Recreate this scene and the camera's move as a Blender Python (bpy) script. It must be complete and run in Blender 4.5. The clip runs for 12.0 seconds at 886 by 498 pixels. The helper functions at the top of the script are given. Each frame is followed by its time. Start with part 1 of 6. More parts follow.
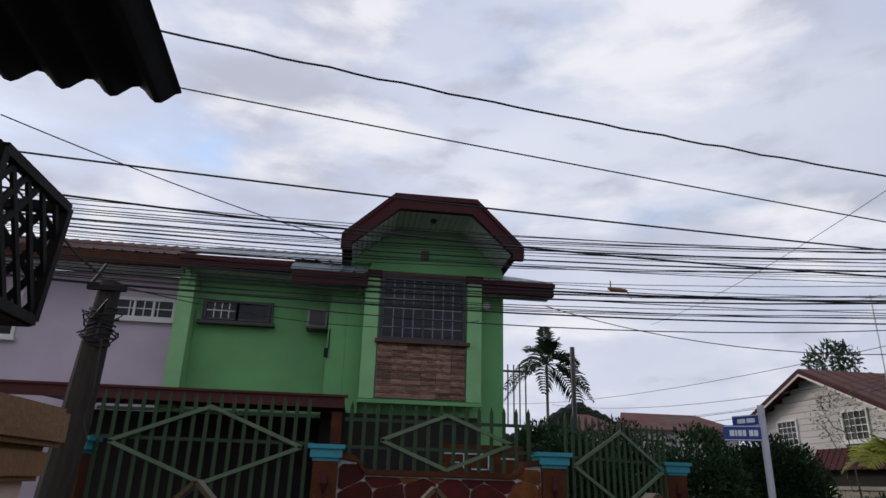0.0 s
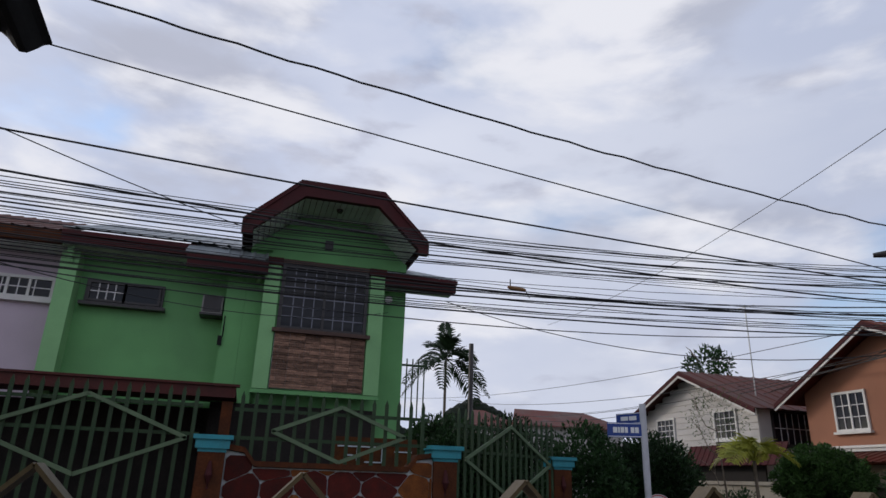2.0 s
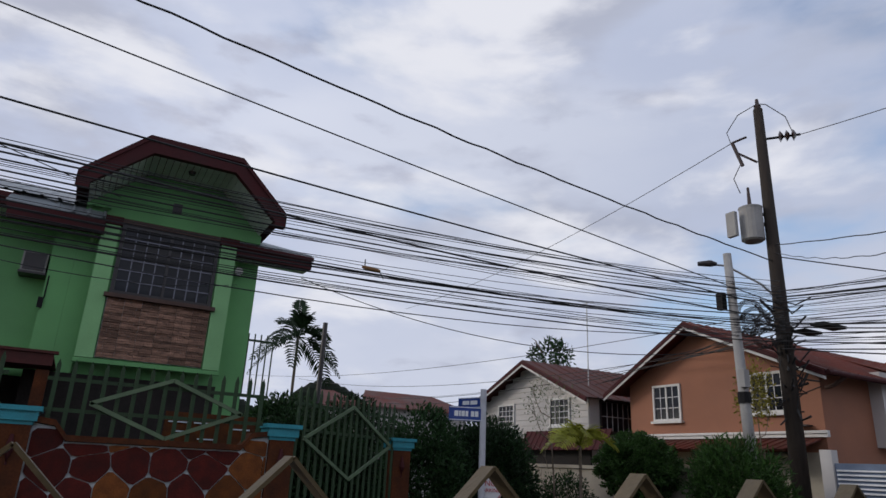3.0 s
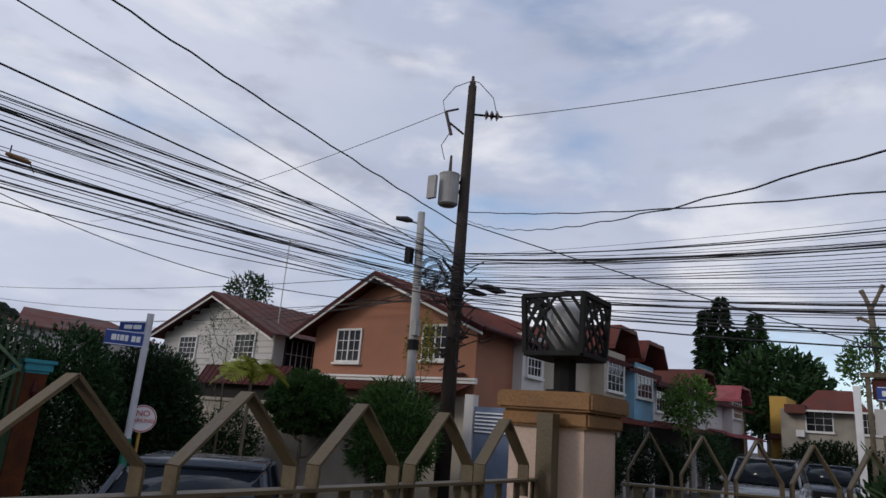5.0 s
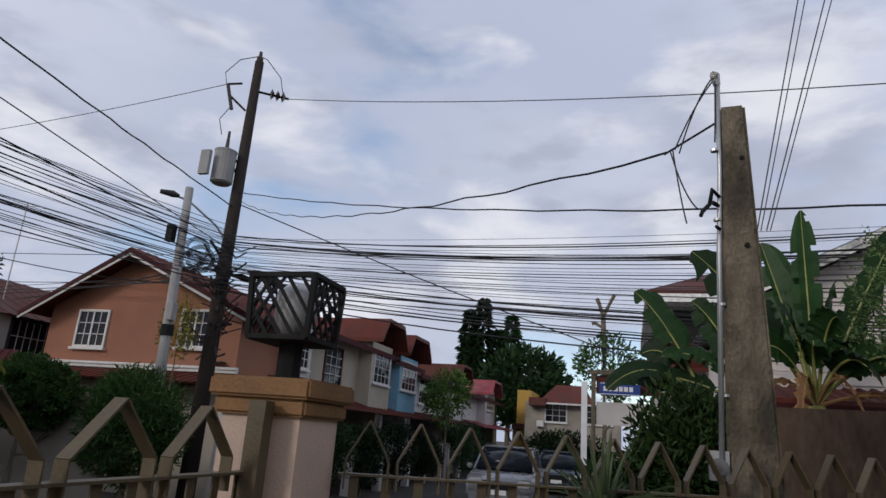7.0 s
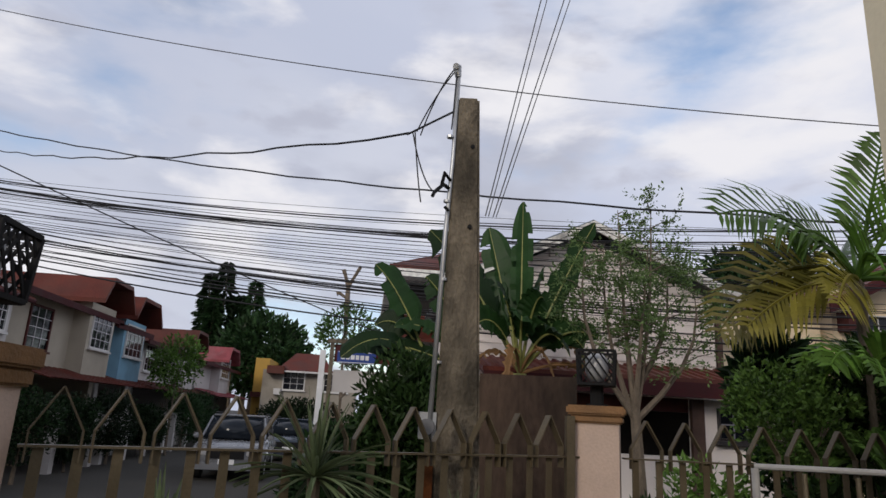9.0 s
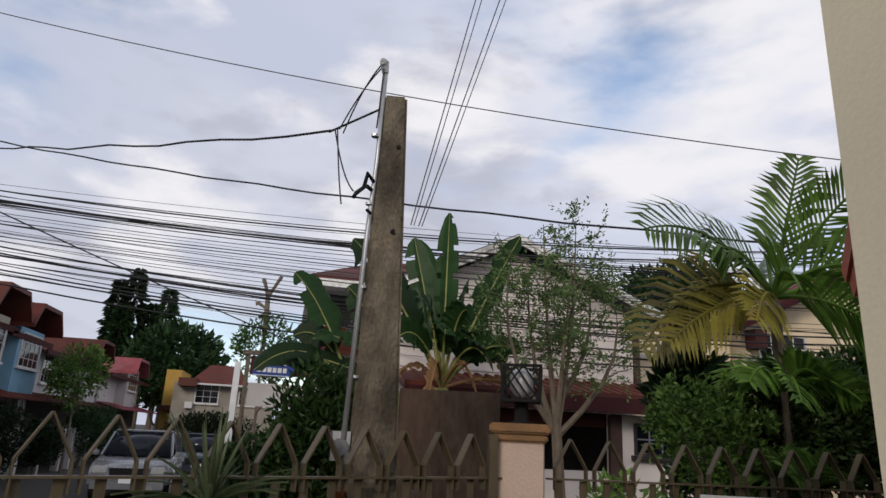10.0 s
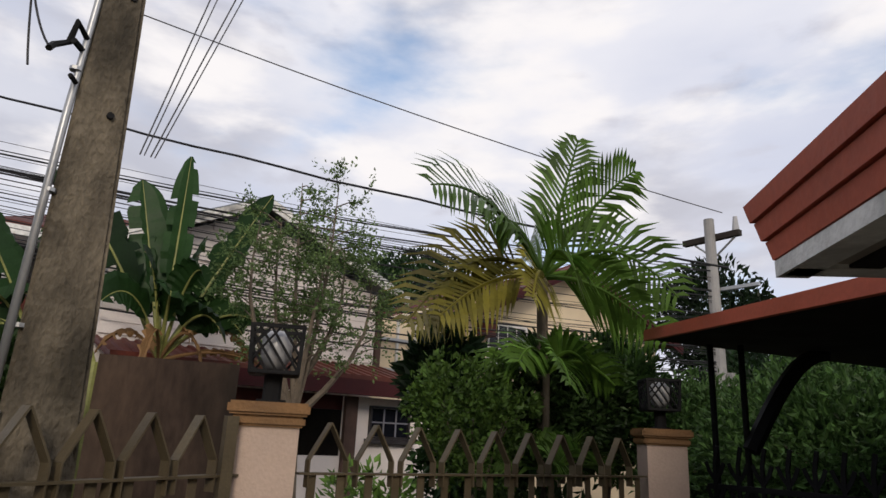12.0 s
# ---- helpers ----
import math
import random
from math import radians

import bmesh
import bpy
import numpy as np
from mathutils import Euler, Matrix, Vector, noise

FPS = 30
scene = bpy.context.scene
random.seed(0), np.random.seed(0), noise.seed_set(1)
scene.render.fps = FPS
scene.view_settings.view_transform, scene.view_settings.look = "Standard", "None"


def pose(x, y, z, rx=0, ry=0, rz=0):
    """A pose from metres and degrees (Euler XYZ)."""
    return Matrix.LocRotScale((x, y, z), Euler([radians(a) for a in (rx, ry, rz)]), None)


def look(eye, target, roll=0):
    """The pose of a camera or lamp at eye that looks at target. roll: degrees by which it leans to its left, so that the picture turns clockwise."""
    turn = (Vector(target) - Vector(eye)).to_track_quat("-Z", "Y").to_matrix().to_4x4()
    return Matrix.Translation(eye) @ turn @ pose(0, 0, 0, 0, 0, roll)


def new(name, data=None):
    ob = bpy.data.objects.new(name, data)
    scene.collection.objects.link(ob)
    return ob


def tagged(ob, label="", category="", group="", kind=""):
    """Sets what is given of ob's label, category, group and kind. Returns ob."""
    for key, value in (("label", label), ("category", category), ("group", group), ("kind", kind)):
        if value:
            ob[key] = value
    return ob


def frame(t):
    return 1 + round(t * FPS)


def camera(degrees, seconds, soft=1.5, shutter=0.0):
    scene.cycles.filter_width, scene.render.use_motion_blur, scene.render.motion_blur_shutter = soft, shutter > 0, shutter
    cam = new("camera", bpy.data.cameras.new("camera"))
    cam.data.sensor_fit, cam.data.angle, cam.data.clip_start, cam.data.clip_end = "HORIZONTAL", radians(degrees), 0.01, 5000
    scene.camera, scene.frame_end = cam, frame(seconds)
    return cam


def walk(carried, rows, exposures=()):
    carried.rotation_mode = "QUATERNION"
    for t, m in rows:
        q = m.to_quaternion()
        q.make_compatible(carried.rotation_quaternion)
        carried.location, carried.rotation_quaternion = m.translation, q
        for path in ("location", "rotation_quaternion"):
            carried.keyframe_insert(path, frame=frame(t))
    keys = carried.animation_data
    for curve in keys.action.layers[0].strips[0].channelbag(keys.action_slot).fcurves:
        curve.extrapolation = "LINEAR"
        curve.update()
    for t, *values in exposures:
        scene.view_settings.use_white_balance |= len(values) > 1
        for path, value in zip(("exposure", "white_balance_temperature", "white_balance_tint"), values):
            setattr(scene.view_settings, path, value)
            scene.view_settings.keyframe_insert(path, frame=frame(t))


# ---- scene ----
cam = camera(68.23, 12.0)
# seconds, place, yaw, pitch, roll
PATH = [
    (0, 0.030, 0.010, 1.743, -7.88, 19.67, -1.63),
    (0.5, 0.045, 0.003, 1.725, -7.29, 19.79, -1.23),
    (1, 0.051, -0.006, 1.724, -9.03, 19.78, -1.76),
    (1.5, 0.048, 0.030, 1.737, -12.81, 19.38, -1.86),
    (2, 0.070, 0.027, 1.733, -16.60, 19.45, -1.88),
    (2.5, 0.109, 0.043, 1.730, -23.24, 18.61, -2.47),
    (2.7, 0.149, 0.071, 1.734, -25.70, 18.57, -2.35),
    (4.3, 0.505, 0.046, 1.706, -43.82, 16.86, -5.66),
    (4.5, 0.558, 0.025, 1.704, -45.98, 16.40, -5.29),
    (5, 0.675, -0.036, 1.704, -55.07, 15.01, -4.46),
    (5.5, 0.736, -0.077, 1.699, -57.70, 15.70, -4.66),
    (6, 0.829, -0.133, 1.709, -58.40, 16.13, -4.75),
    (6.5, 0.885, -0.120, 1.709, -65.05, 15.77, -4.44),
    (7, 0.884, -0.132, 1.706, -74.54, 15.81, -4.02),
    (7.2, 0.909, -0.105, 1.703, -77.37, 15.76, -3.77),
    (8.8, 0.872, -0.200, 1.697, -94.20, 15.01, -2.71),
    (9, 0.882, -0.201, 1.696, -96.57, 14.51, -2.94),
    (9.5, 0.918, -0.188, 1.693, -102.44, 13.97, -2.19),
    (10, 1.079, -0.244, 1.720, -103.29, 15.97, -2.75),
    (10.5, 1.266, -0.244, 1.709, -109.79, 16.22, -4.21),
    (11, 1.453, -0.255, 1.713, -120.04, 14.44, -0.72),
    (11.5, 1.649, -0.340, 1.726, -122.32, 16.23, -0.30),
    (12, 1.826, -0.403, 1.720, -126.63, 15.67, -2.75),
]
walk(cam, [(t, pose(x, y, z, 90 + pitch, roll, yaw)) for t, x, y, z, yaw, pitch, roll in PATH],
     exposures=[(0, -0.05, 6350, 10), (2.7, -0.16, 6250, 10), (5.5, -0.22, 6200, 10), (7.2, -0.2, 6200, 10), (9.0, -0.07, 6500, 10), (10.5, 0.0, 6600, 10), (12, 0.08, 6800, 10)])

# ---- sky and light ----
world = bpy.data.worlds.new("sky")
scene.world = world
world.use_nodes = True
wn, wl = world.node_tree.nodes, world.node_tree.links
wn.clear()
w_out = wn.new("ShaderNodeOutputWorld")
w_sky = wn.new("ShaderNodeTexSky")
w_sky.sky_type = "NISHITA"
w_sky.sun_disc = False
w_sky.sun_elevation = radians(28)
w_sky.sun_rotation = radians(300)
w_bg = wn.new("ShaderNodeBackground")
w_bg.inputs["Strength"].default_value = 0.2
wl.new(w_sky.outputs[0], w_bg.inputs["Color"])
w_co = wn.new("ShaderNodeTexCoord")
w_map = wn.new("ShaderNodeMapping")
w_map.inputs["Scale"].default_value = (1.0, 1.0, 2.6)
wl.new(w_co.outputs["Generated"], w_map.inputs["Vector"])


def sky_noise(scale, detail, lo, hi, off):
    n = wn.new("ShaderNodeTexNoise")
    n.inputs["Scale"].default_value, n.inputs["Detail"].default_value = scale, detail
    n.inputs["Distortion"].default_value = 0.15
    m = wn.new("ShaderNodeVectorMath")
    m.operation = "ADD"
    m.inputs[1].default_value = off
    wl.new(w_map.outputs[0], m.inputs[0])
    wl.new(m.outputs[0], n.inputs["Vector"])
    r = wn.new("ShaderNodeMapRange")
    r.interpolation_type = "SMOOTHSTEP"
    r.inputs["From Min"].default_value, r.inputs["From Max"].default_value = lo, hi
    wl.new(n.outputs[0], r.inputs["Value"])
    return r.outputs[0]


def sky_mix(fac, a, b):
    m = wn.new("ShaderNodeMix")
    m.data_type = "RGBA"
    wl.new(fac, m.inputs["Factor"])
    for sock, v in ((m.inputs["A"], a), (m.inputs["B"], b)):
        if isinstance(v, tuple):
            sock.default_value = (*v, 1)
        else:
            wl.new(v, sock)
    return m.outputs["Result"]


# thin bright cloud, grey undersides, and a veil that lets some blue through
c_base = sky_mix(sky_noise(1.5, 5, 0.34, 0.66, (3.1, 0.4, 1.0)), (0.60, 0.645, 0.80), (0.78, 0.80, 0.90))
c_grey = sky_mix(sky_noise(3.0, 8, 0.50, 0.68, (7.7, 2.3, 0.2)), c_base, (0.53, 0.545, 0.64))
c_grey = sky_mix(sky_noise(7.5, 9, 0.54, 0.74, (2.2, 8.1, 4.6)), c_grey, (0.56, 0.57, 0.67))
# darker grey overhead, above the view, added to cut light from above
w_sep = wn.new("ShaderNodeSeparateXYZ")
wl.new(w_co.outputs["Generated"], w_sep.inputs[0])
w_top = wn.new("ShaderNodeMapRange")
w_top.interpolation_type = "SMOOTHSTEP"
w_top.inputs["From Min"].default_value, w_top.inputs["From Max"].default_value = 0.66, 0.95
wl.new(w_sep.outputs[2], w_top.inputs["Value"])
c_grey = sky_mix(w_top.outputs[0], c_grey, (0.30, 0.32, 0.39))
# duller blue-grey cloud on the side away from the low sun
w_dot = wn.new("ShaderNodeVectorMath")
w_dot.operation = "DOT_PRODUCT"
w_dot.inputs[1].default_value = (0.92, 0.40, 0.0)
wl.new(w_co.outputs["Generated"], w_dot.inputs[0])
w_east = wn.new("ShaderNodeMapRange")
w_east.interpolation_type = "SMOOTHSTEP"
w_east.inputs["From Min"].default_value, w_east.inputs["From Max"].default_value = 0.45, 0.98
w_east.inputs["To Max"].default_value = 0.45
wl.new(w_dot.outputs["Value"], w_east.inputs["Value"])
c_grey = sky_mix(w_east.outputs[0], c_grey, (0.47, 0.51, 0.63))
c_grey = sky_mix(sky_noise(4.2, 9, 0.49, 0.68, (5.2, 1.1, 9.6)), c_grey, (0.90, 0.89, 0.93))
w_cloud = wn.new("ShaderNodeBackground")
wl.new(c_grey, w_cloud.inputs["Color"])
w_cloud.inputs["Strength"].default_value = 1.0
w_mix = wn.new("ShaderNodeMixShader")
cover = sky_noise(2.2, 8, 0.24, 0.45, (1.4, 5.2, 3.3))
wl.new(cover, w_mix.inputs[0])
wl.new(w_bg.outputs[0], w_mix.inputs[1])
wl.new(w_cloud.outputs[0], w_mix.inputs[2])
wl.new(w_mix.outputs[0], w_out.inputs[0])

sun = new("sun", bpy.data.lights.new("sun", "SUN"))
sun.data.energy, sun.data.angle, sun.data.color = 1.2, radians(14), (1.0, 0.90, 0.78)
sun.matrix_world = look((-24, 14, 13), (0, 0, 0))


# ---- materials ----
def mat(name, color, rough=0.7, scale=6.0, var=0.18, grain=90.0, bump=0.15, metal=0.0, stain=0.0, stain_color=(0.05, 0.045, 0.04),
        rand=0.0, stretch=(1, 1, 1)):
    """A worn surface: broad and fine tone variation, stains, relief, and tone by piece."""
    m = bpy.data.materials.new(name)
    m.use_nodes = True
    nt = m.node_tree
    n, l = nt.nodes, nt.links
    bs = n["Principled BSDF"]
    co = n.new("ShaderNodeTexCoord")
    mp = n.new("ShaderNodeMapping")
    mp.inputs["Scale"].default_value = stretch
    geo = n.new("ShaderNodeNewGeometry")
    l.new(geo.outputs["Position"], mp.inputs["Vector"])

    def noise_node(s, d):
        t = n.new("ShaderNodeTexNoise")
        t.inputs["Scale"].default_value, t.inputs["Detail"].default_value = s, d
        l.new(mp.outputs[0], t.inputs["Vector"])
        return t.outputs[0]

    def ranged(sock, a, b, lo=0.3, hi=0.7):
        r = n.new("ShaderNodeMapRange")
        r.inputs["From Min"].default_value, r.inputs["From Max"].default_value = lo, hi
        r.inputs["To Min"].default_value, r.inputs["To Max"].default_value = a, b
        l.new(sock, r.inputs["Value"])
        return r.outputs[0]

    def times(a, b):
        t = n.new("ShaderNodeMath")
        t.operation = "MULTIPLY"
        l.new(a, t.inputs[0])
        l.new(b, t.inputs[1])
        return t.outputs[0]

    broad, fine = noise_node(scale, 5), noise_node(grain, 3)
    tone = times(ranged(broad, 1 - var, 1 + var), ranged(fine, 1 - var * 0.5, 1 + var * 0.5))
    if rand:
        info = n.new("ShaderNodeObjectInfo")
        tone = times(tone, ranged(info.outputs["Random"], 1 - rand, 1 + rand, 0, 1))
        tone = times(tone, ranged(geo.outputs["Random Per Island"], 1 - rand, 1 + rand, 0, 1))
    mul = n.new("ShaderNodeVectorMath")
    mul.operation = "SCALE"
    mul.inputs[0].default_value = color
    l.new(tone, mul.inputs["Scale"])
    col = mul.outputs[0]
    if stain:
        mx = n.new("ShaderNodeMix")
        mx.data_type = "RGBA"
        st = noise_node(scale * 0.6, 8)
        l.new(ranged(st, 0, stain, 0.48, 0.68), mx.inputs["Factor"])
        l.new(col, mx.inputs["A"])
        mx.inputs["B"].default_value = (*stain_color, 1)
        col = mx.outputs["Result"]
    l.new(col, bs.inputs["Base Color"])
    l.new(ranged(broad, max(rough - 0.12, 0.03), min(rough + 0.12, 1)), bs.inputs["Roughness"])
    bs.inputs["Metallic"].default_value = metal
    bs.inputs["Specular IOR Level"].default_value = 0.22 if rough >= 0.6 else 0.4
    if bump:
        b = n.new("ShaderNodeBump")
        b.inputs["Strength"].default_value, b.inputs["Distance"].default_value = bump, 0.01
        l.new(fine, b.inputs["Height"])
        l.new(b.outputs[0], bs.inputs["Normal"])
    return m


def leaf_mat(name, color, rough=0.6, rand=0.35):
    m = mat(name, color, rough, 3.0, 0.2, 40.0, 0.0, rand=rand)
    bs = m.node_tree.nodes["Principled BSDF"]
    bs.inputs["Specular IOR Level"].default_value = 0.22
    n, l = m.node_tree.nodes, m.node_tree.links
    tr = n.new("ShaderNodeBsdfTranslucent")
    l.new(bs.inputs["Base Color"].links[0].from_socket, tr.inputs["Color"])
    mx = n.new("ShaderNodeMixShader")
    mx.inputs[0].default_value = 0.27
    l.new(bs.outputs[0], mx.inputs[1])
    l.new(tr.outputs[0], mx.inputs[2])
    l.new(mx.outputs[0], n["Material Output"].inputs["Surface"])
    return m


def glass_mat(name, color=(0.02, 0.022, 0.025)):
    m = bpy.data.materials.new(name)
    m.use_nodes = True
    bs = m.node_tree.nodes["Principled BSDF"]
    bs.inputs["Base Color"].default_value = (*color, 1)
    bs.inputs["Roughness"].default_value = 0.06
    bs.inputs["IOR"].default_value = 1.45
    bs.inputs["Specular IOR Level"].default_value = 0.3
    return m


GREEN = mat("green_paint", (0.15, 0.37, 0.145), 0.65, 1.2, 0.10, 60, 0.12, stain=0.15, stain_color=(0.06, 0.15, 0.07))
# on the pilasters this is the wall's green, lightened for the light they catch
GREEN_PALE = mat("pale_lit_green_paint", (0.24, 0.48, 0.22), 0.6, 1.5, 0.10, 60, 0.1, stain=0.15, stain_color=(0.1, 0.2, 0.1))
PINK = mat("lilac_paint", (0.50, 0.42, 0.50), 0.7, 1.2, 0.08, 60, 0.1, stain=0.2, stain_color=(0.28, 0.24, 0.28))
MAROON = mat("maroon_fascia", (0.055, 0.013, 0.015), 0.75, 3, 0.2, 50, 0.1)
RUST = mat("rusty_roof", (0.085, 0.027, 0.021), 0.65, 1.5, 0.3, 30, 0.15, stain=0.5, stain_color=(0.10, 0.045, 0.03))
REDROOF = mat("red_roof", (0.105, 0.026, 0.018), 0.6, 1.2, 0.32, 30, 0.15, stain=0.5, stain_color=(0.10, 0.05, 0.04))
PINKROOF = mat("pink_roof", (0.26, 0.065, 0.075), 0.6, 2, 0.25, 30, 0.15, stain=0.4, stain_color=(0.22, 0.16, 0.16))
GREYROOF = mat("grey_metal_roof", (0.26, 0.29, 0.31), 0.5, 2, 0.2, 30, 0.1, metal=0.2, stain=0.2)
SOFFIT = mat("grey_soffit", (0.62, 0.70, 0.64), 0.55, 2, 0.15, 40, 0.1)
GATE_LT = mat("pale_gate_bar", (0.11, 0.16, 0.095), 0.6, 4, 0.2, 70, 0.1)
GATE = mat("green_gate_paint", (0.031, 0.058, 0.029), 0.6, 4, 0.2, 70, 0.12, stain=0.25, stain_color=(0.05, 0.06, 0.035))
TEAL = mat("teal_paint", (0.03, 0.24, 0.30), 0.5, 5, 0.15, 60, 0.15)
BROWNCOL = mat("brown_column_paint", (0.075, 0.024, 0.009), 0.85, 5, 0.35, 40, 0.2, stain=0.4, stain_color=(0.03, 0.01, 0.006))
STONE_R = mat("red_painted_stone", (0.060, 0.010, 0.008), 0.85, 8, 0.35, 60, 0.4, rand=0.3)
STONE_O = mat("orange_painted_stone", (0.125, 0.042, 0.012), 0.85, 8, 0.35, 60, 0.4, rand=0.35)
MORTAR = mat("pale_blue_mortar", (0.5, 0.56, 0.60), 0.7, 8, 0.15, 80, 0.3)
TILE = mat("brown_cladding_tile", (0.24, 0.14, 0.10), 0.6, 9, 0.4, 60, 0.6, rand=0.4, stretch=(1, 1, 3))
FRAME_DK = mat("dark_frame", (0.03, 0.026, 0.028), 0.4, 6, 0.15, 80, 0.05)
FRAME_WH = mat("white_frame", (0.62, 0.61, 0.60), 0.5, 4, 0.06, 80, 0.05, stain=0.15, stain_color=(0.4, 0.38, 0.34))
GRILLE_DK = mat("grey_grille", (0.20, 0.20, 0.24), 0.6, 6, 0.1, 80, 0.05)
GRILLE = mat("white_grille", (0.62, 0.60, 0.62), 0.5, 6, 0.1, 80, 0.05)
BROWNTRIM = mat("brown_window_trim", (0.09, 0.055, 0.045), 0.6, 5, 0.2, 60, 0.1)
GRILLE_W = mat("pale_indoor_grille", (0.17, 0.175, 0.22), 0.55, 6, 0.1, 80, 0.05)
GLASS = glass_mat("window_glass", (0.008, 0.009, 0.014))
GLASS_B = glass_mat("car_glass", (0.015, 0.02, 0.028))
ORANGE = mat("salmon_paint", (0.31, 0.142, 0.09), 0.7, 0.9, 0.11, 60, 0.1, stain=0.25, stain_color=(0.18, 0.085, 0.055))
CREAM = mat("cream_paint", (0.42, 0.38, 0.31), 0.7, 1.0, 0.12, 60, 0.1, stain=0.4, stain_color=(0.22, 0.195, 0.16))
WHITE = mat("aged_white_paint", (0.53, 0.51, 0.50), 0.7, 0.9, 0.12, 60, 0.1, stain=0.35, stain_color=(0.26, 0.245, 0.23))
# stained cream, darkened for the shade of shrubs on the garden wall
WALLGREY = mat("shade_grey_wall_paint", (0.32, 0.29, 0.245), 0.8, 1.5, 0.15, 50, 0.2, stain=0.5, stain_color=(0.14, 0.12, 0.10))
CREAM_Y = mat("warm_cream_paint", (0.74, 0.61, 0.43), 0.7, 1.0, 0.1, 60, 0.1, stain=0.2, stain_color=(0.42, 0.34, 0.25))
GABWHITE = mat("pinkish_white_paint", (0.82, 0.75, 0.71), 0.7, 0.9, 0.08, 60, 0.1, stain=0.2, stain_color=(0.45, 0.40, 0.37))
PEACH = mat("peach_pillar_paint", (0.54, 0.41, 0.335), 0.65, 4, 0.10, 80, 0.2, stain=0.25, stain_color=(0.30, 0.23, 0.19))
CAPBROWN = mat("ochre_cap_paint", (0.23, 0.125, 0.055), 0.6, 6, 0.2, 80, 0.3, stain=0.4, stain_color=(0.12, 0.065, 0.035))
BLUEWALL = mat("blue_paint", (0.20, 0.38, 0.52), 0.65, 2, 0.1, 60, 0.1, stain=0.2, stain_color=(0.12, 0.2, 0.26))
YELLOW = mat("yellow_paint", (0.42, 0.26, 0.06), 0.7, 2, 0.1, 60, 0.1)
HOUSECREAM = mat("own_house_cream", (0.74, 0.67, 0.50), 0.75, 1.5, 0.05, 90, 0.1)
FENCE = mat("khaki_fence_paint", (0.092, 0.072, 0.042), 0.5, 8, 0.2, 90, 0.15, stain=0.3, stain_color=(0.09, 0.06, 0.035))
BLACK = mat("black_iron", (0.010, 0.010, 0.011), 0.75, 8, 0.2, 90, 0.1)
CABLE = mat("black_cable", (0.016, 0.016, 0.018), 0.55, 8, 0.15, 90, 0.0)
CABLE_G = mat("grey_wire", (0.07, 0.07, 0.075), 0.5, 8, 0.15, 90, 0.0)
WOODPOLE = mat("weathered_pole_wood", (0.034, 0.027, 0.023), 0.85, 5, 0.3, 60, 0.5, stain=0.35, stain_color=(0.045, 0.037, 0.032), stretch=(4, 4, 0.6))
CONC = mat("concrete", (0.145, 0.122, 0.09), 0.92, 4, 0.38, 30, 1.4, stain=0.85, stain_color=(0.036, 0.031, 0.023), stretch=(2.2, 2.2, 1.2))
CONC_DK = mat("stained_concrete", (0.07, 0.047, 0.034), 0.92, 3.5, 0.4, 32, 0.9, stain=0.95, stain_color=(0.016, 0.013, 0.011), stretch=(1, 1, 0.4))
CONC_LT = mat("light_concrete", (0.31, 0.305, 0.30), 0.85, 3, 0.12, 50, 0.3, stain=0.2, stain_color=(0.28, 0.26, 0.24))
GALV = mat("galvanised_steel", (0.42, 0.43, 0.44), 0.4, 5, 0.1, 60, 0.05, metal=0.6)
PORCELAIN = mat("brown_porcelain", (0.05, 0.03, 0.025), 0.25, 5, 0.1, 60, 0.0)
ASPHALT = mat("concrete_road", (0.058, 0.055, 0.05), 0.9, 0.6, 0.2, 60, 0.3, stain=0.3, stain_color=(0.075, 0.07, 0.065))
SOFFIT_BR = mat("brown_soffit", (0.42, 0.38, 0.33), 0.8, 3, 0.2, 40, 0.1, stain=0.4)
SIGNBLUE = mat("sign_blue", (0.02, 0.055, 0.26), 0.4, 5, 0.08, 60, 0.0)
SIGNWHITE = mat("sign_white", (0.75, 0.76, 0.78), 0.45, 5, 0.06, 60, 0.0)
SIGNRED = mat("sign_red", (0.45, 0.03, 0.04), 0.45, 5, 0.06, 60, 0.0)
TEALPALE = mat("pale_blue_box_paint", (0.16, 0.27, 0.30), 0.6, 5, 0.15, 60, 0.1, stain=0.3)
GREENBAND = mat("green_band_paint", (0.02, 0.16, 0.10), 0.5, 5, 0.1, 60, 0.05)
POLEWHITE = mat("white_pole_paint", (0.52, 0.53, 0.58), 0.5, 5, 0.08, 60, 0.05)
REDFASCIA = mat("red_fascia_paint", (0.52, 0.115, 0.065), 0.55, 4, 0.12, 60, 0.1, stain=0.2, stain_color=(0.16, 0.035, 0.025))
PEELWHITE = mat("peeling_white_trim", (0.80, 0.79, 0.75), 0.7, 12, 0.15, 60, 0.4, stain=0.4, stain_color=(0.16, 0.13, 0.11))
LAMPGREY = mat("meter_glass", (0.16, 0.16, 0.165), 0.2, 5, 0.1, 60, 0.0)
CORR = mat("dark_corrugated_sheet", (0.016, 0.016, 0.020), 0.85, 5, 0.2, 60, 0.1)
LEAF = leaf_mat("dark_leaf", (0.018, 0.042, 0.014), 0.5, 0.5)
LEAF_B = leaf_mat("bush_leaf", (0.105, 0.195, 0.04), 0.5, 0.55)
LEAF_L = leaf_mat("feathery_leaf", (0.10, 0.155, 0.055))
LEAF_PALM = leaf_mat("palm_leaf", (0.085, 0.165, 0.028), 0.36, 0.45)
LEAF_PALM_D = leaf_mat("dark_palm_leaf", (0.020, 0.040, 0.016), 0.4, 0.3)
LEAF_Y = leaf_mat("yellow_palm_leaf", (0.21, 0.185, 0.03), 0.45, 0.35)
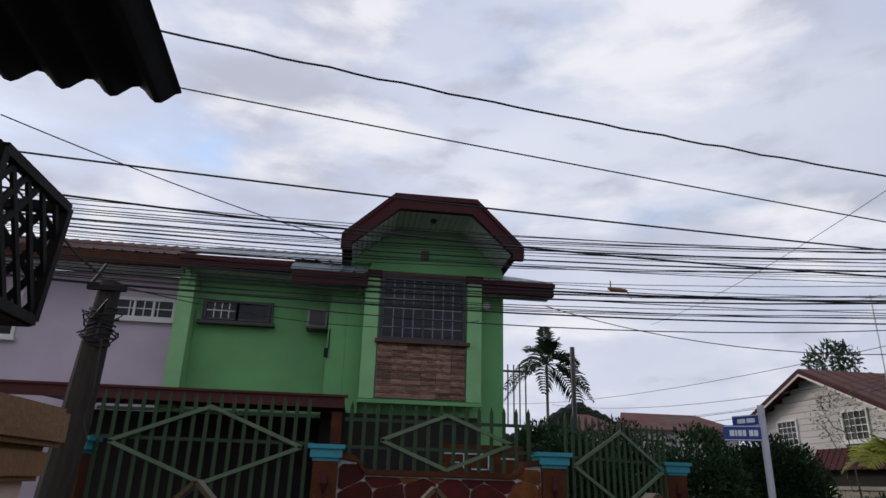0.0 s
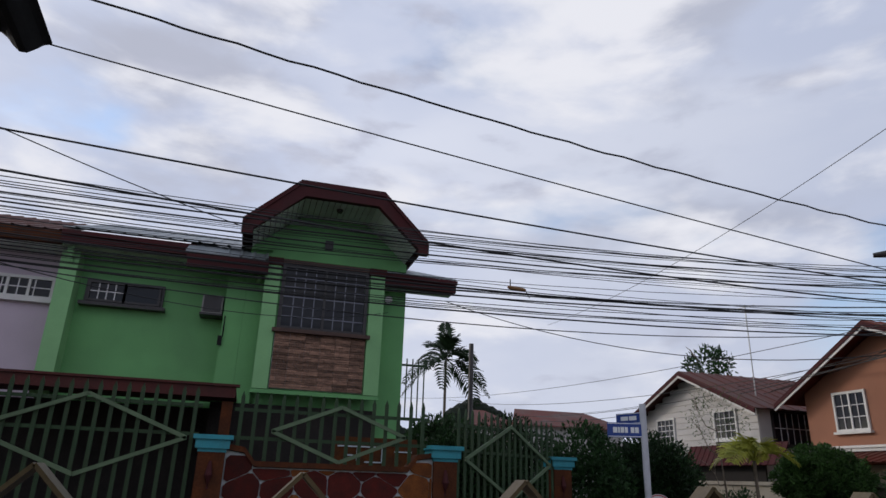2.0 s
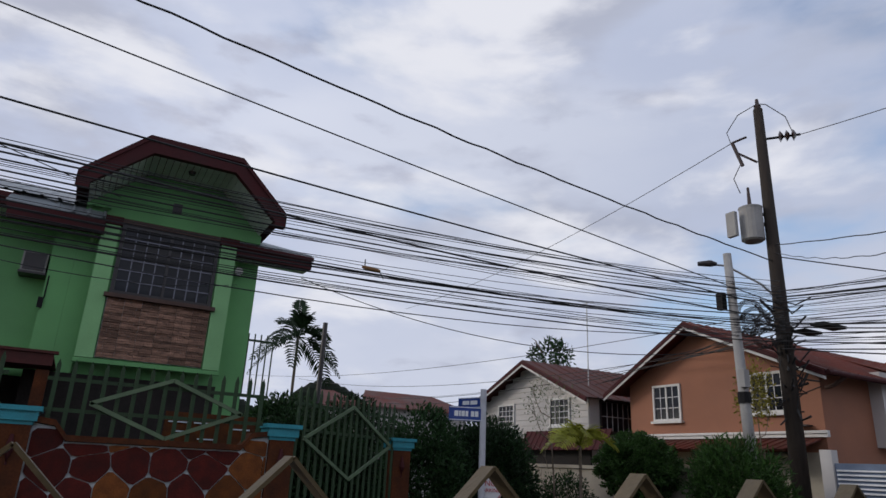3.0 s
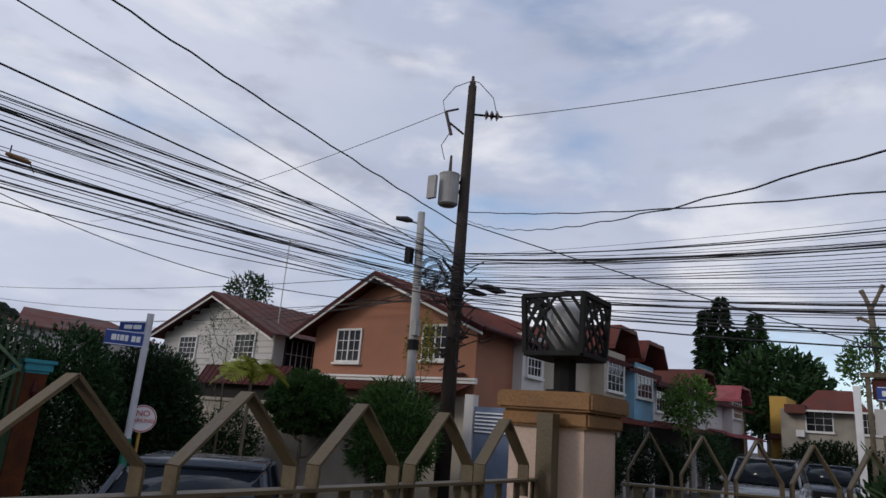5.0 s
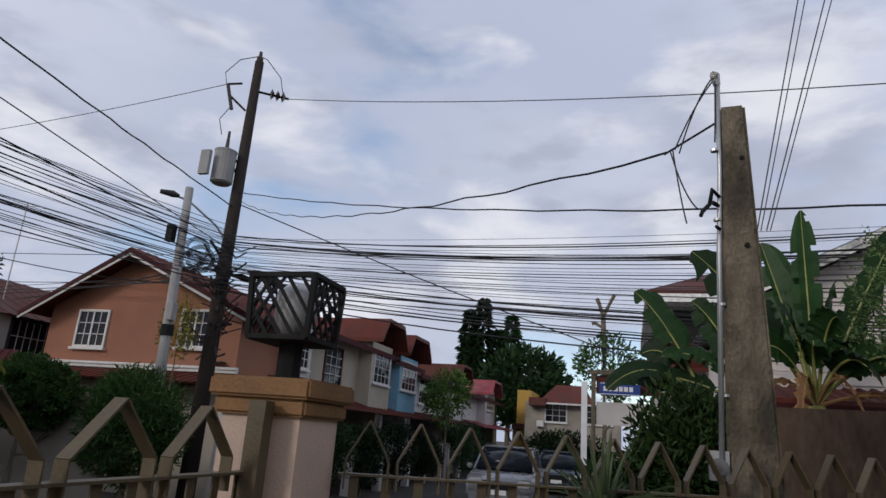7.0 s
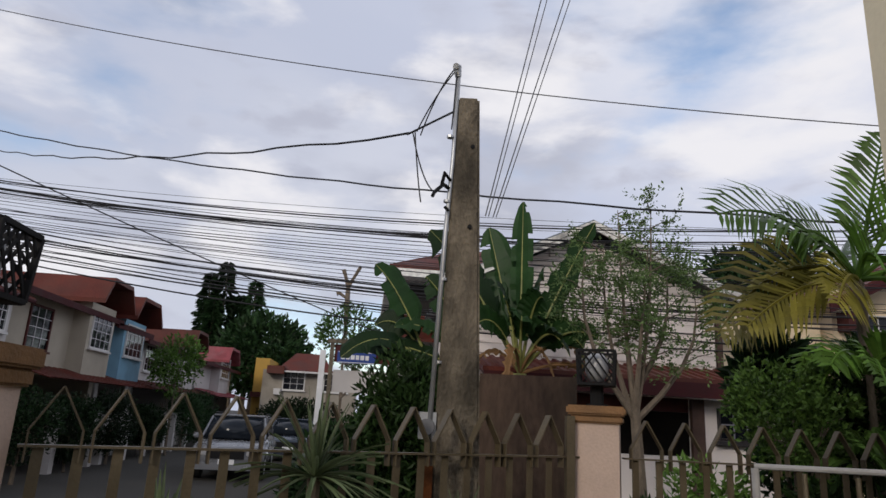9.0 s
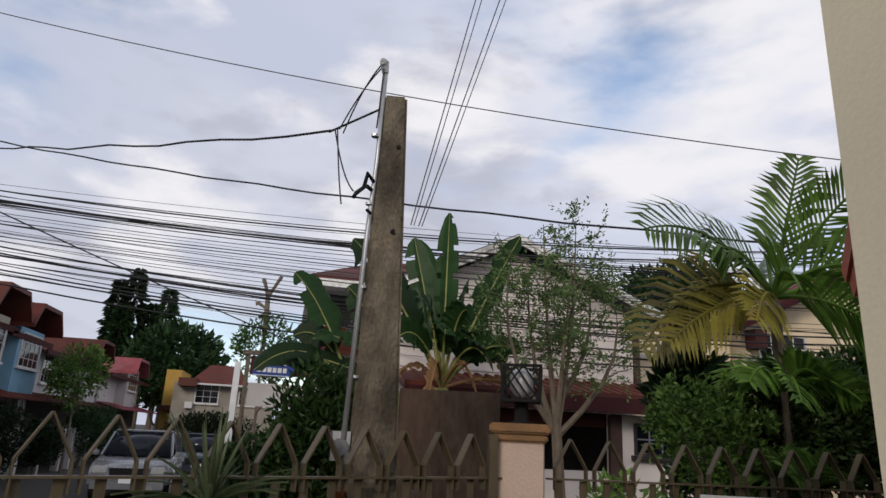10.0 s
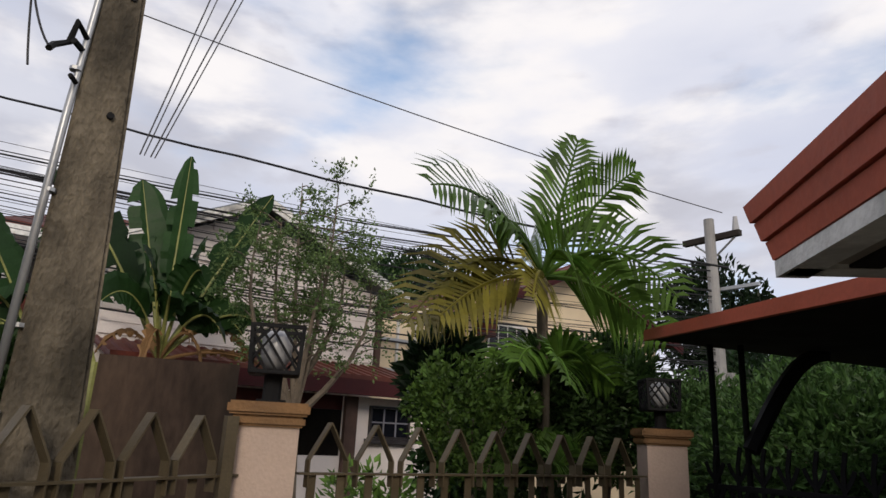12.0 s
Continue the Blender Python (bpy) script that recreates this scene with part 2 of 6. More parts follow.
LEAF_BAN = leaf_mat("banana_leaf", (0.022, 0.060, 0.016), 0.5, 0.45)
LEAF_YB = leaf_mat("bright_yellow_palm_leaf", (0.33, 0.34, 0.05), 0.45, 0.2)
LEAF_DRY = leaf_mat("dry_leaf", (0.26, 0.15, 0.07), 0.8, 0.3)
BANSTEM = mat("banana_stem", (0.26, 0.27, 0.085), 0.5, 6, 0.25, 40, 0.1)
BARK = mat("bark", (0.16, 0.13, 0.10), 0.9, 8, 0.25, 50, 0.5, stretch=(3, 3, 1))
CARBLUE = mat("dark_blue_car_paint", (0.055, 0.068, 0.09), 0.2, 4, 0.05, 60, 0.0, metal=0.3)
CARSILVER = mat("silver_car_paint", (0.26, 0.27, 0.29), 0.22, 4, 0.05, 60, 0.0, metal=0.4)
TYRE = mat("tyre_rubber", (0.02, 0.02, 0.02), 0.85, 8, 0.1, 60, 0.1)
LAMPWHITE = mat("milky_lamp_glass", (0.40, 0.40, 0.41), 0.3, 5, 0.05, 60, 0.0)
# near-black colour that stands in for the shade under carports and porches
SHADEDARK = mat("shade_dark_surface", (0.022, 0.019, 0.018), 0.85, 3, 0.3, 40, 0.2)
GATEBLUE = mat("blue_grey_gate", (0.13, 0.17, 0.25), 0.5, 4, 0.12, 60, 0.05)
BROWNROOF = mat("brown_porch_roof", (0.075, 0.02, 0.018), 0.6, 3, 0.25, 40, 0.1)
HILL = mat("far_trees", (0.014, 0.02, 0.013), 0.9, 0.4, 0.4, 3.0, 0.6)


# ---- mesh helpers ----
def box(bm, x0, x1, y0, y1, z0, z1):
    v = [bm.verts.new((x, y, z)) for z in (z0, z1) for x, y in ((x0, y0), (x1, y0), (x1, y1), (x0, y1))]
    for f in ((3, 2, 1, 0), (4, 5, 6, 7), (0, 1, 5, 4), (1, 2, 6, 5), (2, 3, 7, 6), (3, 0, 4, 7)):
        bm.faces.new([v[i] for i in f])


def slab(bm, poly, way):
    """A polygon pushed along a vector."""
    a = [bm.verts.new(p) for p in poly]
    b = [bm.verts.new(Vector(p) + Vector(way)) for p in poly]
    bm.faces.new(a)
    bm.faces.new(b[::-1])
    for i in range(len(a)):
        j = (i + 1) % len(a)
        bm.faces.new((a[j], a[i], b[i], b[j]))


def rod(bm, pts, radii, seg=6, cap=True):
    """A tube along points; radii: one, or one for each point."""
    pts = [Vector(p) for p in pts]
    if not isinstance(radii, (list, tuple)):
        radii = [radii] * len(pts)
    rings = []
    for i, p in enumerate(pts):
        d = (pts[min(i + 1, len(pts) - 1)] - pts[max(i - 1, 0)]).normalized()
        side = d.cross(Vector((0, 0, 1)))
        side = Vector((1, 0, 0)) if side.length < 1e-3 else side.normalized()
        up = side.cross(d)
        rings.append([bm.verts.new(p + radii[i] * (math.cos(k * math.tau / seg) * side + math.sin(k * math.tau / seg) * up)) for k in range(seg)])
    for a, b in zip(rings, rings[1:]):
        for k in range(seg):
            bm.faces.new((a[k], a[(k + 1) % seg], b[(k + 1) % seg], b[k]))
    if cap:
        bm.faces.new(rings[0][::-1])
        bm.faces.new(rings[-1])


def strap(bm, pts, wide, thick, across):
    """A flat bar along points, its width along the vector across."""
    pts = [Vector(p) for p in pts]
    ac = Vector(across).normalized() * wide / 2
    rings = []
    for i, p in enumerate(pts):
        d = (pts[min(i + 1, len(pts) - 1)] - pts[max(i - 1, 0)]).normalized()
        n = d.cross(ac).normalized() * thick / 2
        rings.append([bm.verts.new(p + s * ac + u * n) for s, u in ((-1, -1), (1, -1), (1, 1), (-1, 1))])
    for a, b in zip(rings, rings[1:]):
        for k in range(4):
            bm.faces.new((a[k], a[(k + 1) % 4], b[(k + 1) % 4], b[k]))
    bm.faces.new(rings[0][::-1])
    bm.faces.new(rings[-1])


def finish(bm, name, material, smooth=False):
    bmesh.ops.recalc_face_normals(bm, faces=bm.faces[:])
    me = bpy.data.meshes.new(name)
    bm.to_mesh(me)
    bm.free()
    me.materials.append(material)
    if smooth:
        me.polygons.foreach_set("use_smooth", [True] * len(me.polygons))
    return me


def solid(name, bm, material, label="", category="", group="", kind="", smooth=False):
    return tagged(new(name, finish(bm, name, material, smooth)), label, category, group, kind)


def thing(name, label, category, at=(0, 0, 0), group="", kind=""):
    ob = new(name)
    ob.location = at
    ob.empty_display_size = 0.2
    return tagged(ob, label, category, group, kind)


def part(name, bm, material, parent, label="", smooth=False):
    """One mesh under a thing or a part, given in world places."""
    ob = new(name, finish(bm, name, material, smooth))
    root = parent
    base = Vector((0, 0, 0))
    while root is not None:
        base += root.location
        root = root.parent
    ob.parent = parent
    ob.location = -base
    return tagged(ob, label)


def made(fn, *args):
    bm = bmesh.new()
    fn(bm, *args)
    return bm


def boxes(*rows):
    bm = bmesh.new()
    for r in rows:
        box(bm, *r)
    return bm


def rods(rows, seg=6):
    bm = bmesh.new()
    for pts, r in rows:
        rod(bm, pts, r, seg)
    return bm


GZ = -0.15


# ---- ground ----
solid("ground", boxes((-400, 400, -400, 400, GZ - 0.3, GZ)), ASPHALT, "grey concrete street and ground sheet", "ground", kind="structure")


def fbox(bm, axis, plane, out, a0, a1, d0, d1, z0, z1):
    """A box on a facade: a along it, d outwards from it."""
    p, q = sorted((plane + out * d0, plane + out * d1))
    if axis == "y":
        box(bm, a0, a1, p, q, z0, z1)
    else:
        box(bm, p, q, a0, a1, z0, z1)


def window(house, axis, plane, out, a0, a1, z0, z1, frame_mat, nx=4, nz=4, fw=0.07, grille=GRILLE, halves=1, sill=True):
    """A framed window proud of its wall with glass panes and a grid of thin bars."""
    bm = bmesh.new()
    for r in ((a0 - fw, a0, z0 - fw, z1 + fw), (a1, a1 + fw, z0 - fw, z1 + fw), (a0, a1, z1, z1 + fw), (a0, a1, z0 - fw, z0)):
        fbox(bm, axis, plane, out, r[0], r[1], -0.05, 0.05, r[2], r[3])
    win = part("window", bm, frame_mat, house)
    step = (a1 - a0) / halves
    for h in range(halves):
        bm = bmesh.new()
        fbox(bm, axis, plane, out, a0 + h * step + 0.004, a0 + (h + 1) * step - 0.004, 0.006, 0.014, z0 + 0.003, z1 - 0.003)
        part("pane", bm, GLASS, win)
    for h in range(1, halves):
        bm = bmesh.new()
        fbox(bm, axis, plane, out, a0 + h * step - 0.025, a0 + h * step + 0.025, 0.016, 0.045, z0, z1)
        part("mullion", bm, frame_mat, win)
    if nx:
        bm = bmesh.new()
        for i in range(1, nx):
            a = a0 + (a1 - a0) * i / nx
            fbox(bm, axis, plane, out, a - 0.010, a + 0.010, 0.022, 0.034, z0, z1)
        for i in range(1, nz):
            z = z0 + (z1 - z0) * i / nz
            fbox(bm, axis, plane, out, a0, a1, 0.0235, 0.032, z - 0.010, z + 0.010)
        part("grille", bm, grille, win)
    if sill:
        bm = bmesh.new()
        fbox(bm, axis, plane, out, a0 - fw - 0.05, a1 + fw + 0.05, 0, 0.11, z0 - fw - 0.06, z0 - fw - 0.002)
        part("sill", bm, frame_mat, win)
    return win


def ribbed(bm, p0, along, down, n, rib=0.02, wide=0.25):
    """A roof sheet with raised ribs running down its slope: n ribs along."""
    p0, along, down = Vector(p0), Vector(along), Vector(down)
    up = along.cross(down).normalized()
    up = up if up.z > 0 else -up
    prof = []
    for i in range(n):
        for s, h in ((0.0, 0), (1 - wide, 0), (1 - wide * 0.8, rib), (1 - wide * 0.2, rib)):
            prof.append(((i + s) / n, h))
    prof.append((1.0, 0))
    top = [bm.verts.new(p0 + along * s + up * h) for s, h in prof]
    low = [bm.verts.new(p0 + along * s + down + up * h) for s, h in prof]
    und = [bm.verts.new(p0 + along * s + d - up * 0.03) for d in (Vector((0, 0, 0)), down) for s in (0, 1)]
    for i in range(len(prof) - 1):
        bm.faces.new((top[i], top[i + 1], low[i + 1], low[i]))
    bm.faces.new((und[0], und[2], und[3], und[1]))
    bm.faces.new((top[0], low[0], und[2], und[0]))
    bm.faces.new((top[-1], und[1], und[3], low[-1]))


def gable_roof_x(house, x0, x1, y0, y1, yr, ze, zr, material, over=0.35, front=-1, ribs=14, trim=FRAME_WH, thick=0.10, barge=MAROON):
    """A gable roof whose ridge runs along x, with barge boards on its front."""
    dz0, dz1 = (zr - ze) / (yr - y0), (zr - ze) / (y1 - yr)
    ya, yb = y0 - over, y1 + over
    za, zb = ze - over * dz0, ze - over * dz1
    for name, y, z in (("roof", ya, za), ("roof", yb, zb)):
        part(name, made(ribbed, (x0, yr, zr + 0.05), (x1 - x0, 0, 0), (0, y - yr, z - zr), ribs), material, house)
    xf = x0 if front < 0 else x1
    for y, z in ((ya, za), (yb, zb)):
        bm = bmesh.new()
        slab(bm, [(xf, yr, zr + 0.02), (xf, y, z + 0.02), (xf, y, z - thick), (xf, yr, zr - thick)], (front * 0.05, 0, 0))
        part("barge_board", bm, barge, house)
        bm = bmesh.new()
        slab(bm, [(xf, yr, zr - thick - 0.004), (xf, y, z - thick - 0.004), (xf, y, z - thick - 0.07), (xf, yr, zr - thick - 0.07)], (front * 0.03, 0, 0))
        part("barge_trim", bm, trim, house)


# ---- green house and its lilac neighbour ----
green = thing("green_house", "two-storey green painted house with maroon eaves and projecting gabled bay", "house", (0, 14, GZ))
for b in ((-3.35, -0.485, 13.4, 18, GZ, 5.62), (-0.56, -0.205, 12.95, 18, 2.95, 5.62), (-0.2, 3.02, 13.1, 18, GZ, 5.62)):
    part("wall", boxes(b), GREEN, green)
part("bay_side", boxes((-0.202, 0.118, 12.95, 13.098, 2.95, 5.62)), GREEN, green)
part("bay_ledge", boxes((0.10, 2.48, 12.58, 12.655, 3.12, 3.19)), GREEN, green)
part("bay", boxes((0.16, 2.43, 12.66, 13.1, 3.2, 6.2)), GREEN, green)
# pilasters share the wall's green; their lit faces are painted paler
for x0, x1 in ((0.12, 0.40), (2.17, 2.46)):
    part("pilaster", boxes((x0, x1, 12.58, 12.68, 3.2, 5.56)), GREEN_PALE, green)
    part("capital", boxes((x0 - 0.03, x1 + 0.03, 12.55, 12.68, 5.57, 5.72)), MAROON, green)
# corner pilaster, its lit face likewise put into a paler green
part("pilaster", boxes((-3.52, -3.22, 12.98, 13.4, 2.86, 5.5)), GREEN_PALE, green)
window(green, "y", 12.66, -1, 0.50, 2.08, 4.40, 5.56, FRAME_DK, 8, 6, 0.065, GRILLE_W, 2)
part("window_head", boxes((0.40, 2.17, 12.60, 12.655, 5.635, 5.72)), BROWNTRIM, green)
part("window_sill", boxes((0.36, 2.22, 12.50, 12.62, 4.265, 4.335)), BROWNTRIM, green)
bm = boxes((-3.09, -1.71, 13.33, 13.4, 4.66, 5.10))
part("window_recess", bm, FRAME_DK, green)
window(green, "y", 13.32, -1, -3.0, -2.42, 4.72, 5.03, FRAME_DK, 4, 2, 0.04, GRILLE, 1, False)
window(green, "y", 13.32, -1, -2.38, -1.80, 4.72, 5.03, FRAME_DK, 0, 0, 0.04, GRILLE, 1, False)
part("window_sill", boxes((-3.15, -1.65, 13.20, 13.4, 4.59, 4.655)), FRAME_DK, green)
# cladding tiles under the bay window
clad = part("cladding", boxes((0.42, 2.15, 12.62, 12.66, 3.22, 4.27)), MORTAR, green)
rt = random.Random(12)
TILE_MESHES = []
for k in range(4):
    bm = bmesh.new()
    for r in range(3):
        cut = rt.uniform(0.07, 0.22)
        for xa, xb in ((0.002, cut), (cut + 0.003, 0.286)):
            box(bm, xa, xb, -0.016 - rt.uniform(0, 0.022), 0, 0.002 + r * 0.0435, 0.042 + r * 0.0435)
    TILE_MESHES.append(finish(bm, "cladding_tile", TILE))
for r in range(8):
    for c in range(6):
        o = new("tile", TILE_MESHES[(r * 7 + c * 5 + r * c) % 4])
        o.parent = clad
        o.location = (0.425 + c * 0.2875, 12.62, 3.225 + r * 0.1305)
# the bay's eight-sided gable roof
bm = bmesh.new()
outer = [(-0.40, 11.5, 5.78), (-0.40, 11.5, 6.00), (0.56, 11.5, 6.90), (2.15, 11.5, 6.90), (3.06, 11.5, 6.00), (3.06, 11.5, 5.78)]
inner = [(-0.20, 11.5, 5.78), (-0.20, 11.5, 5.88), (0.66, 11.5, 6.64), (2.05, 11.5, 6.64), (2.86, 11.5, 5.88), (2.86, 11.5, 5.78)]
for i in range(5):
    slab(bm, [outer[i], outer[i + 1], inner[i + 1], inner[i]], (0, 0.12, 0))
part("gable_fascia", bm, MAROON, green)
bm = bmesh.new()
for i in range(5):
    a, b = Vector(outer[i]), Vector(outer[i + 1])
    slab(bm, [a + Vector((0, -0.03, 0.0)), b + Vector((0, -0.03, 0.0)), b + Vector((0, -0.03, -0.05)), a + Vector((0, -0.03, -0.05))], (0, 0.028, 0))
part("gable_moulding", bm, MAROON, green)
bm = bmesh.new()
for i in (1, 2, 3):
    slab(bm, [outer[i], outer[i + 1], Vector(outer[i + 1]) + Vector((0, 6, 0)), Vector(outer[i]) + Vector((0, 6, 0))], (0, 0, 0.06))
part("gable_roof", bm, MAROON, green)
for i in range(1, 4):
    n = 9 if i != 2 else 12
    for k in range(n):
        bm = bmesh.new()
        a = Vector(inner[i]).lerp(Vector(inner[i + 1]), (k + 0.06) / n) + Vector((0, 0.13, 0.03))
        b = Vector(inner[i]).lerp(Vector(inner[i + 1]), (k + 0.94) / n) + Vector((0, 0.13, 0.03))
        slab(bm, [a, b, b + Vector((0, 1.2, 0)), a + Vector((0, 1.2, 0))], (0, 0, 0.03))
        part("soffit_board", bm, SOFFIT, green)
bm = bmesh.new()
slab(bm, [(-0.2, 12.645, 5.74), (-0.2, 12.645, 5.9), (0.70, 12.645, 6.66), (2.02, 12.645, 6.66), (2.9, 12.645, 5.9), (2.9, 12.645, 5.74)], (0, 0.3, 0))
part("gable_wall", bm, GREEN, green)
part("gable_lamp", boxes((1.2, 1.36, 12.58, 12.66, 6.02, 6.2)), FRAME_DK, green)
# lower eaves
part("eave", boxes((-3.5, -1.2, 12.62, 12.74, 5.58, 5.80)), MAROON, green)
part("eave", boxes((-1.3, 0.16, 12.35, 12.47, 5.30, 5.56)), MAROON, green)
part("eave", boxes((2.46, 3.98, 12.62, 12.74, 5.42, 5.68)), MAROON, green)
for b in ((-3.5, 0.12, 12.74, 13.4, 5.585, 5.618), (2.46, 3.96, 12.74, 13.098, 5.43, 5.46)):
    part("eave_soffit", boxes(b), SOFFIT, green)
part("roof", made(ribbed, (-3.5, 16.2, 7.2), (3.7, 0, 0), (0, -3.62, -1.36), 14), GREYROOF, green)
part("low_roof", made(ribbed, (-1.3, 12.75, 5.86), (1.44, 0, 0), (0, -0.36, -0.28), 6), GREYROOF, green)
bm = bmesh.new()
for k in range(7):
    xa, xb = 2.4 + 1.6 * k / 7, 2.4 + 1.6 * (k + 1) / 7 - 0.02
    da, db = 1.5 * (1 - k / 7) + 0.1, 1.5 * (1 - (k + 1) / 7) + 0.1
    slab(bm, [(xa, 12.64, 5.69), (xb, 12.64, 5.69), (xb, 12.64 + db, 5.69 + 0.42 * db), (xa, 12.64 + da, 5.69 + 0.42 * da)], (0, 0, 0.025))
part("hip_roof", bm, GREYROOF, green, "weathered grey ribbed roof corner")
bm = bmesh.new()
slab(bm, [(-1.35, 12.36, 5.57), (-0.55, 12.36, 5.57), (-0.95, 12.9, 5.95), (-1.3, 12.9, 5.95)], (0, 0, 0.03))
part("roof_return", bm, GREYROOF, green)
part("eave_moulding", boxes((-3.5, -1.32, 12.58, 12.62, 5.70, 5.79)), MAROON, green)
part("eave_moulding", boxes((-1.32, 0.14, 12.31, 12.35, 5.46, 5.55)), MAROON, green)
part("eave_moulding", boxes((2.48, 4.0, 12.58, 12.62, 5.58, 5.67)), MAROON, green)
part("ceiling_lamp", rods([([(1.36, 12.0, 6.655), (1.36, 12.0, 6.60)], [0.07, 0.05])], 12), FRAME_DK, green)
part("conduit", rods([([(-0.52, 12.93, 4.15), (-0.52, 12.93, 4.55)], 0.012)], 5), BLACK, green)
part("socket_box", boxes((-0.60, -0.52, 12.90, 12.94, 3.98, 4.16)), BLACK, green)

# dark sheets behind the gates, their colour standing in for carport shade
part("ground_floor", boxes((-5.1, -0.5, 13.28, 13.38, GZ, 2.85), (-0.56, 2.5, 12.86, 12.94, GZ, 2.94)), SHADEDARK, green)
porch_wall = part("porch_wall", boxes((1.55, 2.95, 11.3, 11.4, GZ, 2.36)), STONE_O, green, "brown painted porch wall with pale joint lines")
for x, z, w, h in ((1.6, 2.20, 0.34, 0.02), (1.98, 2.20, 0.36, 0.02), (1.92, 1.98, 0.02, 0.22), (2.06, 1.96, 0.30, 0.02), (2.34, 1.96, 0.02, 0.24), (1.62, 1.86, 0.30, 0.02), (2.40, 1.84, 0.34, 0.02), (2.56, 2.14, 0.30, 0.02), (1.72, 2.06, 0.14, 0.02)):
    part("joint", boxes((x, x + w, 11.28, 11.298, z, z + h)), MORTAR, porch_wall)
lilac = thing("lilac_house", "lilac painted house with a rusty red metal roof", "house", (-7, 14, GZ))
part("wall", boxes((-14, -3.37, 13.5, 18, GZ, 5.55)), PINK, lilac)
window(lilac, "y", 13.5, -1, -4.80, -3.70, 4.70, 5.02, FRAME_WH, 4, 2, 0.06, GRILLE, 3)
window(lilac, "y", 13.5, -1, -8.2, -6.6, 4.2, 5.0, FRAME_WH, 4, 2, 0.06, GRILLE, 3)
part("eave", boxes((-14, -3.505, 12.7, 12.82, 5.55, 5.78)), BROWNCOL, lilac)
part("eave_soffit", boxes((-14, -3.5, 12.82, 13.5, 5.56, 5.6)), SOFFIT, lilac)
part("roof", made(ribbed, (-14, 16.2, 7.12), (10.48, 0, 0), (0, -3.5, -1.32), 40), RUST, lilac)

# ---- orange house ----
orange = thing("orange_house", "two-storey salmon orange house with red gable roof and white windows", "house", (17, 11.7, GZ))
bm = bmesh.new()
slab(bm, [(14.6, 8.84, GZ), (14.6, 14.6, GZ), (14.6, 14.6, 4.25), (14.6, 12.0, 5.62), (14.6, 8.84, 4.25)], (2.4, 0, 0))
part("wall", bm, ORANGE, orange)
part("rear_wall", boxes((17.0, 18.45, 9.1, 14.6, GZ, 4.2)), WHITE, orange)
part("white_bay", boxes((16.5, 17.8, 8.55, 9.1, 2.6, 4.3)), WHITE, orange)
window(orange, "y", 8.55, -1, 16.75, 17.55, 3.2, 4.1, FRAME_WH, 4, 4, 0.05)
part("trim_band", boxes((14.5, 14.6, 8.75, 14.65, 2.72, 2.86)), FRAME_WH, orange)
window(orange, "x", 14.6, -1, 12.77, 13.63, 3.26, 4.12, FRAME_WH, 4, 3, 0.06, GRILLE, 2)
window(orange, "x", 14.6, -1, 9.74, 10.5, 3.34, 4.18, FRAME_WH, 4, 3, 0.06, GRILLE, 2)
gable_roof_x(orange, 14.05, 18.4, 8.84, 14.6, 12.0, 4.25, 5.66, REDROOF, 0.5)
part("lower_roof", made(ribbed, (14.55, 8.9, 2.70), (0, 5.6, 0), (-1.0, 0, -0.28), 22), REDROOF, orange)
part("ground_floor", boxes((14.54, 14.58, 8.8, 14.6, GZ, 2.4)), CREAM, orange)
part("trim_moulding", boxes((14.46, 14.498, 8.72, 14.66, 2.80, 2.85)), FRAME_WH, orange)
part("gutter", rods([([(14.1, 8.32, 4.02), (18.3, 8.32, 4.02)], 0.06)], 8), MAROON, orange)
part("downpipe", rods([([(14.75, 8.34, 3.98), (14.72, 8.6, 3.82), (14.7, 8.78, 3.78)], 0.045)], 8), BROWNTRIM, orange)
part("aircon_bracket", boxes((14.35, 14.58, 9.1, 9.5, 2.95, 2.98)), FRAME_DK, orange)

# ---- white boarded house ----
whouse = thing("white_house", "white boarded house with a rusty red gable roof behind shrubs", "house", (17, 18.8, GZ))
bm = bmesh.new()
slab(bm, [(14.0, 15.7, GZ), (14.0, 21.6, GZ), (14.0, 21.6, 4.0), (14.0, 18.5, 5.2), (14.0, 15.7, 4.0)], (7, 0, 0))
part("wall", bm, WHITE, whouse)
for k in range(11):
    z = 3.0 + k * 0.19
    half = 2.9 if z < 4.0 else max(0.15, 2.9 * (5.2 - z) / 1.2 - 0.1)
    part("board", boxes((13.965, 14.0, 18.62 - half, 18.62 + half, z, z + 0.175)), WHITE, whouse)
window(whouse, "x", 13.96, -1, 16.6, 17.5, 3.2, 3.95, FRAME_WH, 4, 4, 0.06)
window(whouse, "x", 13.96, -1, 19.6, 20.5, 3.2, 3.9, FRAME_WH, 4, 4, 0.06)
window(whouse, "y", 15.7, -1, 14.45, 16.2, 3.0, 3.85, FRAME_DK, 8, 2, 0.06)
gable_roof_x(whouse, 13.5, 20.5, 15.7, 21.6, 18.5, 4.05, 5.30, RUST, 0.45)
part("lower_roof", made(ribbed, (13.95, 14.7, 3.0), (0, 4.1, 0), (-0.35, 0, -0.6), 16), MAROON, whouse)
# dark sheet over the lower wall, coloured as shade
part("ground_floor", boxes((13.9, 13.96, 15.6, 21.7, GZ, 2.45)), SHADEDARK, whouse)

# the shrubs' shade is put into this wall's grey colour
solid("garden_wall", boxes((11.4, 11.6, 9.3, 17.5, GZ, 1.85), (11.35, 11.65, 9.25, 17.55, 1.85, 1.93)), WALLGREY, "cream plastered garden wall along the pavement, greyed for shrub shade", "wall", kind="structure")

# ---- row houses down the street ----


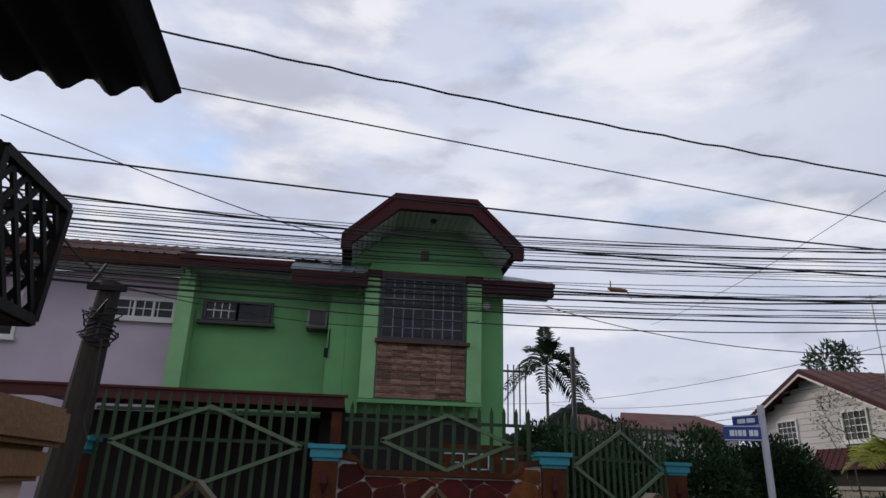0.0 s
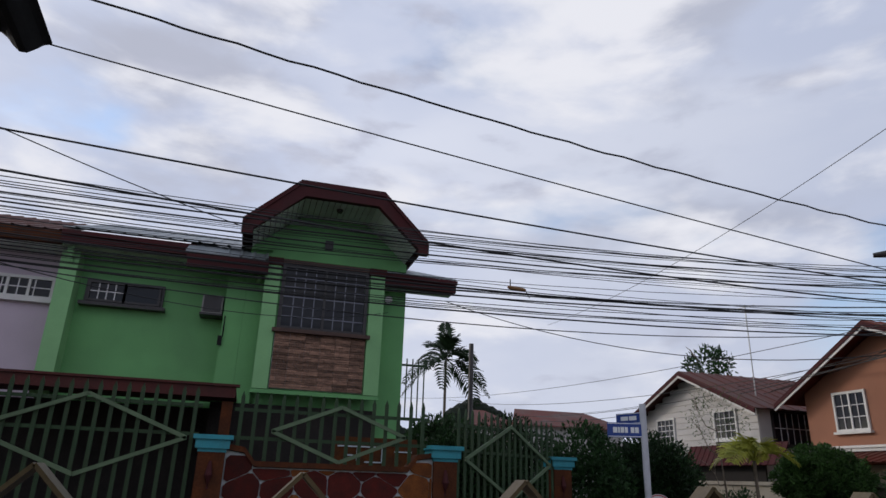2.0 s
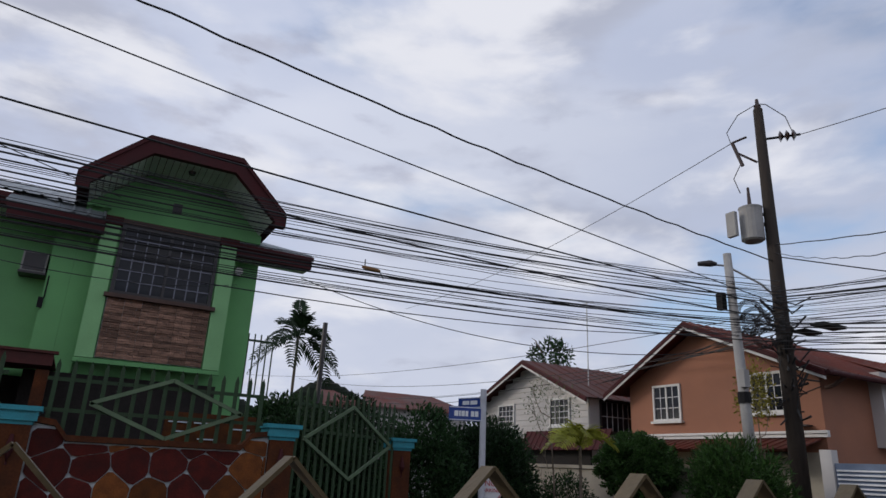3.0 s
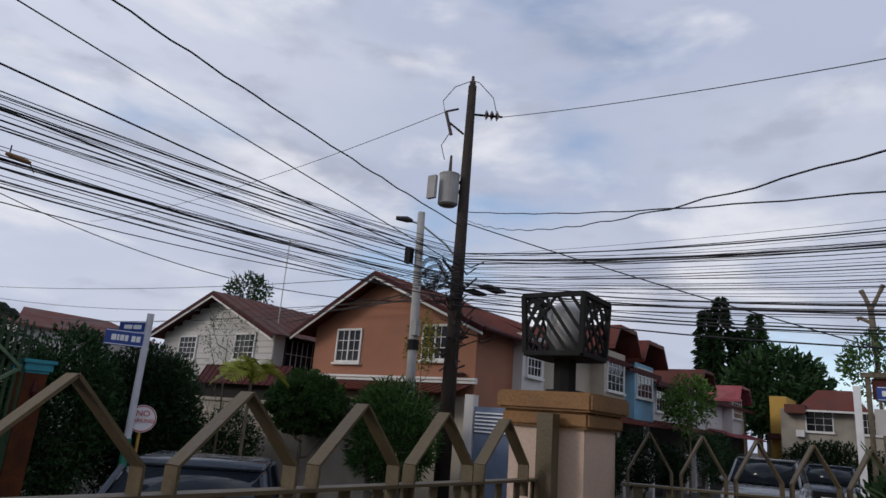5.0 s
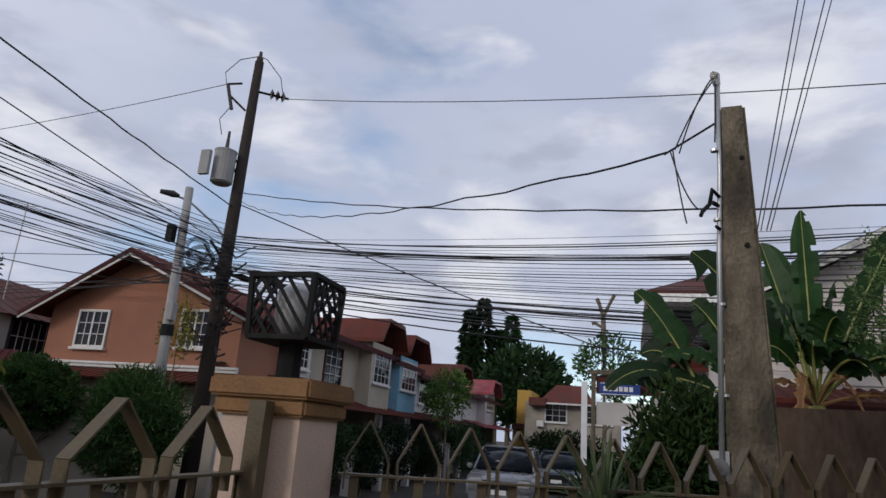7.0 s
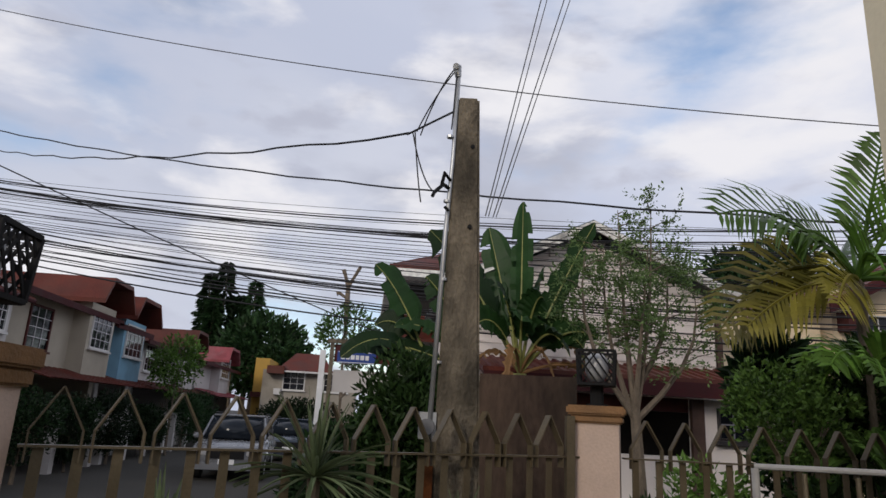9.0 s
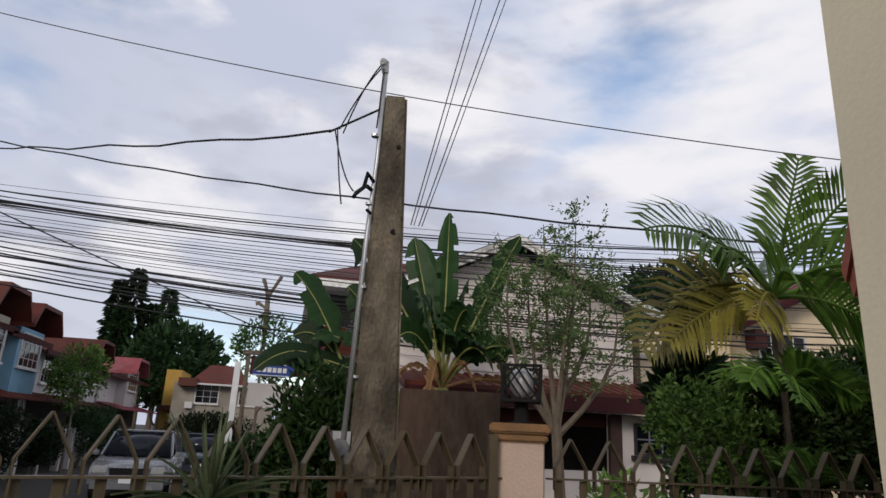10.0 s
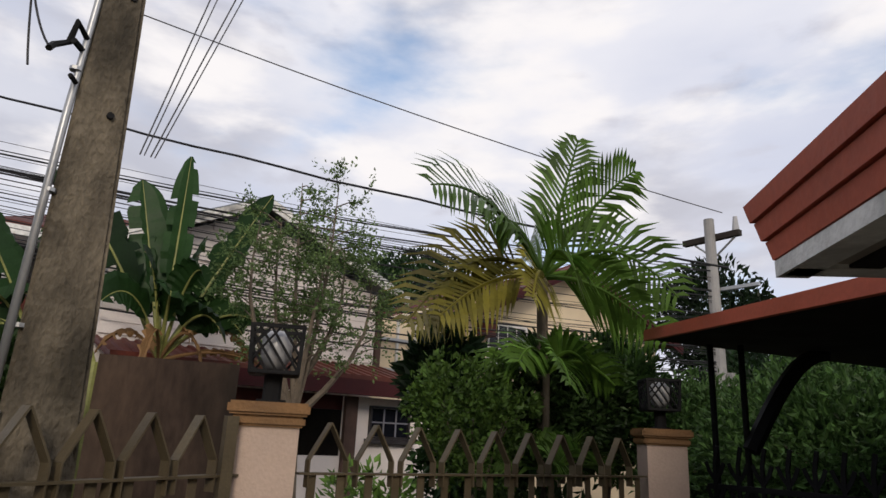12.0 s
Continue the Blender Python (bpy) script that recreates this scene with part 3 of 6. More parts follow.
def row_house(name, label, x0, x1, y0, wall, roof, ze, dormer, zr=1.25):
    h = thing(name, label, "house", ((x0 + x1) / 2, y0, GZ), "row houses along the street")
    part("wall", boxes((x0, x1, y0, y0 + 6, 2.3, ze)), wall, h)
    # rear wall coloured near-black in place of the carport's shade
    part("carport_wall", boxes((x0 + 0.3, x1 - 0.3, y0 + 2.5, y0 + 6, GZ, 2.3)), SHADEDARK, h)
    for xp in (x0, x1 - 0.3):
        part("side_wall", boxes((xp, xp + 0.3, y0, y0 + 6, GZ, 2.3)), wall, h)
    mid = y0 + 3
    part("roof", made(ribbed, (x0 - 0.3, mid, ze + zr), (x1 - x0 + 0.6, 0, 0), (0, -3.5, -zr - 0.1), max(6, int((x1 - x0) * 3))), roof, h)
    part("roof", made(ribbed, (x0 - 0.3, mid, ze + zr), (x1 - x0 + 0.6, 0, 0), (0, 3.5, -zr - 0.1), max(6, int((x1 - x0) * 3))), roof, h)
    for x in (x0, x1 - 0.05):
        bm = bmesh.new()
        slab(bm, [(x, y0, ze), (x, mid, ze + zr - 0.04), (x, y0 + 6, ze)], (0.05, 0, 0))
        part("gable_wall", bm, wall, h)
    part("awning", made(ribbed, (x0, y0 - 0.02, 2.55), (x1 - x0, 0, 0), (0, -1.3, -0.35), max(6, int((x1 - x0) * 3))), roof, h)
    part("fascia", boxes((x0 - 0.3, x1 + 0.3, y0 - 0.56, y0 - 0.5, ze - 0.16, ze + 0.02)), MAROON, h)
    if dormer:
        d0, d1 = dormer
        dm = part("dormer", boxes((d0, d1, y0 - 0.5, y0 + 1, 2.4, ze + 0.25)), dormer_mat.get(name, wall), h)
        bm = bmesh.new()
        w, zz = 0.35, ze + 0.2
        prof = [(d0 - w, zz), (d0 + 0.2, zz + 0.75), (d1 - 0.2, zz + 0.75), (d1 + w, zz)]
        for i in range(3):
            (xa, za), (xb, zb) = prof[i], prof[i + 1]
            slab(bm, [(xa, y0 - 1.0, za), (xb, y0 - 1.0, zb), (xb, y0 + 2.4, zb), (xa, y0 + 2.4, za)], (0, 0, 0.14))
        part("dormer_roof", bm, roof, h)
        window(h, "y", y0 - 0.5, -1, d0 + 0.25, d1 - 0.25, 3.3, 4.35, FRAME_WH, 4, 4, 0.05)
    return h


dormer_mat = {"cream_row_house": CREAM, "blue_row_house": BLUEWALL}
r1 = row_house("cream_row_house", "cream two-storey row house with red roof and dark window frames", 18.5, 24.6, 9.0, CREAM, REDROOF, 4.4, (22.2, 24.2))
window(r1, "x", 18.5, -1, 10.2, 11.2, 3.1, 4.2, BROWNROOF, 3, 4, 0.06)
window(r1, "y", 9.0, -1, 19.6, 20.8, 3.0, 4.1, BROWNROOF, 3, 4, 0.06)
row_house("blue_row_house", "pale blue row house with narrow gabled front", 24.8, 28.0, 9.0, WHITE, REDROOF, 4.3, (25.2, 27.4))
r3 = row_house("white_row_house", "white two-storey row house with rust red roof", 28.2, 36.0, 9.0, WHITE, RUST, 4.1, (33.4, 35.4))
window(r3, "y", 9.0, -1, 29.3, 30.8, 3.0, 4.0, FRAME_WH, 4, 4, 0.06)
r4 = row_house("white_row_house", "white two-storey row house with faded pink roof", 36.2, 45.0, 8.6, WHITE, PINKROOF, 3.9, (39.5, 42.0), 1.6)
window(r4, "y", 8.6, -1, 43.0, 44.3, 2.9, 3.9, FRAME_WH, 4, 4, 0.06)

far_white = thing("far_white_house", "dull white house with red roofs at the street's end", "house", (43, 3, GZ))
part("wall", boxes((41.5, 47, 0.5, 6.05, GZ, 4.0)), WALLGREY, far_white)
bm = bmesh.new()
slab(bm, [(41.0, 1.9, 3.95), (41.0, 5.2, 3.95), (42.8, 4.35, 5.1), (42.8, 2.7, 5.1)], (0.05, 0, 0.05))
part("roof", bm, REDROOF, far_white)
part("fascia", boxes((40.94, 40.998, 1.9, 5.2, 3.86, 3.96)), FRAME_WH, far_white)
part("aircon", boxes((41.2, 41.5, 4.9, 5.3, 2.55, 2.9)), FRAME_WH, far_white)
part("porch_roof", boxes((40.8, 41.5, 4.75, 5.75, 3.75, 4.2)), REDROOF, far_white)
window(far_white, "x", 41.5, -1, 3.6, 4.8, 2.9, 3.9, FRAME_WH, 3, 3, 0.06)
window(far_white, "x", 41.5, -1, 1.0, 2.4, 2.9, 3.9, FRAME_WH, 4, 3, 0.06)
far_yellow = thing("far_yellow_house", "yellow house front beside the dark tree", "house", (45, 6.5, GZ))
part("wall", boxes((44.5, 50, 6.15, 7.05, GZ, 4.85)), YELLOW, far_yellow)
part("awning", boxes((43.8, 44.5, 6.1, 7.05, 2.4, 2.7)), BROWNROOF, far_yellow)

# ---- white gabled house across the side street ----
gab = thing("white_gabled_house", "white house with wide gable, red tiled porch roof and shade-dark carport sheet", "house", (13, -3, GZ))
bm = bmesh.new()
slab(bm, [(11, -5.75, GZ), (11, -1.75, GZ), (11, -1.75, 3.85), (11, -3.55, 4.72), (11, -5.75, 3.8)], (7, 0, 0))
part("wall", bm, GABWHITE, gab)
gable_roof_x(gab, 10.68, 18, -5.75, -1.75, -3.62, 3.98, 4.88, GREYROOF, 0.4, trim=PEELWHITE, barge=PEELWHITE, thick=0.06)
# thin dark sheet on the wall, painted as the carport's shade
part("carport", boxes((10.97, 10.998, -5.5, -2.0, GZ, 2.15)), SHADEDARK, gab)
part("porch_roof", made(ribbed, (10.98, -6.0, 2.66), (0, 4.3, 0), (-1.4, 0, -0.32), 26, 0.03, 0.5), REDROOF, gab)
part("porch_fascia", boxes((9.5, 9.58, -6.0, -1.7, 2.14, 2.34)), MAROON, gab)
part("porch_beam", boxes((10.0, 10.15, -6.0, -1.7, 1.95, 2.14)), BROWNROOF, gab)
part("porch_ridge", boxes((9.56, 9.62, -6.0, -1.7, 2.34, 2.40)), REDROOF, gab)
part("porch_wall", boxes((9.9, 9.995, -6.6, -4.75, GZ, 2.13)), GABWHITE, gab)
part("porch_pilaster", boxes((9.82, 9.898, -4.9, -4.72, GZ, 2.13)), BROWNTRIM, gab)
part("low_wall", boxes((9.9, 10.05, -4.8, -0.9, GZ, 1.35)), GABWHITE, gab)
window(gab, "x", 9.9, -1, -5.75, -5.15, 1.62, 2.0, FRAME_DK, 3, 2, 0.03, GRILLE_DK)
part("side_wall", boxes((12.2, 12.5, -8.5, -5.85, GZ, 3.75)), CREAM_Y, gab)
part("corner_board", boxes((10.95, 11.02, -5.86, -5.76, 2.3, 3.75)), BROWNTRIM, gab)
for k in range(4):
    part("screen_post", boxes((12.12, 12.18, -6.1 - 0.42 * k, -6.06 - 0.42 * k, 2.4, 3.7)), FRAME_WH, gab)
part("screen_rail", boxes((12.10, 12.12, -7.5, -5.9, 2.75, 2.80), (12.10, 12.12, -7.5, -5.9, 3.3, 3.35)), GALV, gab)
for k in range(7):
    part("wall_board", boxes((10.975, 10.998, -5.74, -1.76, 2.72 + 0.16 * k, 2.87 + 0.16 * k)), GABWHITE, gab)
for k in range(5):
    z = 3.86 + 0.16 * k
    f = (4.72 - z) / 0.9
    part("wall_board", boxes((10.975, 10.998, -3.55 - 2.1 * f + 0.15, -3.55 + 1.7 * f - 0.15, z, z + 0.14)), GABWHITE, gab)

yel = thing("cream_gabled_house", "cream house with brown-edged gable behind the palm", "house", (15, -12, GZ))
bm = bmesh.new()
slab(bm, [(12.0, -14.5, GZ), (12.0, -8.6, GZ), (12.0, -8.6, 4.3), (12.0, -11.3, 5.4), (12.0, -14.5, 4.0)], (6, 0, 0))
part("wall", bm, CREAM_Y, yel)
gable_roof_x(yel, 11.5, 18, -14.5, -8.6, -11.3, 4.2, 5.5, REDROOF, 0.4, trim=MAROON)
window(yel, "x", 12.0, -1, -10.0, -9.0, 3.2, 3.9, FRAME_WH, 4, 3, 0.05)
part("aircon", boxes((11.7, 12.0, -8.95, -8.7, 3.6, 3.95)), BROWNROOF, yel)

tall = thing("three_storey_house", "white three-storey house with stacked red roofs", "house", (20, -3, GZ))
part("wall", boxes((17, 24, -6, -0.8, GZ, 5.0)), WHITE, tall)
part("roof", made(ribbed, (16.4, -6.3, 6.1), (7, 0, 0), (0, 0.01, 0), 3), REDROOF, tall)
bm = bmesh.new()
slab(bm, [(16.3, -0.5, 5.15), (18.5, -2.5, 6.2), (18.5, -5, 6.2), (16.3, -6.5, 5.15)], (0.02, 0, 0.08))
part("roof", bm, REDROOF, tall)
bm = bmesh.new()
slab(bm, [(16.3, -0.5, 5.15), (18.5, -2.5, 6.2), (24, -2.5, 6.2), (24, -0.5, 5.15)], (0, 0, 0.08))
part("roof", bm, REDROOF, tall)
part("eave", boxes((16.25, 24.2, -6.5, -0.45, 4.95, 5.14)), PEELWHITE, tall)
bm = bmesh.new()
slab(bm, [(16.2, -0.4, 3.4), (17.0, -0.7, 4.05), (17.0, -6, 4.05), (16.2, -6.2, 3.4)], (0, 0, 0.08))
part("lower_roof", bm, REDROOF, tall)
# dark sheet on the wall, painted as shade in the balcony
part("balcony_shade", boxes((16.95, 17.0, -3.6, -0.95, 4.15, 4.9)), SHADEDARK, tall)

# ---- own house ----
own = thing("own_house", "cream plastered house wall with red fascia eaves", "house", (0.5, -4, GZ))
part("wall", boxes((-14, 2.0, -1.45, -1.19, GZ, 3.4)), HOUSECREAM, own)
# unseen rest of the house, added to block sky light from behind
part("rear_wall", boxes((-14, 0.3, -9, -8.75, GZ, 3.4)), HOUSECREAM, own)
part("slab_roof", boxes((-14, 0.3, -9, -1.45, 3.2, 3.4)), REDROOF, own)
part("end_wall", boxes((0.05, 0.3, -8.75, -1.45, GZ, 3.2)), HOUSECREAM, own)


# ---- own fence, pillars and lamps ----
def pillar(x, y, turn, label, k=1.0, zb=1.725, zt=1.85):
    t = thing("gate_pillar", label, "pillar", (x, y, GZ), "pillars of the garden fence")
    part("shaft", boxes((x - 0.148 * k, x + 0.148 * k, y - 0.148 * k, y + 0.148 * k, GZ, zb)), PEACH, t)
    for name, h, z0, z1 in (("cap_base", 0.172, zb, zb + (zt - zb) * 0.46), ("cap_top", 0.19, zb + (zt - zb) * 0.46, zt)):
        bm = boxes((x - h * k, x + h * k, y - h * k, y + h * k, z0, z1))
        bmesh.ops.bevel(bm, geom=bm.edges[:], offset=0.009, segments=2, affect="EDGES")
        part(name, bm, CAPBROWN, t)
    t.rotation_euler = (0, 0, radians(turn))
    return t


def cage_lamp(x, y, z, turn, k=1.0):
    """A lamp in a black lattice box that widens upwards, on a short stem."""
    t = thing("cage_lamp", "black lattice cage lamp with milky globe on a pillar", "lamp", (x, y, z), "cage lamps on the pillars")
    h0, h1, b, w = 0.115, 0.125, 0.145, 0.222
    part("stem", rods([([(x, y, z), (x, y, z + b)], 0.045)], 8), BLACK, t)
    part("foot", rods([([(x, y, z), (x, y, z + 0.015)], 0.075)], 10), BLACK, t)
    part("globe", rods([([(x, y, z + b + 0.02), (x, y, z + b + 0.08), (x, y, z + b + 0.17), (x, y, z + b + 0.21)], [0.045, 0.078, 0.078, 0.04])], 14), LAMPWHITE, t, smooth=True)
    part("tray", boxes((x - h0, x + h0, y - h0, y + h0, z + b - 0.012, z + b)), BLACK, t)

    def pt(side, s, u):
        h = h0 + (h1 - h0) * u
        px, py = {0: (s * h, -h), 1: (h, s * h), 2: (-s * h, h), 3: (-h, -s * h)}[side]
        return Vector((x + px, y + py, z + b + u * w))

    for side in range(4):
        across = Vector(((0, -1, 0), (1, 0, 0), (0, 1, 0), (-1, 0, 0))[side])
        bm = bmesh.new()
        for a, c in (((-1, 0), (-1, 1)), ((-1, 1), (1, 1)), ((1, 0), (-1, 0))):
            strap(bm, [pt(side, *a), pt(side, *c)], 0.018, 0.018, across)
        for m in range(-3, 5):
            s0, s1 = -1 + m * 0.44, -1 + m * 0.44 + 1.3
            u0, u1 = 0.0, 1.0
            if s0 < -1:
                u0 = (-1 - s0) / 1.3
                s0 = -1
            if s1 > 1:
                u1 = (1 - (-1 + m * 0.44)) / 1.3
                s1 = 1
            if u1 - u0 > 0.08:
                strap(bm, [pt(side, -s0, u0), pt(side, -s1, u1)], 0.006, 0.0125, across)
        for m in (0.45, 0.85, 1.25):
            strap(bm, [pt(side, -1, 1 - m * 0.62), pt(side, -1 + m * 0.9, 1)], 0.006, 0.011, across)
        part("lattice", bm, BLACK, t)
    t.rotation_euler = (0, 0, radians(turn))
    t.scale = (k, k, k)
    return t


P0, P1, P2, P3 = (-0.665, 1.13), (3.05, 1.065), (4.215, -1.375), (4.13, -3.62)
for (px, py), turn, k in ((P0, 0, 1.0), (P1, 0, 1.0), (P2, -23, 0.75), (P3, -38, 0.72)):
    zb, zt = (1.725, 1.85) if k == 1.0 else (1.71, 1.795)
    pillar(px, py, turn, "peach plastered fence pillar with ochre stepped cap", k, zb, zt)
    cage_lamp(px, py, zt, turn, k)


def fence(a, b, period, width, n_bars, first=0.5, ztip=1.735, zrail=1.545):
    """A run of flat iron bars with a rail and bent spear straps on top."""
    a, b = Vector((*a, 0)), Vector((*b, 0))
    d = (b - a).normalized()
    nrm = Vector((-d.y, d.x, 0))
    length = (b - a).length
    t = thing("garden_fence", "khaki painted iron fence with bent strap spear heads", "fence", (*a.xy, GZ), "garden fence runs")
    for z in (zrail, 0.35):
        bm = bmesh.new()
        strap(bm, [a + Vector((0, 0, z)), b + Vector((0, 0, z))], 0.045, 0.008, nrm)
        part("rail", bm, FENCE, t)
    for i in range(n_bars):
        p = a + d * length * (i + 0.5) / n_bars
        bm = bmesh.new()
        strap(bm, [p + Vector((0, 0, 0.2)), p + Vector((0, 0, zrail - 0.006))], 0.006, 0.034, nrm)
        part("bar", bm, FENCE, t)
    k = 0
    while first + k * period < length:
        c = a + d * (first + k * period)
        h = width / 2
        bm = bmesh.new()
        pts = [c - d * h + Vector((0, 0, zrail - 0.05)), c - d * h + Vector((0, 0, zrail + 0.05)), c + Vector((0, 0, ztip)),
               c + d * h + Vector((0, 0, zrail + 0.05)), c + d * h + Vector((0, 0, zrail - 0.05))]
        for q0, q1 in zip(pts, pts[1:]):
            strap(bm, [q0, q1], 0.040, 0.006, nrm)
        part("spear", bm, FENCE, t)
        k += 1
    return t


f1 = fence((-0.43, 1.06), (2.87, 1.06), 0.3475, 0.28, 28, 0.245)
part("end_post", boxes((2.80, 2.855, 0.99, 1.05, GZ, 1.77)), FENCE, f1)
f2 = fence((3.17, 0.88), (4.16, -1.25), 0.188, 0.155, 20, 0.10)
part("end_post", boxes((4.09, 4.13, -1.22, -1.18, GZ, 1.74)), FENCE, f2)
fence((4.24, -1.52), (4.14, -3.48), 0.205, 0.16, 16, 0.12)

# ---- concrete service post ----
post = thing("service_post", "tapered weathered concrete post with steel conduit", "post", (4.22, -0.68, GZ))
bm = bmesh.new()
face = Matrix.Rotation(radians(-6), 3, "Z")
v = [bm.verts.new(Vector(o) + face @ Vector((sx * w, sy * w, 0))) for o, w in (((4.095, -0.652, GZ), 0.152), ((4.032, -0.615, 3.33), 0.058)) for sx, sy in ((-1, -1), (1, -1), (1, 1), (-1, 1))]
for f in ((3, 2, 1, 0), (4, 5, 6, 7), (0, 1, 5, 4), (1, 2, 6, 5), (2, 3, 7, 6), (3, 0, 4, 7)):
    bm.faces.new([v[i] for i in f])
bmesh.ops.bevel(bm, geom=bm.edges[:], offset=0.012, segments=2, affect="EDGES")
part("shaft", bm, CONC, post)
part("conduit", rods([([(3.96, -0.49, 1.5), (3.985, -0.525, 2.6), (3.99, -0.545, 3.0), (3.99, -0.552, 3.46)], 0.012)], 8), GALV, post, smooth=True)
part("weather_head", rods([([(3.99, -0.55, 3.45), (3.975, -0.54, 3.50), (3.95, -0.53, 3.49)], [0.018, 0.024, 0.016])], 8), GALV, post)
part("meter", rods([([(3.965, -0.485, 1.655), (3.90, -0.475, 1.655)], 0.036)], 14), LAMPGREY, post, "round electricity meter with glass cover")
part("meter_box", boxes((3.965, 4.04, -0.525, -0.45, 1.60, 1.72)), GALV, post)
part("breaker_box", boxes((3.95, 4.03, -0.52, -0.46, 1.22, 1.52)), STONE_O, post)
for z in (1.95, 2.35, 2.75, 3.1):
    part("pipe_clip", rods([([(3.985, -0.525, z - 0.006), (3.985, -0.525, z + 0.006)], 0.019)], 8), GALV, post)
for z in (2.62, 3.05):
    part("bolt_hole", rods([([(3.952 + 0.01 * (z > 3), -0.64, z), (3.975, -0.64, z)], 0.011)], 8), BLACK, post)

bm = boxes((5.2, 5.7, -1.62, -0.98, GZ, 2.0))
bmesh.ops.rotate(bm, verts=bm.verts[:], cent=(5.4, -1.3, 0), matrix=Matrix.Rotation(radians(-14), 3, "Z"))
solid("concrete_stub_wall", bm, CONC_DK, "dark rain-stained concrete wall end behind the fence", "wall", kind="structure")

# ---- gate front of the green house ----
STONEWALL_Y = 8.5
for x, yy in ((-3.15, 8.5), (-0.24, 8.5), (2.58, 8.5), (5.05, 10.2)):
    t = thing("gate_post", "brown painted gate post with teal cap", "post", (x, yy, GZ), "gate posts of the green house")
    part("shaft", boxes((x - 0.15, x + 0.15, yy - 0.15, yy + 0.15, GZ, 1.95)), BROWNCOL, t)
    part("cap", boxes((x - 0.16, x + 0.16, yy - 0.16, yy + 0.16, 1.95, 1.99), (x - 0.19, x + 0.19, yy - 0.19, yy + 0.19, 1.99, 2.09), (x - 0.22, x + 0.22, yy - 0.22, yy + 0.22, 2.09, 2.14)), TEAL, t)
    part("relief", rods([([(x, yy - 0.152, 1.55), (x, yy - 0.17, 1.7), (x, yy - 0.152, 1.85)], [0.015, 0.045, 0.015])], 8), MAROON, t)


def gate(a, b, z0, z1, n, diamond, label, panel=0.0):
    a, b = Vector((*a, 0)), Vector((*b, 0))
    d = (b - a).normalized()
    nrm = Vector((-d.y, d.x, 0))
    L = (b - a).length
    t = thing("metal_gate", label, "gate", (*a.xy, GZ), "green gate panels")
    up = lambda s, z: a + d * s + Vector((0, 0, z))
    for i in range(n):
        s = L * (i + 0.5) / n
        bm = bmesh.new()
        strap(bm, [up(s, z0), up(s, z1 - 0.07)], 0.02, 0.045, nrm)
        slab(bm, [up(s - 0.0225, z1 - 0.07) - nrm * 0.01, up(s + 0.0225, z1 - 0.07) - nrm * 0.01, up(s, z1) - nrm * 0.01], nrm * 0.02)
        part("picket", bm, GATE, t)
    for z in (z0 + 0.03, z1 - 0.55, z1 - 0.22):
        bm = bmesh.new()
        strap(bm, [up(0, z) + nrm * 0.02, up(L, z) + nrm * 0.02], 0.02, 0.04, nrm)
        part("rail", bm, GATE, t)
    if diamond:
        s0, s1, zc, zh = diamond
        pts = [up(s0, zc), up((s0 + s1) / 2, zc + zh), up(s1, zc), up((s0 + s1) / 2, zc - zh), up(s0, zc)]
        for p, q in zip(pts, pts[1:]):
            bm = bmesh.new()
            strap(bm, [p - nrm * 0.03, q - nrm * 0.03], 0.025, 0.045, nrm)
            part("diamond_bar", bm, GATE_LT, t)
    if panel:
        bm = bmesh.new()
        slab(bm, [up(0, 0.0), up(L, 0.0), up(L, panel), up(0, panel)], nrm * 0.02)
        part("panel", bm, GATE, t)
    return t


gate((-3.0, 8.5), (-0.42, 8.5), 0.9, 2.70, 17, (0.22, 2.45, 2.10, 0.44), "green metal double gate with diamond bars and picket top", 1.0)
gate((-0.05, 8.5), (2.38, 8.5), 1.75, 2.68, 15, (0.46, 2.12, 2.22, 0.33), "green metal fence panel with diamond bars above the stone wall")
gate((2.78, 8.62), (4.92, 10.08), 1.0, 2.66, 17, (0.2, 2.4, 2.0, 0.5), "green metal side gate with diamond bars and solid foot", 1.2)

# painted rubble wall
bm = bmesh.new()
slab(bm, [(-0.09, 8.42, GZ), (2.43, 8.42, GZ), (2.43, 8.42, 1.98), (2.22, 8.42, 1.95), (2.1, 8.42, 1.80), (0.25, 8.42, 1.80), (0.12, 8.42, 1.95), (-0.09, 8.42, 1.98)], (0, 0.2, 0))
wall_o = solid("stone_wall", bm, MORTAR, "low wall of red and orange painted stones with pale joints", "wall", kind="structure")
bm = bmesh.new()
line = [(-0.09, 1.99), (0.12, 1.96), (0.25, 1.81), (2.1, 1.81), (2.22, 1.96), (2.43, 1.99)]
for (xa, za), (xb, zb) in zip(line, line[1:]):
    slab(bm, [(xa, 8.36, za), (xb, 8.36, zb), (xb, 8.36, zb + 0.06), (xa, 8.36, za + 0.06)], (0, 0.3, 0))
part("coping", bm, BROWNCOL, wall_o)


def clipped(poly, a, b):
    """The part of a polygon nearer to a than to b."""
    m, d = ((a[0] + b[0]) / 2, (a[1] + b[1]) / 2), (b[0] - a[0], b[1] - a[1])
    side = lambda p: (p[0] - m[0]) * d[0] + (p[1] - m[1]) * d[1]
    out = []
    for p, q in zip(poly, poly[1:] + poly[:1]):
        sp, sq = side(p), side(q)
        if sp <= 0:
            out.append(p)
        if (sp < 0 < sq) or (sq < 0 < sp):
            t = sp / (sp - sq)
            out.append((p[0] + (q[0] - p[0]) * t, p[1] + (q[1] - p[1]) * t))
    return out


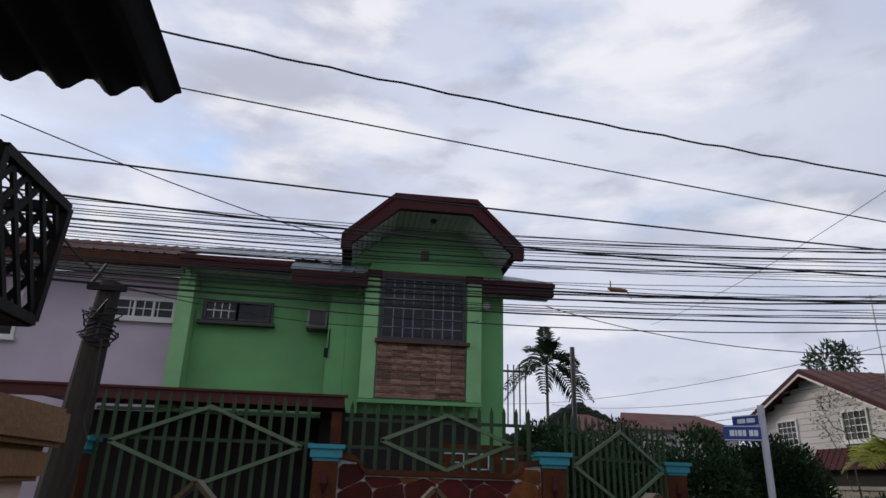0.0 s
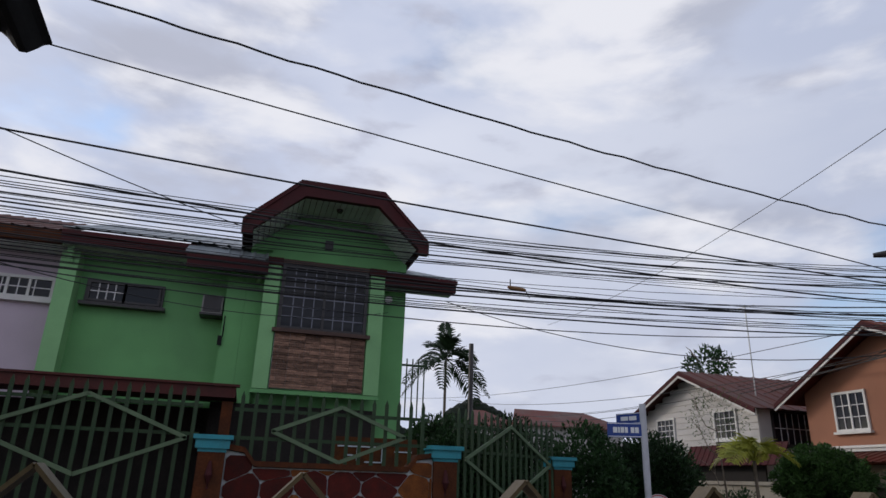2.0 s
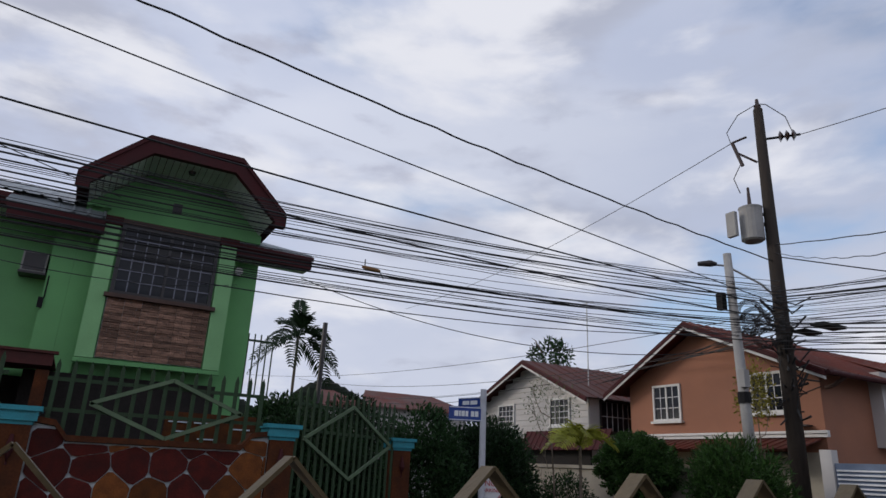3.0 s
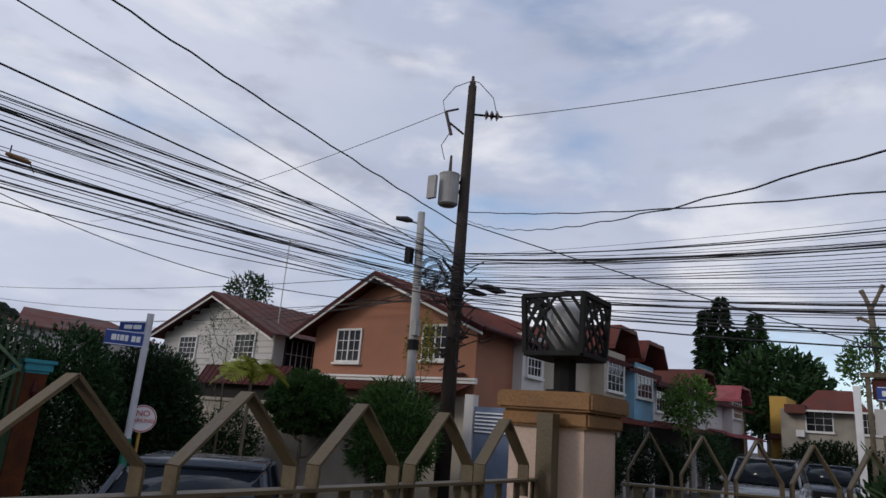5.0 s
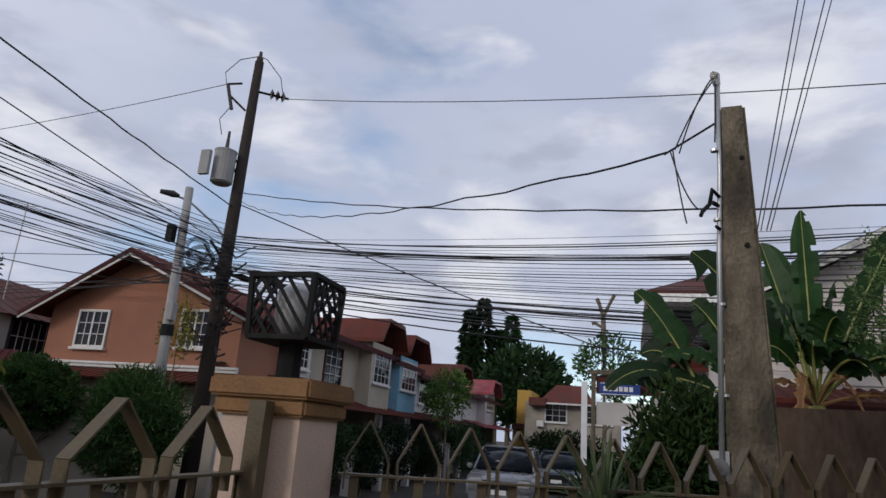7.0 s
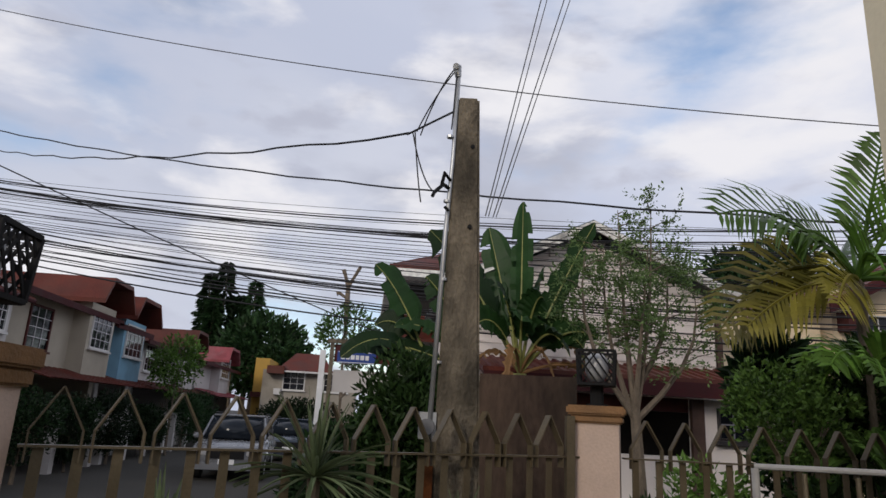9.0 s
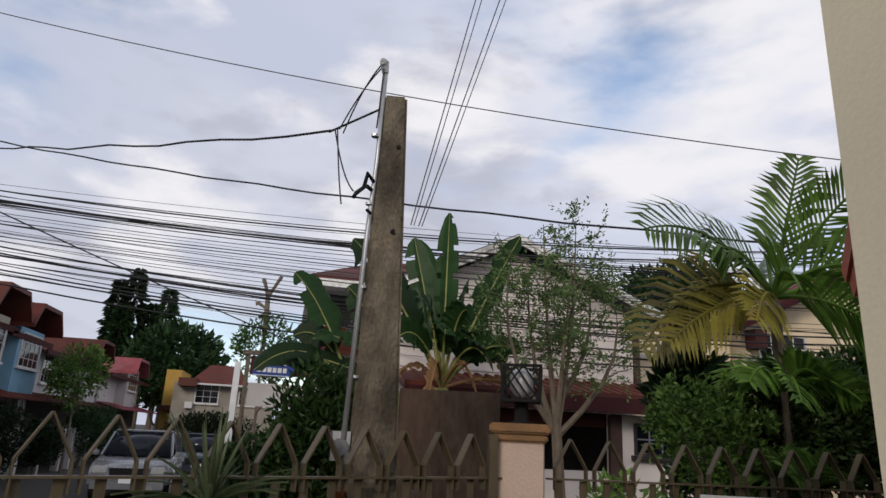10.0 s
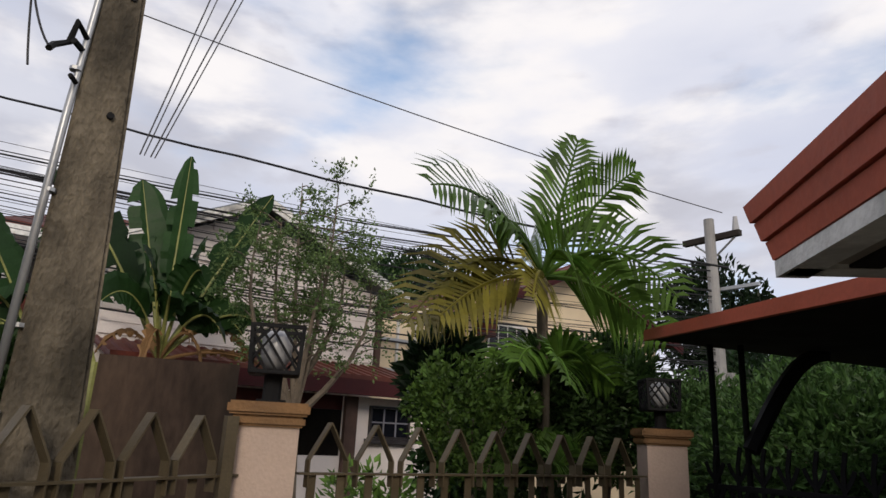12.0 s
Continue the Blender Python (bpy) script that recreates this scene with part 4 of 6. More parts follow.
rs = random.Random(5)
seeds = [(-0.02 + (c + 0.5 * (r % 2)) * 0.40 + rs.uniform(-0.08, 0.08), 0.62 + r * 0.32 + rs.uniform(-0.07, 0.07)) for r in range(5) for c in range(7)]
for i, sd_ in enumerate(seeds):
    zt = 1.79 if 0.25 < sd_[0] < 2.1 else 1.93
    poly = [(-0.08, 0.5), (2.42, 0.5), (2.42, zt), (-0.08, zt)]
    for j, other in enumerate(seeds):
        if j != i and poly:
            poly = clipped(poly, sd_, other)
    if len(poly) < 3:
        continue
    cx, cz = sum(p[0] for p in poly) / len(poly), sum(p[1] for p in poly) / len(poly)
    size = max(math.dist(p, (cx, cz)) for p in poly)
    if size < 0.05:
        continue
    f = 1 - 0.008 / size
    rim = [(cx + (p[0] - cx) * f, cz + (p[1] - cz) * f) for p in poly]
    soft = []
    for p, q2 in zip(rim, rim[1:] + rim[:1]):
        soft += [(p[0] * 0.86 + q2[0] * 0.14, p[1] * 0.86 + q2[1] * 0.14), (p[0] * 0.14 + q2[0] * 0.86, p[1] * 0.14 + q2[1] * 0.86)]
    bm = bmesh.new()
    slab(bm, [(p[0], 8.42, p[1]) for p in soft], (0, -0.022, 0))
    part("stone", bm, STONE_R if rs.random() < 0.45 else STONE_O, wall_o)

porch = thing("carport_roof", "brown metal carport roof behind the green gate", "roof", (-2.4, 11.5, GZ))
part("roof", made(ribbed, (-5.2, 13.3, 3.0), (5.1, 0, 0), (0, -2.6, -0.06), 22), BROWNROOF, porch)
part("fascia", boxes((-5.2, -0.1, 10.62, 10.68, 2.80, 2.96)), BROWNROOF, porch)
part("fascia_cap", boxes((-5.25, -0.05, 10.58, 10.70, 2.963, 3.0)), BROWNROOF, porch)
for x in (-5.1, -0.2):
    part("column", boxes((x - 0.08, x + 0.08, 10.7, 10.86, GZ, 2.75)), BROWNCOL, porch)

# ---- utility poles ----
wp = thing("utility_pole", "tall leaning weathered wooden utility pole with transformer", "pole", (13.4, 8.7, GZ))
PB, PT = Vector((13.36, 8.75, GZ)), Vector((13.78, 8.98, 10.55))
at = lambda z: PB.lerp(PT, (z - GZ) / (10.55 - GZ))
part("shaft", rods([([PB, at(5), PT], [0.19, 0.155, 0.11])], 12), WOODPOLE, wp, smooth=True)
part("top_insulator", rods([([at(10.5), at(10.5) + Vector((0, 0, 0.14)), at(10.5) + Vector((0, 0, 0.2)), at(10.5) + Vector((0, 0, 0.34))], [0.05, 0.09, 0.05, 0.04])], 10), PORCELAIN, wp)
c = at(7.45) + Vector((-0.30, 0.28, 0))
part("transformer", rods([([c + Vector((0, 0, -0.42)), c + Vector((0, 0, -0.38)), c + Vector((0, 0, 0.36)), c + Vector((0, 0, 0.42)), c + Vector((0, 0, 0.46))], [0.20, 0.255, 0.255, 0.27, 0.18])], 20), CONC_LT, wp, "pale grey cylindrical transformer")
part("radiator", boxes((c.x - 0.46, c.x - 0.36, c.y + 0.10, c.y + 0.34, c.z - 0.32, c.z + 0.28)), CONC_LT, wp)
part("bushing", rods([([c + Vector((0, 0, 0.46)), c + Vector((0, 0, 0.95))], [0.05, 0.03])], 8), PORCELAIN, wp)
part("bracket", rods([([c, at(7.45)], 0.05), ([c + Vector((0, 0, 0.25)), at(7.7)], 0.04)], 6), BLACK, wp)
q = at(9.7)
for k in range(3):
    o = q + Vector((0.24 + 0.09 * k, -0.30 - 0.11 * k, 0.02))
    part("insulator", rods([([o, o + Vector((0.02, -0.03, 0)), o + Vector((0.06, -0.08, 0))], [0.06, 0.15, 0.05])], 10), PORCELAIN, wp)
part("cutout", rods([([q + Vector((-0.30, 0.36, -0.65)), q + Vector((-0.42, 0.5, 0.0))], 0.045), ([q + Vector((-0.1, 0.1, -0.6)), q + Vector((-0.36, 0.42, -0.3))], 0.03), ([q + Vector((-0.42, 0.5, 0.0)), q + Vector((-0.2, 0.25, 0.12))], 0.03)], 8), PORCELAIN, wp)
part("dead_end", rods([([q, q + Vector((0.55, -0.66, 0.02))], 0.03)], 6), BLACK, wp)
for pts in ([(0.45, -0.55, 0.05), (0.38, -0.45, 0.55), (0.12, -0.15, 0.95), (0, 0, 1.0)], [(0, 0, 1.0), (-0.3, 0.35, 0.75), (-0.48, 0.58, 0.3), (-0.45, 0.52, 0.0)], [(-0.32, 0.4, -0.6), (-0.5, 0.5, -1.0), (-0.45, 0.4, -1.4)]):
    part("jumper_wire", rods([([q + Vector(p) for p in pts], 0.012)], 5), CABLE_G, wp)
part("lamp_arm", rods([([at(5.6), at(5.9) + Vector((-0.25, 0.25, 0.1)), at(6.4) + Vector((-0.75, 0.72, 0.05)), at(6.4) + Vector((-1.0, 0.95, 0.1))], 0.025)], 6), GALV, wp)
part("lamp_head", rods([([at(6.4) + Vector((-0.9, 0.86, 0.1)), at(6.4) + Vector((-1.0, 0.95, 0.12)), at(6.4) + Vector((-1.2, 1.15, 0.12))], [0.04, 0.08, 0.05])], 10), FRAME_DK, wp)
rs = random.Random(11)
bm = bmesh.new()
for k in range(80):
    z = rs.uniform(3.3, 5.6)
    o = at(z)
    r = rs.uniform(0.2, 0.62)
    an = rs.uniform(0, math.tau)
    e = o + Vector((math.cos(an) * r, math.sin(an) * r, rs.uniform(-0.5, 0.25)))
    mid = (o + e) / 2 + Vector((0, 0, -rs.uniform(0.05, 0.3)))
    rod(bm, [o, mid, e], rs.uniform(0.012, 0.028), 4)
part("cable_tangle", bm, CABLE, wp, "tangle of black cable drops")
for o, r in (((12.75, 9.05, 5.25), 0.27), ((12.85, 9.0, 5.05), 0.31), ((12.7, 9.1, 4.95), 0.25), ((13.0, 8.9, 4.75), 0.3)):
    o = Vector(o)
    for w in range(4):
        rr = r - 0.025 * w
        pts = [o + Vector((0.7 * rr * math.cos(k * math.tau / 14), -0.7 * rr * math.cos(k * math.tau / 14), rr * math.sin(k * math.tau / 14))) for k in range(15)]
        part("cable_loop", made(rod, pts, 0.009, 4, False), CABLE, wp, "coiled spare cable loop")
part("splice_tray", boxes((13.3, 13.9, 8.2, 8.5, 4.78, 4.83), (13.5, 14.3, 7.9, 8.2, 4.9, 4.96)), BLACK, wp)

gp = thing("street_light_pole", "slim pale concrete pole beside the wooden one", "pole", (11.87, 8.74, GZ))
part("shaft", rods([([(11.95, 8.70, GZ), (11.83, 8.79, 6.32)], [0.125, 0.085])], 12), CONC_LT, gp, smooth=True)
part("junction_box", boxes((11.72, 11.88, 8.58, 8.7, 3.5, 3.85)), CONC_LT, gp)
part("band", rods([([(11.89, 8.745, 3.2), (11.887, 8.746, 3.42)], 0.13)], 10), BLACK, gp)
part("camera_box", boxes((11.62, 11.76, 8.85, 9.0, 5.1, 5.45)), BLACK, gp)

op = thing("old_post", "short weathered wooden post with service wires", "post", (-2.63, 7.0, GZ))
part("shaft", rods([([(-2.80, 7.0, GZ), (-2.72, 7.0, 1.2), (-2.64, 7.01, 2.2), (-2.60, 7.0, 3.0), (-2.56, 7.0, 3.62)], [0.18, 0.155, 0.15, 0.125, 0.105])], 12), WOODPOLE, op)
for k in range(9):
    zc, rr = 2.95 + 0.045 * k, 0.13 + 0.02 * ((k * 5) % 4)
    ring = [(-2.59 + rr * math.cos(j * math.tau / 12), 7.0 + rr * math.sin(j * math.tau / 12), zc + 0.03 * math.sin(j * 1.1 + k)) for j in range(13)]
    part("wire_wrap", made(rod, ring, 0.009, 4, False), CABLE, op)
part("hanging_wire", rods([([(-2.50, 6.88, 3.0), (-2.47, 6.86, 2.5), (-2.50, 6.86, 2.2), (-2.42, 6.86, 1.98)], 0.008)], 5), CABLE, op)
part("top_bracket", boxes((-2.74, -2.36, 6.85, 6.90, 3.50, 3.55)), BLACK, op)
part("foot_box", boxes((-2.98, -2.70, 6.55, 6.80, 0.5, 1.42)), TEALPALE, op, "pale blue meter box at the foot")
part("wire_clamp", rods([([(-2.62, 6.86, 3.2), (-2.5, 6.84, 3.4), (-2.55, 6.86, 3.0)], 0.02)], 5), CABLE, op)
part("top_clamp", rods([([(-2.7, 6.88, 3.58), (-2.6, 6.88, 3.78)], 0.02)], 5), CABLE, op)

fp = thing("far_utility_pole", "concrete utility pole with wooden crossarms", "pole", (8.5, -11.56, GZ))
part("shaft", rods([([(8.48, -11.6, GZ), (8.54, -11.56, 5.93)], [0.13, 0.095])], 12), CONC_LT, fp)
part("crossarm", boxes((7.98, 9.16, -11.72, -11.60, 5.52, 5.63)), WOODPOLE, fp)
part("crossarm", boxes((7.7, 8.47, -11.70, -11.62, 4.52, 4.58)), GALV, fp)
part("brace", rods([([(8.1, -11.68, 5.52), (8.5, -11.66, 5.2)], 0.02), ([(8.95, -11.68, 5.52), (8.56, -11.66, 5.2)], 0.02)], 6), GALV, fp)
part("insulator", rods([([(8.06, -11.66, 5.63), (8.06, -11.66, 5.90)], [0.07, 0.04])], 8), LAMPWHITE, fp)
part("meter_can", boxes((8.30, 8.42, -11.72, -11.6, 2.6, 3.0)), CONC_LT, fp)


# ---- wires ----
def cable(name, a, b, sag, r, material=CABLE, n=14, label="black overhead cable strung between poles", twist=0.0):
    a, b = Vector(a), Vector(b)
    pts = []
    for i in range(n + 1):
        s = i / n
        p = a.lerp(b, s) - Vector((0, 0, 4 * sag * s * (1 - s)))
        if twist:
            p += Vector((0, math.sin(i * 2.1), math.cos(i * 1.7))) * twist
        pts.append(p)
    return solid(name, rods([(pts, r)], 5), material, label, "cable", "overhead cables")


rs = random.Random(3)
# bundle along the street, from beyond the lilac house to the wooden pole
for k in range(32):
    u = k / 31
    zl = 5.45 + 0.50 * u + rs.uniform(-0.07, 0.07)
    zr = 4.6 + 1.35 * u + rs.uniform(-0.12, 0.12)
    cable("overhead_cable", (-24, 8.0 + rs.uniform(-0.4, 0.5), zl + 0.7), (13.4, 8.7, zr), rs.uniform(1.0, 1.55), rs.choice((0.004, 0.005, 0.005, 0.006, 0.007, 0.012)), n=20)
cable("overhead_cable", (-9.0, 6.6, 7.53), at(6.52), 0.35, 0.015, n=70, twist=0.010, label="thick twisted black service cable")
cable("overhead_cable", (-9.0, 8.2, 7.55), at(5.5), 0.12, 0.011, n=20)
# bundle over the side street to the far pole
for k in range(42):
    u = k / 41
    z0 = 4.5 + 1.2 * u + rs.uniform(-0.1, 0.1)
    z1 = 2.95 + 2.0 * u + rs.uniform(-0.12, 0.12)
    cable("overhead_cable", (13.2, 8.7, z0), (8.5, -11.56, z1), rs.uniform(0.25, 0.75), rs.choice((0.004, 0.005, 0.006, 0.006, 0.008, 0.013)), n=18)
cable("overhead_cable", q + Vector((0.5, -0.6, 0)), (8.25, -11.56, 6.0), 0.47, 0.010, CABLE_G, 20)
cable("overhead_cable", q + Vector((-0.42, 0.5, 0)), (17.2, 36, 10.9), 0.5, 0.010, CABLE_G, 20)
cable("overhead_cable", (4.25, -0.31, 3.21), (4.0, -0.55, 3.26), 0.0, 0.006, n=6, label="dead-end tie of the service cable")
cable("overhead_cable", at(6.75), (4.25, -0.31, 3.21), 0.40, 0.007, n=44, twist=0.012, label="thick twisted black service cable")
cable("overhead_cable", at(6.93), (4.8, -5.6, 3.2), 0.35, 0.011, n=44, twist=0.009, label="thick twisted black service cable")
cable("overhead_cable", at(6.65), (16.5, -1.8, 3.1), 0.1, 0.014, n=16)


# ---- plants ----
def leaves_mesh(name, pos, way, size, material, aspect=0.42, fold=0.12, seed=0):
    """Many pointed leaves, each a folded rhomb of two halves, at pos along way."""
    rg = np.random.default_rng(seed)
    n = len(pos)
    way = way / np.maximum(np.linalg.norm(way, axis=1, keepdims=True), 1e-6)
    rnd = rg.normal(size=(n, 3))
    side = np.cross(way, rnd)
    side /= np.maximum(np.linalg.norm(side, axis=1, keepdims=True), 1e-6)
    nrm = np.cross(way, side)
    s = (size * rg.uniform(0.65, 1.25, n))[:, None]
    a = pos
    b = pos + way * s * 0.45 + side * s * aspect * 0.5 + nrm * s * fold
    c = pos + way * s
    d = pos + way * s * 0.45 - side * s * aspect * 0.5 + nrm * s * fold
    verts = np.stack([a, b, c, d], 1).reshape(-1, 3)
    i = np.arange(n)[:, None] * 4
    faces = np.concatenate([i + [0, 1, 2], i + [0, 2, 3]], 0)
    me = bpy.data.meshes.new(name)
    me.from_pydata(verts.tolist(), [], faces.tolist())
    me.materials.append(material)
    return me


def child(name, me, parent, label=""):
    o = new(name, me)
    o.parent = parent
    o.location = -parent.location
    return tagged(o, label)


def crown(seed, centre, radii, clumps, per, leaf, spread, material, up=0.3, aspect=0.42, inner=0.25):
    """Leaves in clumps over an uneven ellipsoid, with gaps between the clumps."""
    rg = np.random.default_rng(seed)
    v = rg.normal(size=(clumps, 3))
    v /= np.linalg.norm(v, axis=1, keepdims=True)
    clumps = int(clumps * 1.0)
    r = rg.uniform(inner, 1.0, (clumps, 1)) ** 0.45 * rg.uniform(0.8, 1.12, (clumps, 1))
    cc = v * r
    pos = (cc[:, None, :] + rg.normal(size=(clumps, per, 3)) * spread * rg.uniform(0.6, 1.3, (clumps, 1, 1))).reshape(-1, 3)
    way = pos * 0.8 + rg.normal(size=pos.shape) * 0.7 + np.array([0, 0, up])
    far = np.linalg.norm(pos, axis=1, keepdims=True)
    pos = np.where(far > 1.1, pos / np.maximum(far, 1e-6) * rg.uniform(0.75, 1.1, far.shape), pos)
    pos = pos * np.array(radii) + np.array(centre)
    pos[:, 2] = np.maximum(pos[:, 2], GZ + 0.05)
    return leaves_mesh("crown", pos, way, leaf, material, aspect, seed=seed + 1)


def limbs(seed, base, top, r, spread, n, height0=0.35):
    """A tapered trunk with limbs that fork towards the crown."""
    rg = random.Random(seed)
    base, top = Vector(base), Vector(top)
    bm = bmesh.new()
    trunk = [base.lerp(top, s) + Vector((rg.uniform(-1, 1), rg.uniform(-1, 1), 0)) * r * 0.8 * (s > 0) for s in (0, 0.25, 0.5, 0.75, 1)]
    rod(bm, trunk, [r, r * 0.85, r * 0.65, r * 0.45, r * 0.2], 7)
    L = (top - base).length
    for k in range(n):
        s = height0 + (0.92 - height0) * k / max(n - 1, 1)
        o = base.lerp(top, s)
        an = rg.uniform(0, math.tau)
        e = o + Vector((math.cos(an) * spread, math.sin(an) * spread, L * rg.uniform(0.12, 0.3))) * rg.uniform(0.6, 1.0)
        m = (o + e) / 2 + Vector((0, 0, -0.06 * L))
        rod(bm, [o, m, e], [r * 0.45, r * 0.3, r * 0.1], 5)
        for j in range(2):
            e2 = e + Vector((rg.uniform(-1, 1), rg.uniform(-1, 1), rg.uniform(0.1, 0.9))) * spread * 0.5
            rod(bm, [m.lerp(e, 0.6), (e + e2) / 2, e2], [r * 0.2, r * 0.14, r * 0.06], 4)
    return bm


def bush(label, seed, base, centre, radii, leaf, clumps, per, material, trunk=0.05, spread=0.22, name="bush", aspect=0.42, category="bush"):
    t = thing(name, label, category, (*base, GZ))
    part("trunk", limbs(seed, (*base, GZ), centre, trunk, max(radii[0], radii[1]) * 0.6, 5, 0.3), BARK, t)
    child("crown", crown(seed, centre, radii, int(clumps * 1.5), int(per * 1.6), leaf, spread, material, aspect=aspect), t)
    return t


def frond(bm, base, az, elev, length, droop, wide, n=24, thin=0.030, sweep=0.75, hang=0.16, roll=0.0):
    """A feather palm frond: an arched stalk and narrow leaflets on both sides."""
    base = Vector(base)
    h = Vector((math.sin(az), math.cos(az), 0))
    sd = Vector((math.cos(az), -math.sin(az), 0))
    up = Vector((0, 0, 1))
    spine = []
    for i in range(13):
        s = i / 12
        spine.append(base + h * length * (math.cos(elev) * s) + up * length * (math.sin(elev) * s - droop * s * s))
    rod(bm, spine, [0.018 * (1 - 0.85 * i / 12) + 0.003 for i in range(13)], 5)
    for i in range(n):
        s = 0.2 + 0.8 * (i + 0.5) / n
        k = min(int(s * 12), 11)
        o = spine[k].lerp(spine[k + 1], s * 12 - k)
        d = (spine[k + 1] - spine[k]).normalized()
        prof = wide * (math.sin(math.pi * min(1, 0.18 + 0.82 * s)) ** 0.6 + 0.12)
        for sg in (-1, 1):
            w = random.uniform(0.85, 1.12)
            nr = d.cross(sd).normalized()
            nr = nr if nr.z > 0 else -nr
            fl = sd * (sg * math.cos(roll)) + nr * (sg * math.sin(roll))
            out = (fl + d * sweep + up * random.uniform(-0.1, 0.22)).normalized()
            L = prof * w
            m = o + out * L * 0.55 + up * 0.05 * L
            e = o + out * L - up * hang * L
            wv = d.cross(out).cross(out).normalized() * thin * 0.5
            a0, a1 = bm.verts.new(o + wv * 0.4), bm.verts.new(o - wv * 0.4)
            b0, b1 = bm.verts.new(m + wv), bm.verts.new(m - wv)
            c0 = bm.verts.new(e)
            bm.faces.new((a0, a1, b1, b0))
            bm.faces.new((b0, b1, c0))


def raw(bm, name, material):
    me = bpy.data.meshes.new(name)
    bm.to_mesh(me)
    bm.free()
    me.materials.append(material)
    return me


def palm(label, base, crown_at, r, fronds, material, name="palm_tree", n=24, thin=0.03, lower=None, roll=0.0):
    """fronds: azimuth, elevation, length, droop, leaflet length, in degrees and metres; lower: the material of the oldest."""
    t = thing(name, label, "palm", (*base[:2], GZ))
    b, c = Vector((base[0], base[1], GZ)), Vector(crown_at)
    part("trunk", rods([([b, b.lerp(c, 0.5), c], [r, r * 0.8, r * 0.7])], 10), BARK, t)
    for i, (az, el, L, dr, wd, old) in enumerate(fronds):
        bm = bmesh.new()
        frond(bm, crown_at, radians(az), radians(el), L, dr, wd, n, thin, roll=roll * random.uniform(0.7, 1.1))
        child("frond", raw(bm, "frond", lower if old and lower else material), t, "yellowing old frond" if old and lower else "")
    return t


random.seed(21)
# feather palm by the fence: viewed roughly along azimuth 137
NEAR = [(346, 42, 1.57, 0.49, 0.41, 0),
        (226, 77, 1.08, 0.05, 0.34, 0),
        (214, 60, 1.30, 0.24, 0.37, 0),
        (214, 46, 1.32, 0.78, 0.38, 0),
        (205, 26, 1.00, 0.80, 0.37, 0),
        (24, 36, 1.10, 0.92, 0.41, 1),
        (48, 22, 0.95, 0.75, 0.39, 1),
        (350, 58, 1.05, 0.62, 0.37, 0),
        (290, 52, 0.75, 0.85, 0.34, 0),
        (126, 60, 1.05, 0.45, 0.37, 0),
        (10, 5, 0.75, 0.55, 0.32, 1),
        (320, 10, 0.60, 0.60, 0.30, 1),
        (240, 5, 0.65, 0.55, 0.30, 0)]
palm("slender feather palm with arching green fronds and yellow lower ones", (4.9, -3.5), (4.87, -3.43, 2.74), 0.052, NEAR, LEAF_PALM, n=21, thin=0.031, lower=LEAF_Y, roll=1.3)
SEEDL = [(a, e, L, 0.75, 0.24, 0) for a, e, L in ((20, 45, 0.5), (70, 30, 0.55), (150, 55, 0.5), (215, 40, 0.55), (250, 60, 0.5), (300, 35, 0.6), (340, 52, 0.6))]
palm("young feather palm under the tall one", (4.70, -3.30), (4.70, -3.30, 2.10), 0.03, SEEDL, LEAF_PALM, n=16, thin=0.030, roll=0.7)
FANS = [(a, e, 0.42, 0.45, 0.20, 0) for a, e in ((0, 62), (40, 40), (85, 70), (140, 48), (190, 66), (230, 38), (280, 58), (320, 45))]
palm("low bright palm seedling behind the fence", (4.55, -3.22), (4.55, -3.22, 1.50), 0.03, FANS, LEAF_B, n=12, thin=0.028, roll=0.7)
FAR = [(a, e, 1.75, d, 0.52, 0) for a, e, d in ((20, 50, 0.6), (62, 70, 0.35), (95, 45, 0.75), (140, 35, 0.8), (180, 65, 0.5), (225, 30, 0.85), (258, 58, 0.6), (300, 40, 0.8), (330, 60, 0.5), (0, 80, 0.12), (85, 12, 0.75), (265, 10, 0.8), (200, 0, 0.8), (110, -5, 0.75), (285, -10, 0.7), (70, -15, 0.7))]
palm("tall dark feather palm behind the green house", (7.45, 24.9), (7.45, 24.9, 6.25), 0.075, FAR, LEAF_PALM_D, n=17, thin=0.09, roll=0.4)
YEL = [(a, e + 14, 1.05, 0.75, 0.30, 0) for a, e in ((0, 50), (50, 35), (100, 55), (150, 30), (200, 50), (250, 30), (300, 55), (330, 25), (240, 60), (280, 40))]
palm("small yellow-green palm by the garden wall", (9.1, 10.45), (9.1, 10.45, 2.25), 0.04, YEL, LEAF_YB, n=16, thin=0.05, roll=0.5)


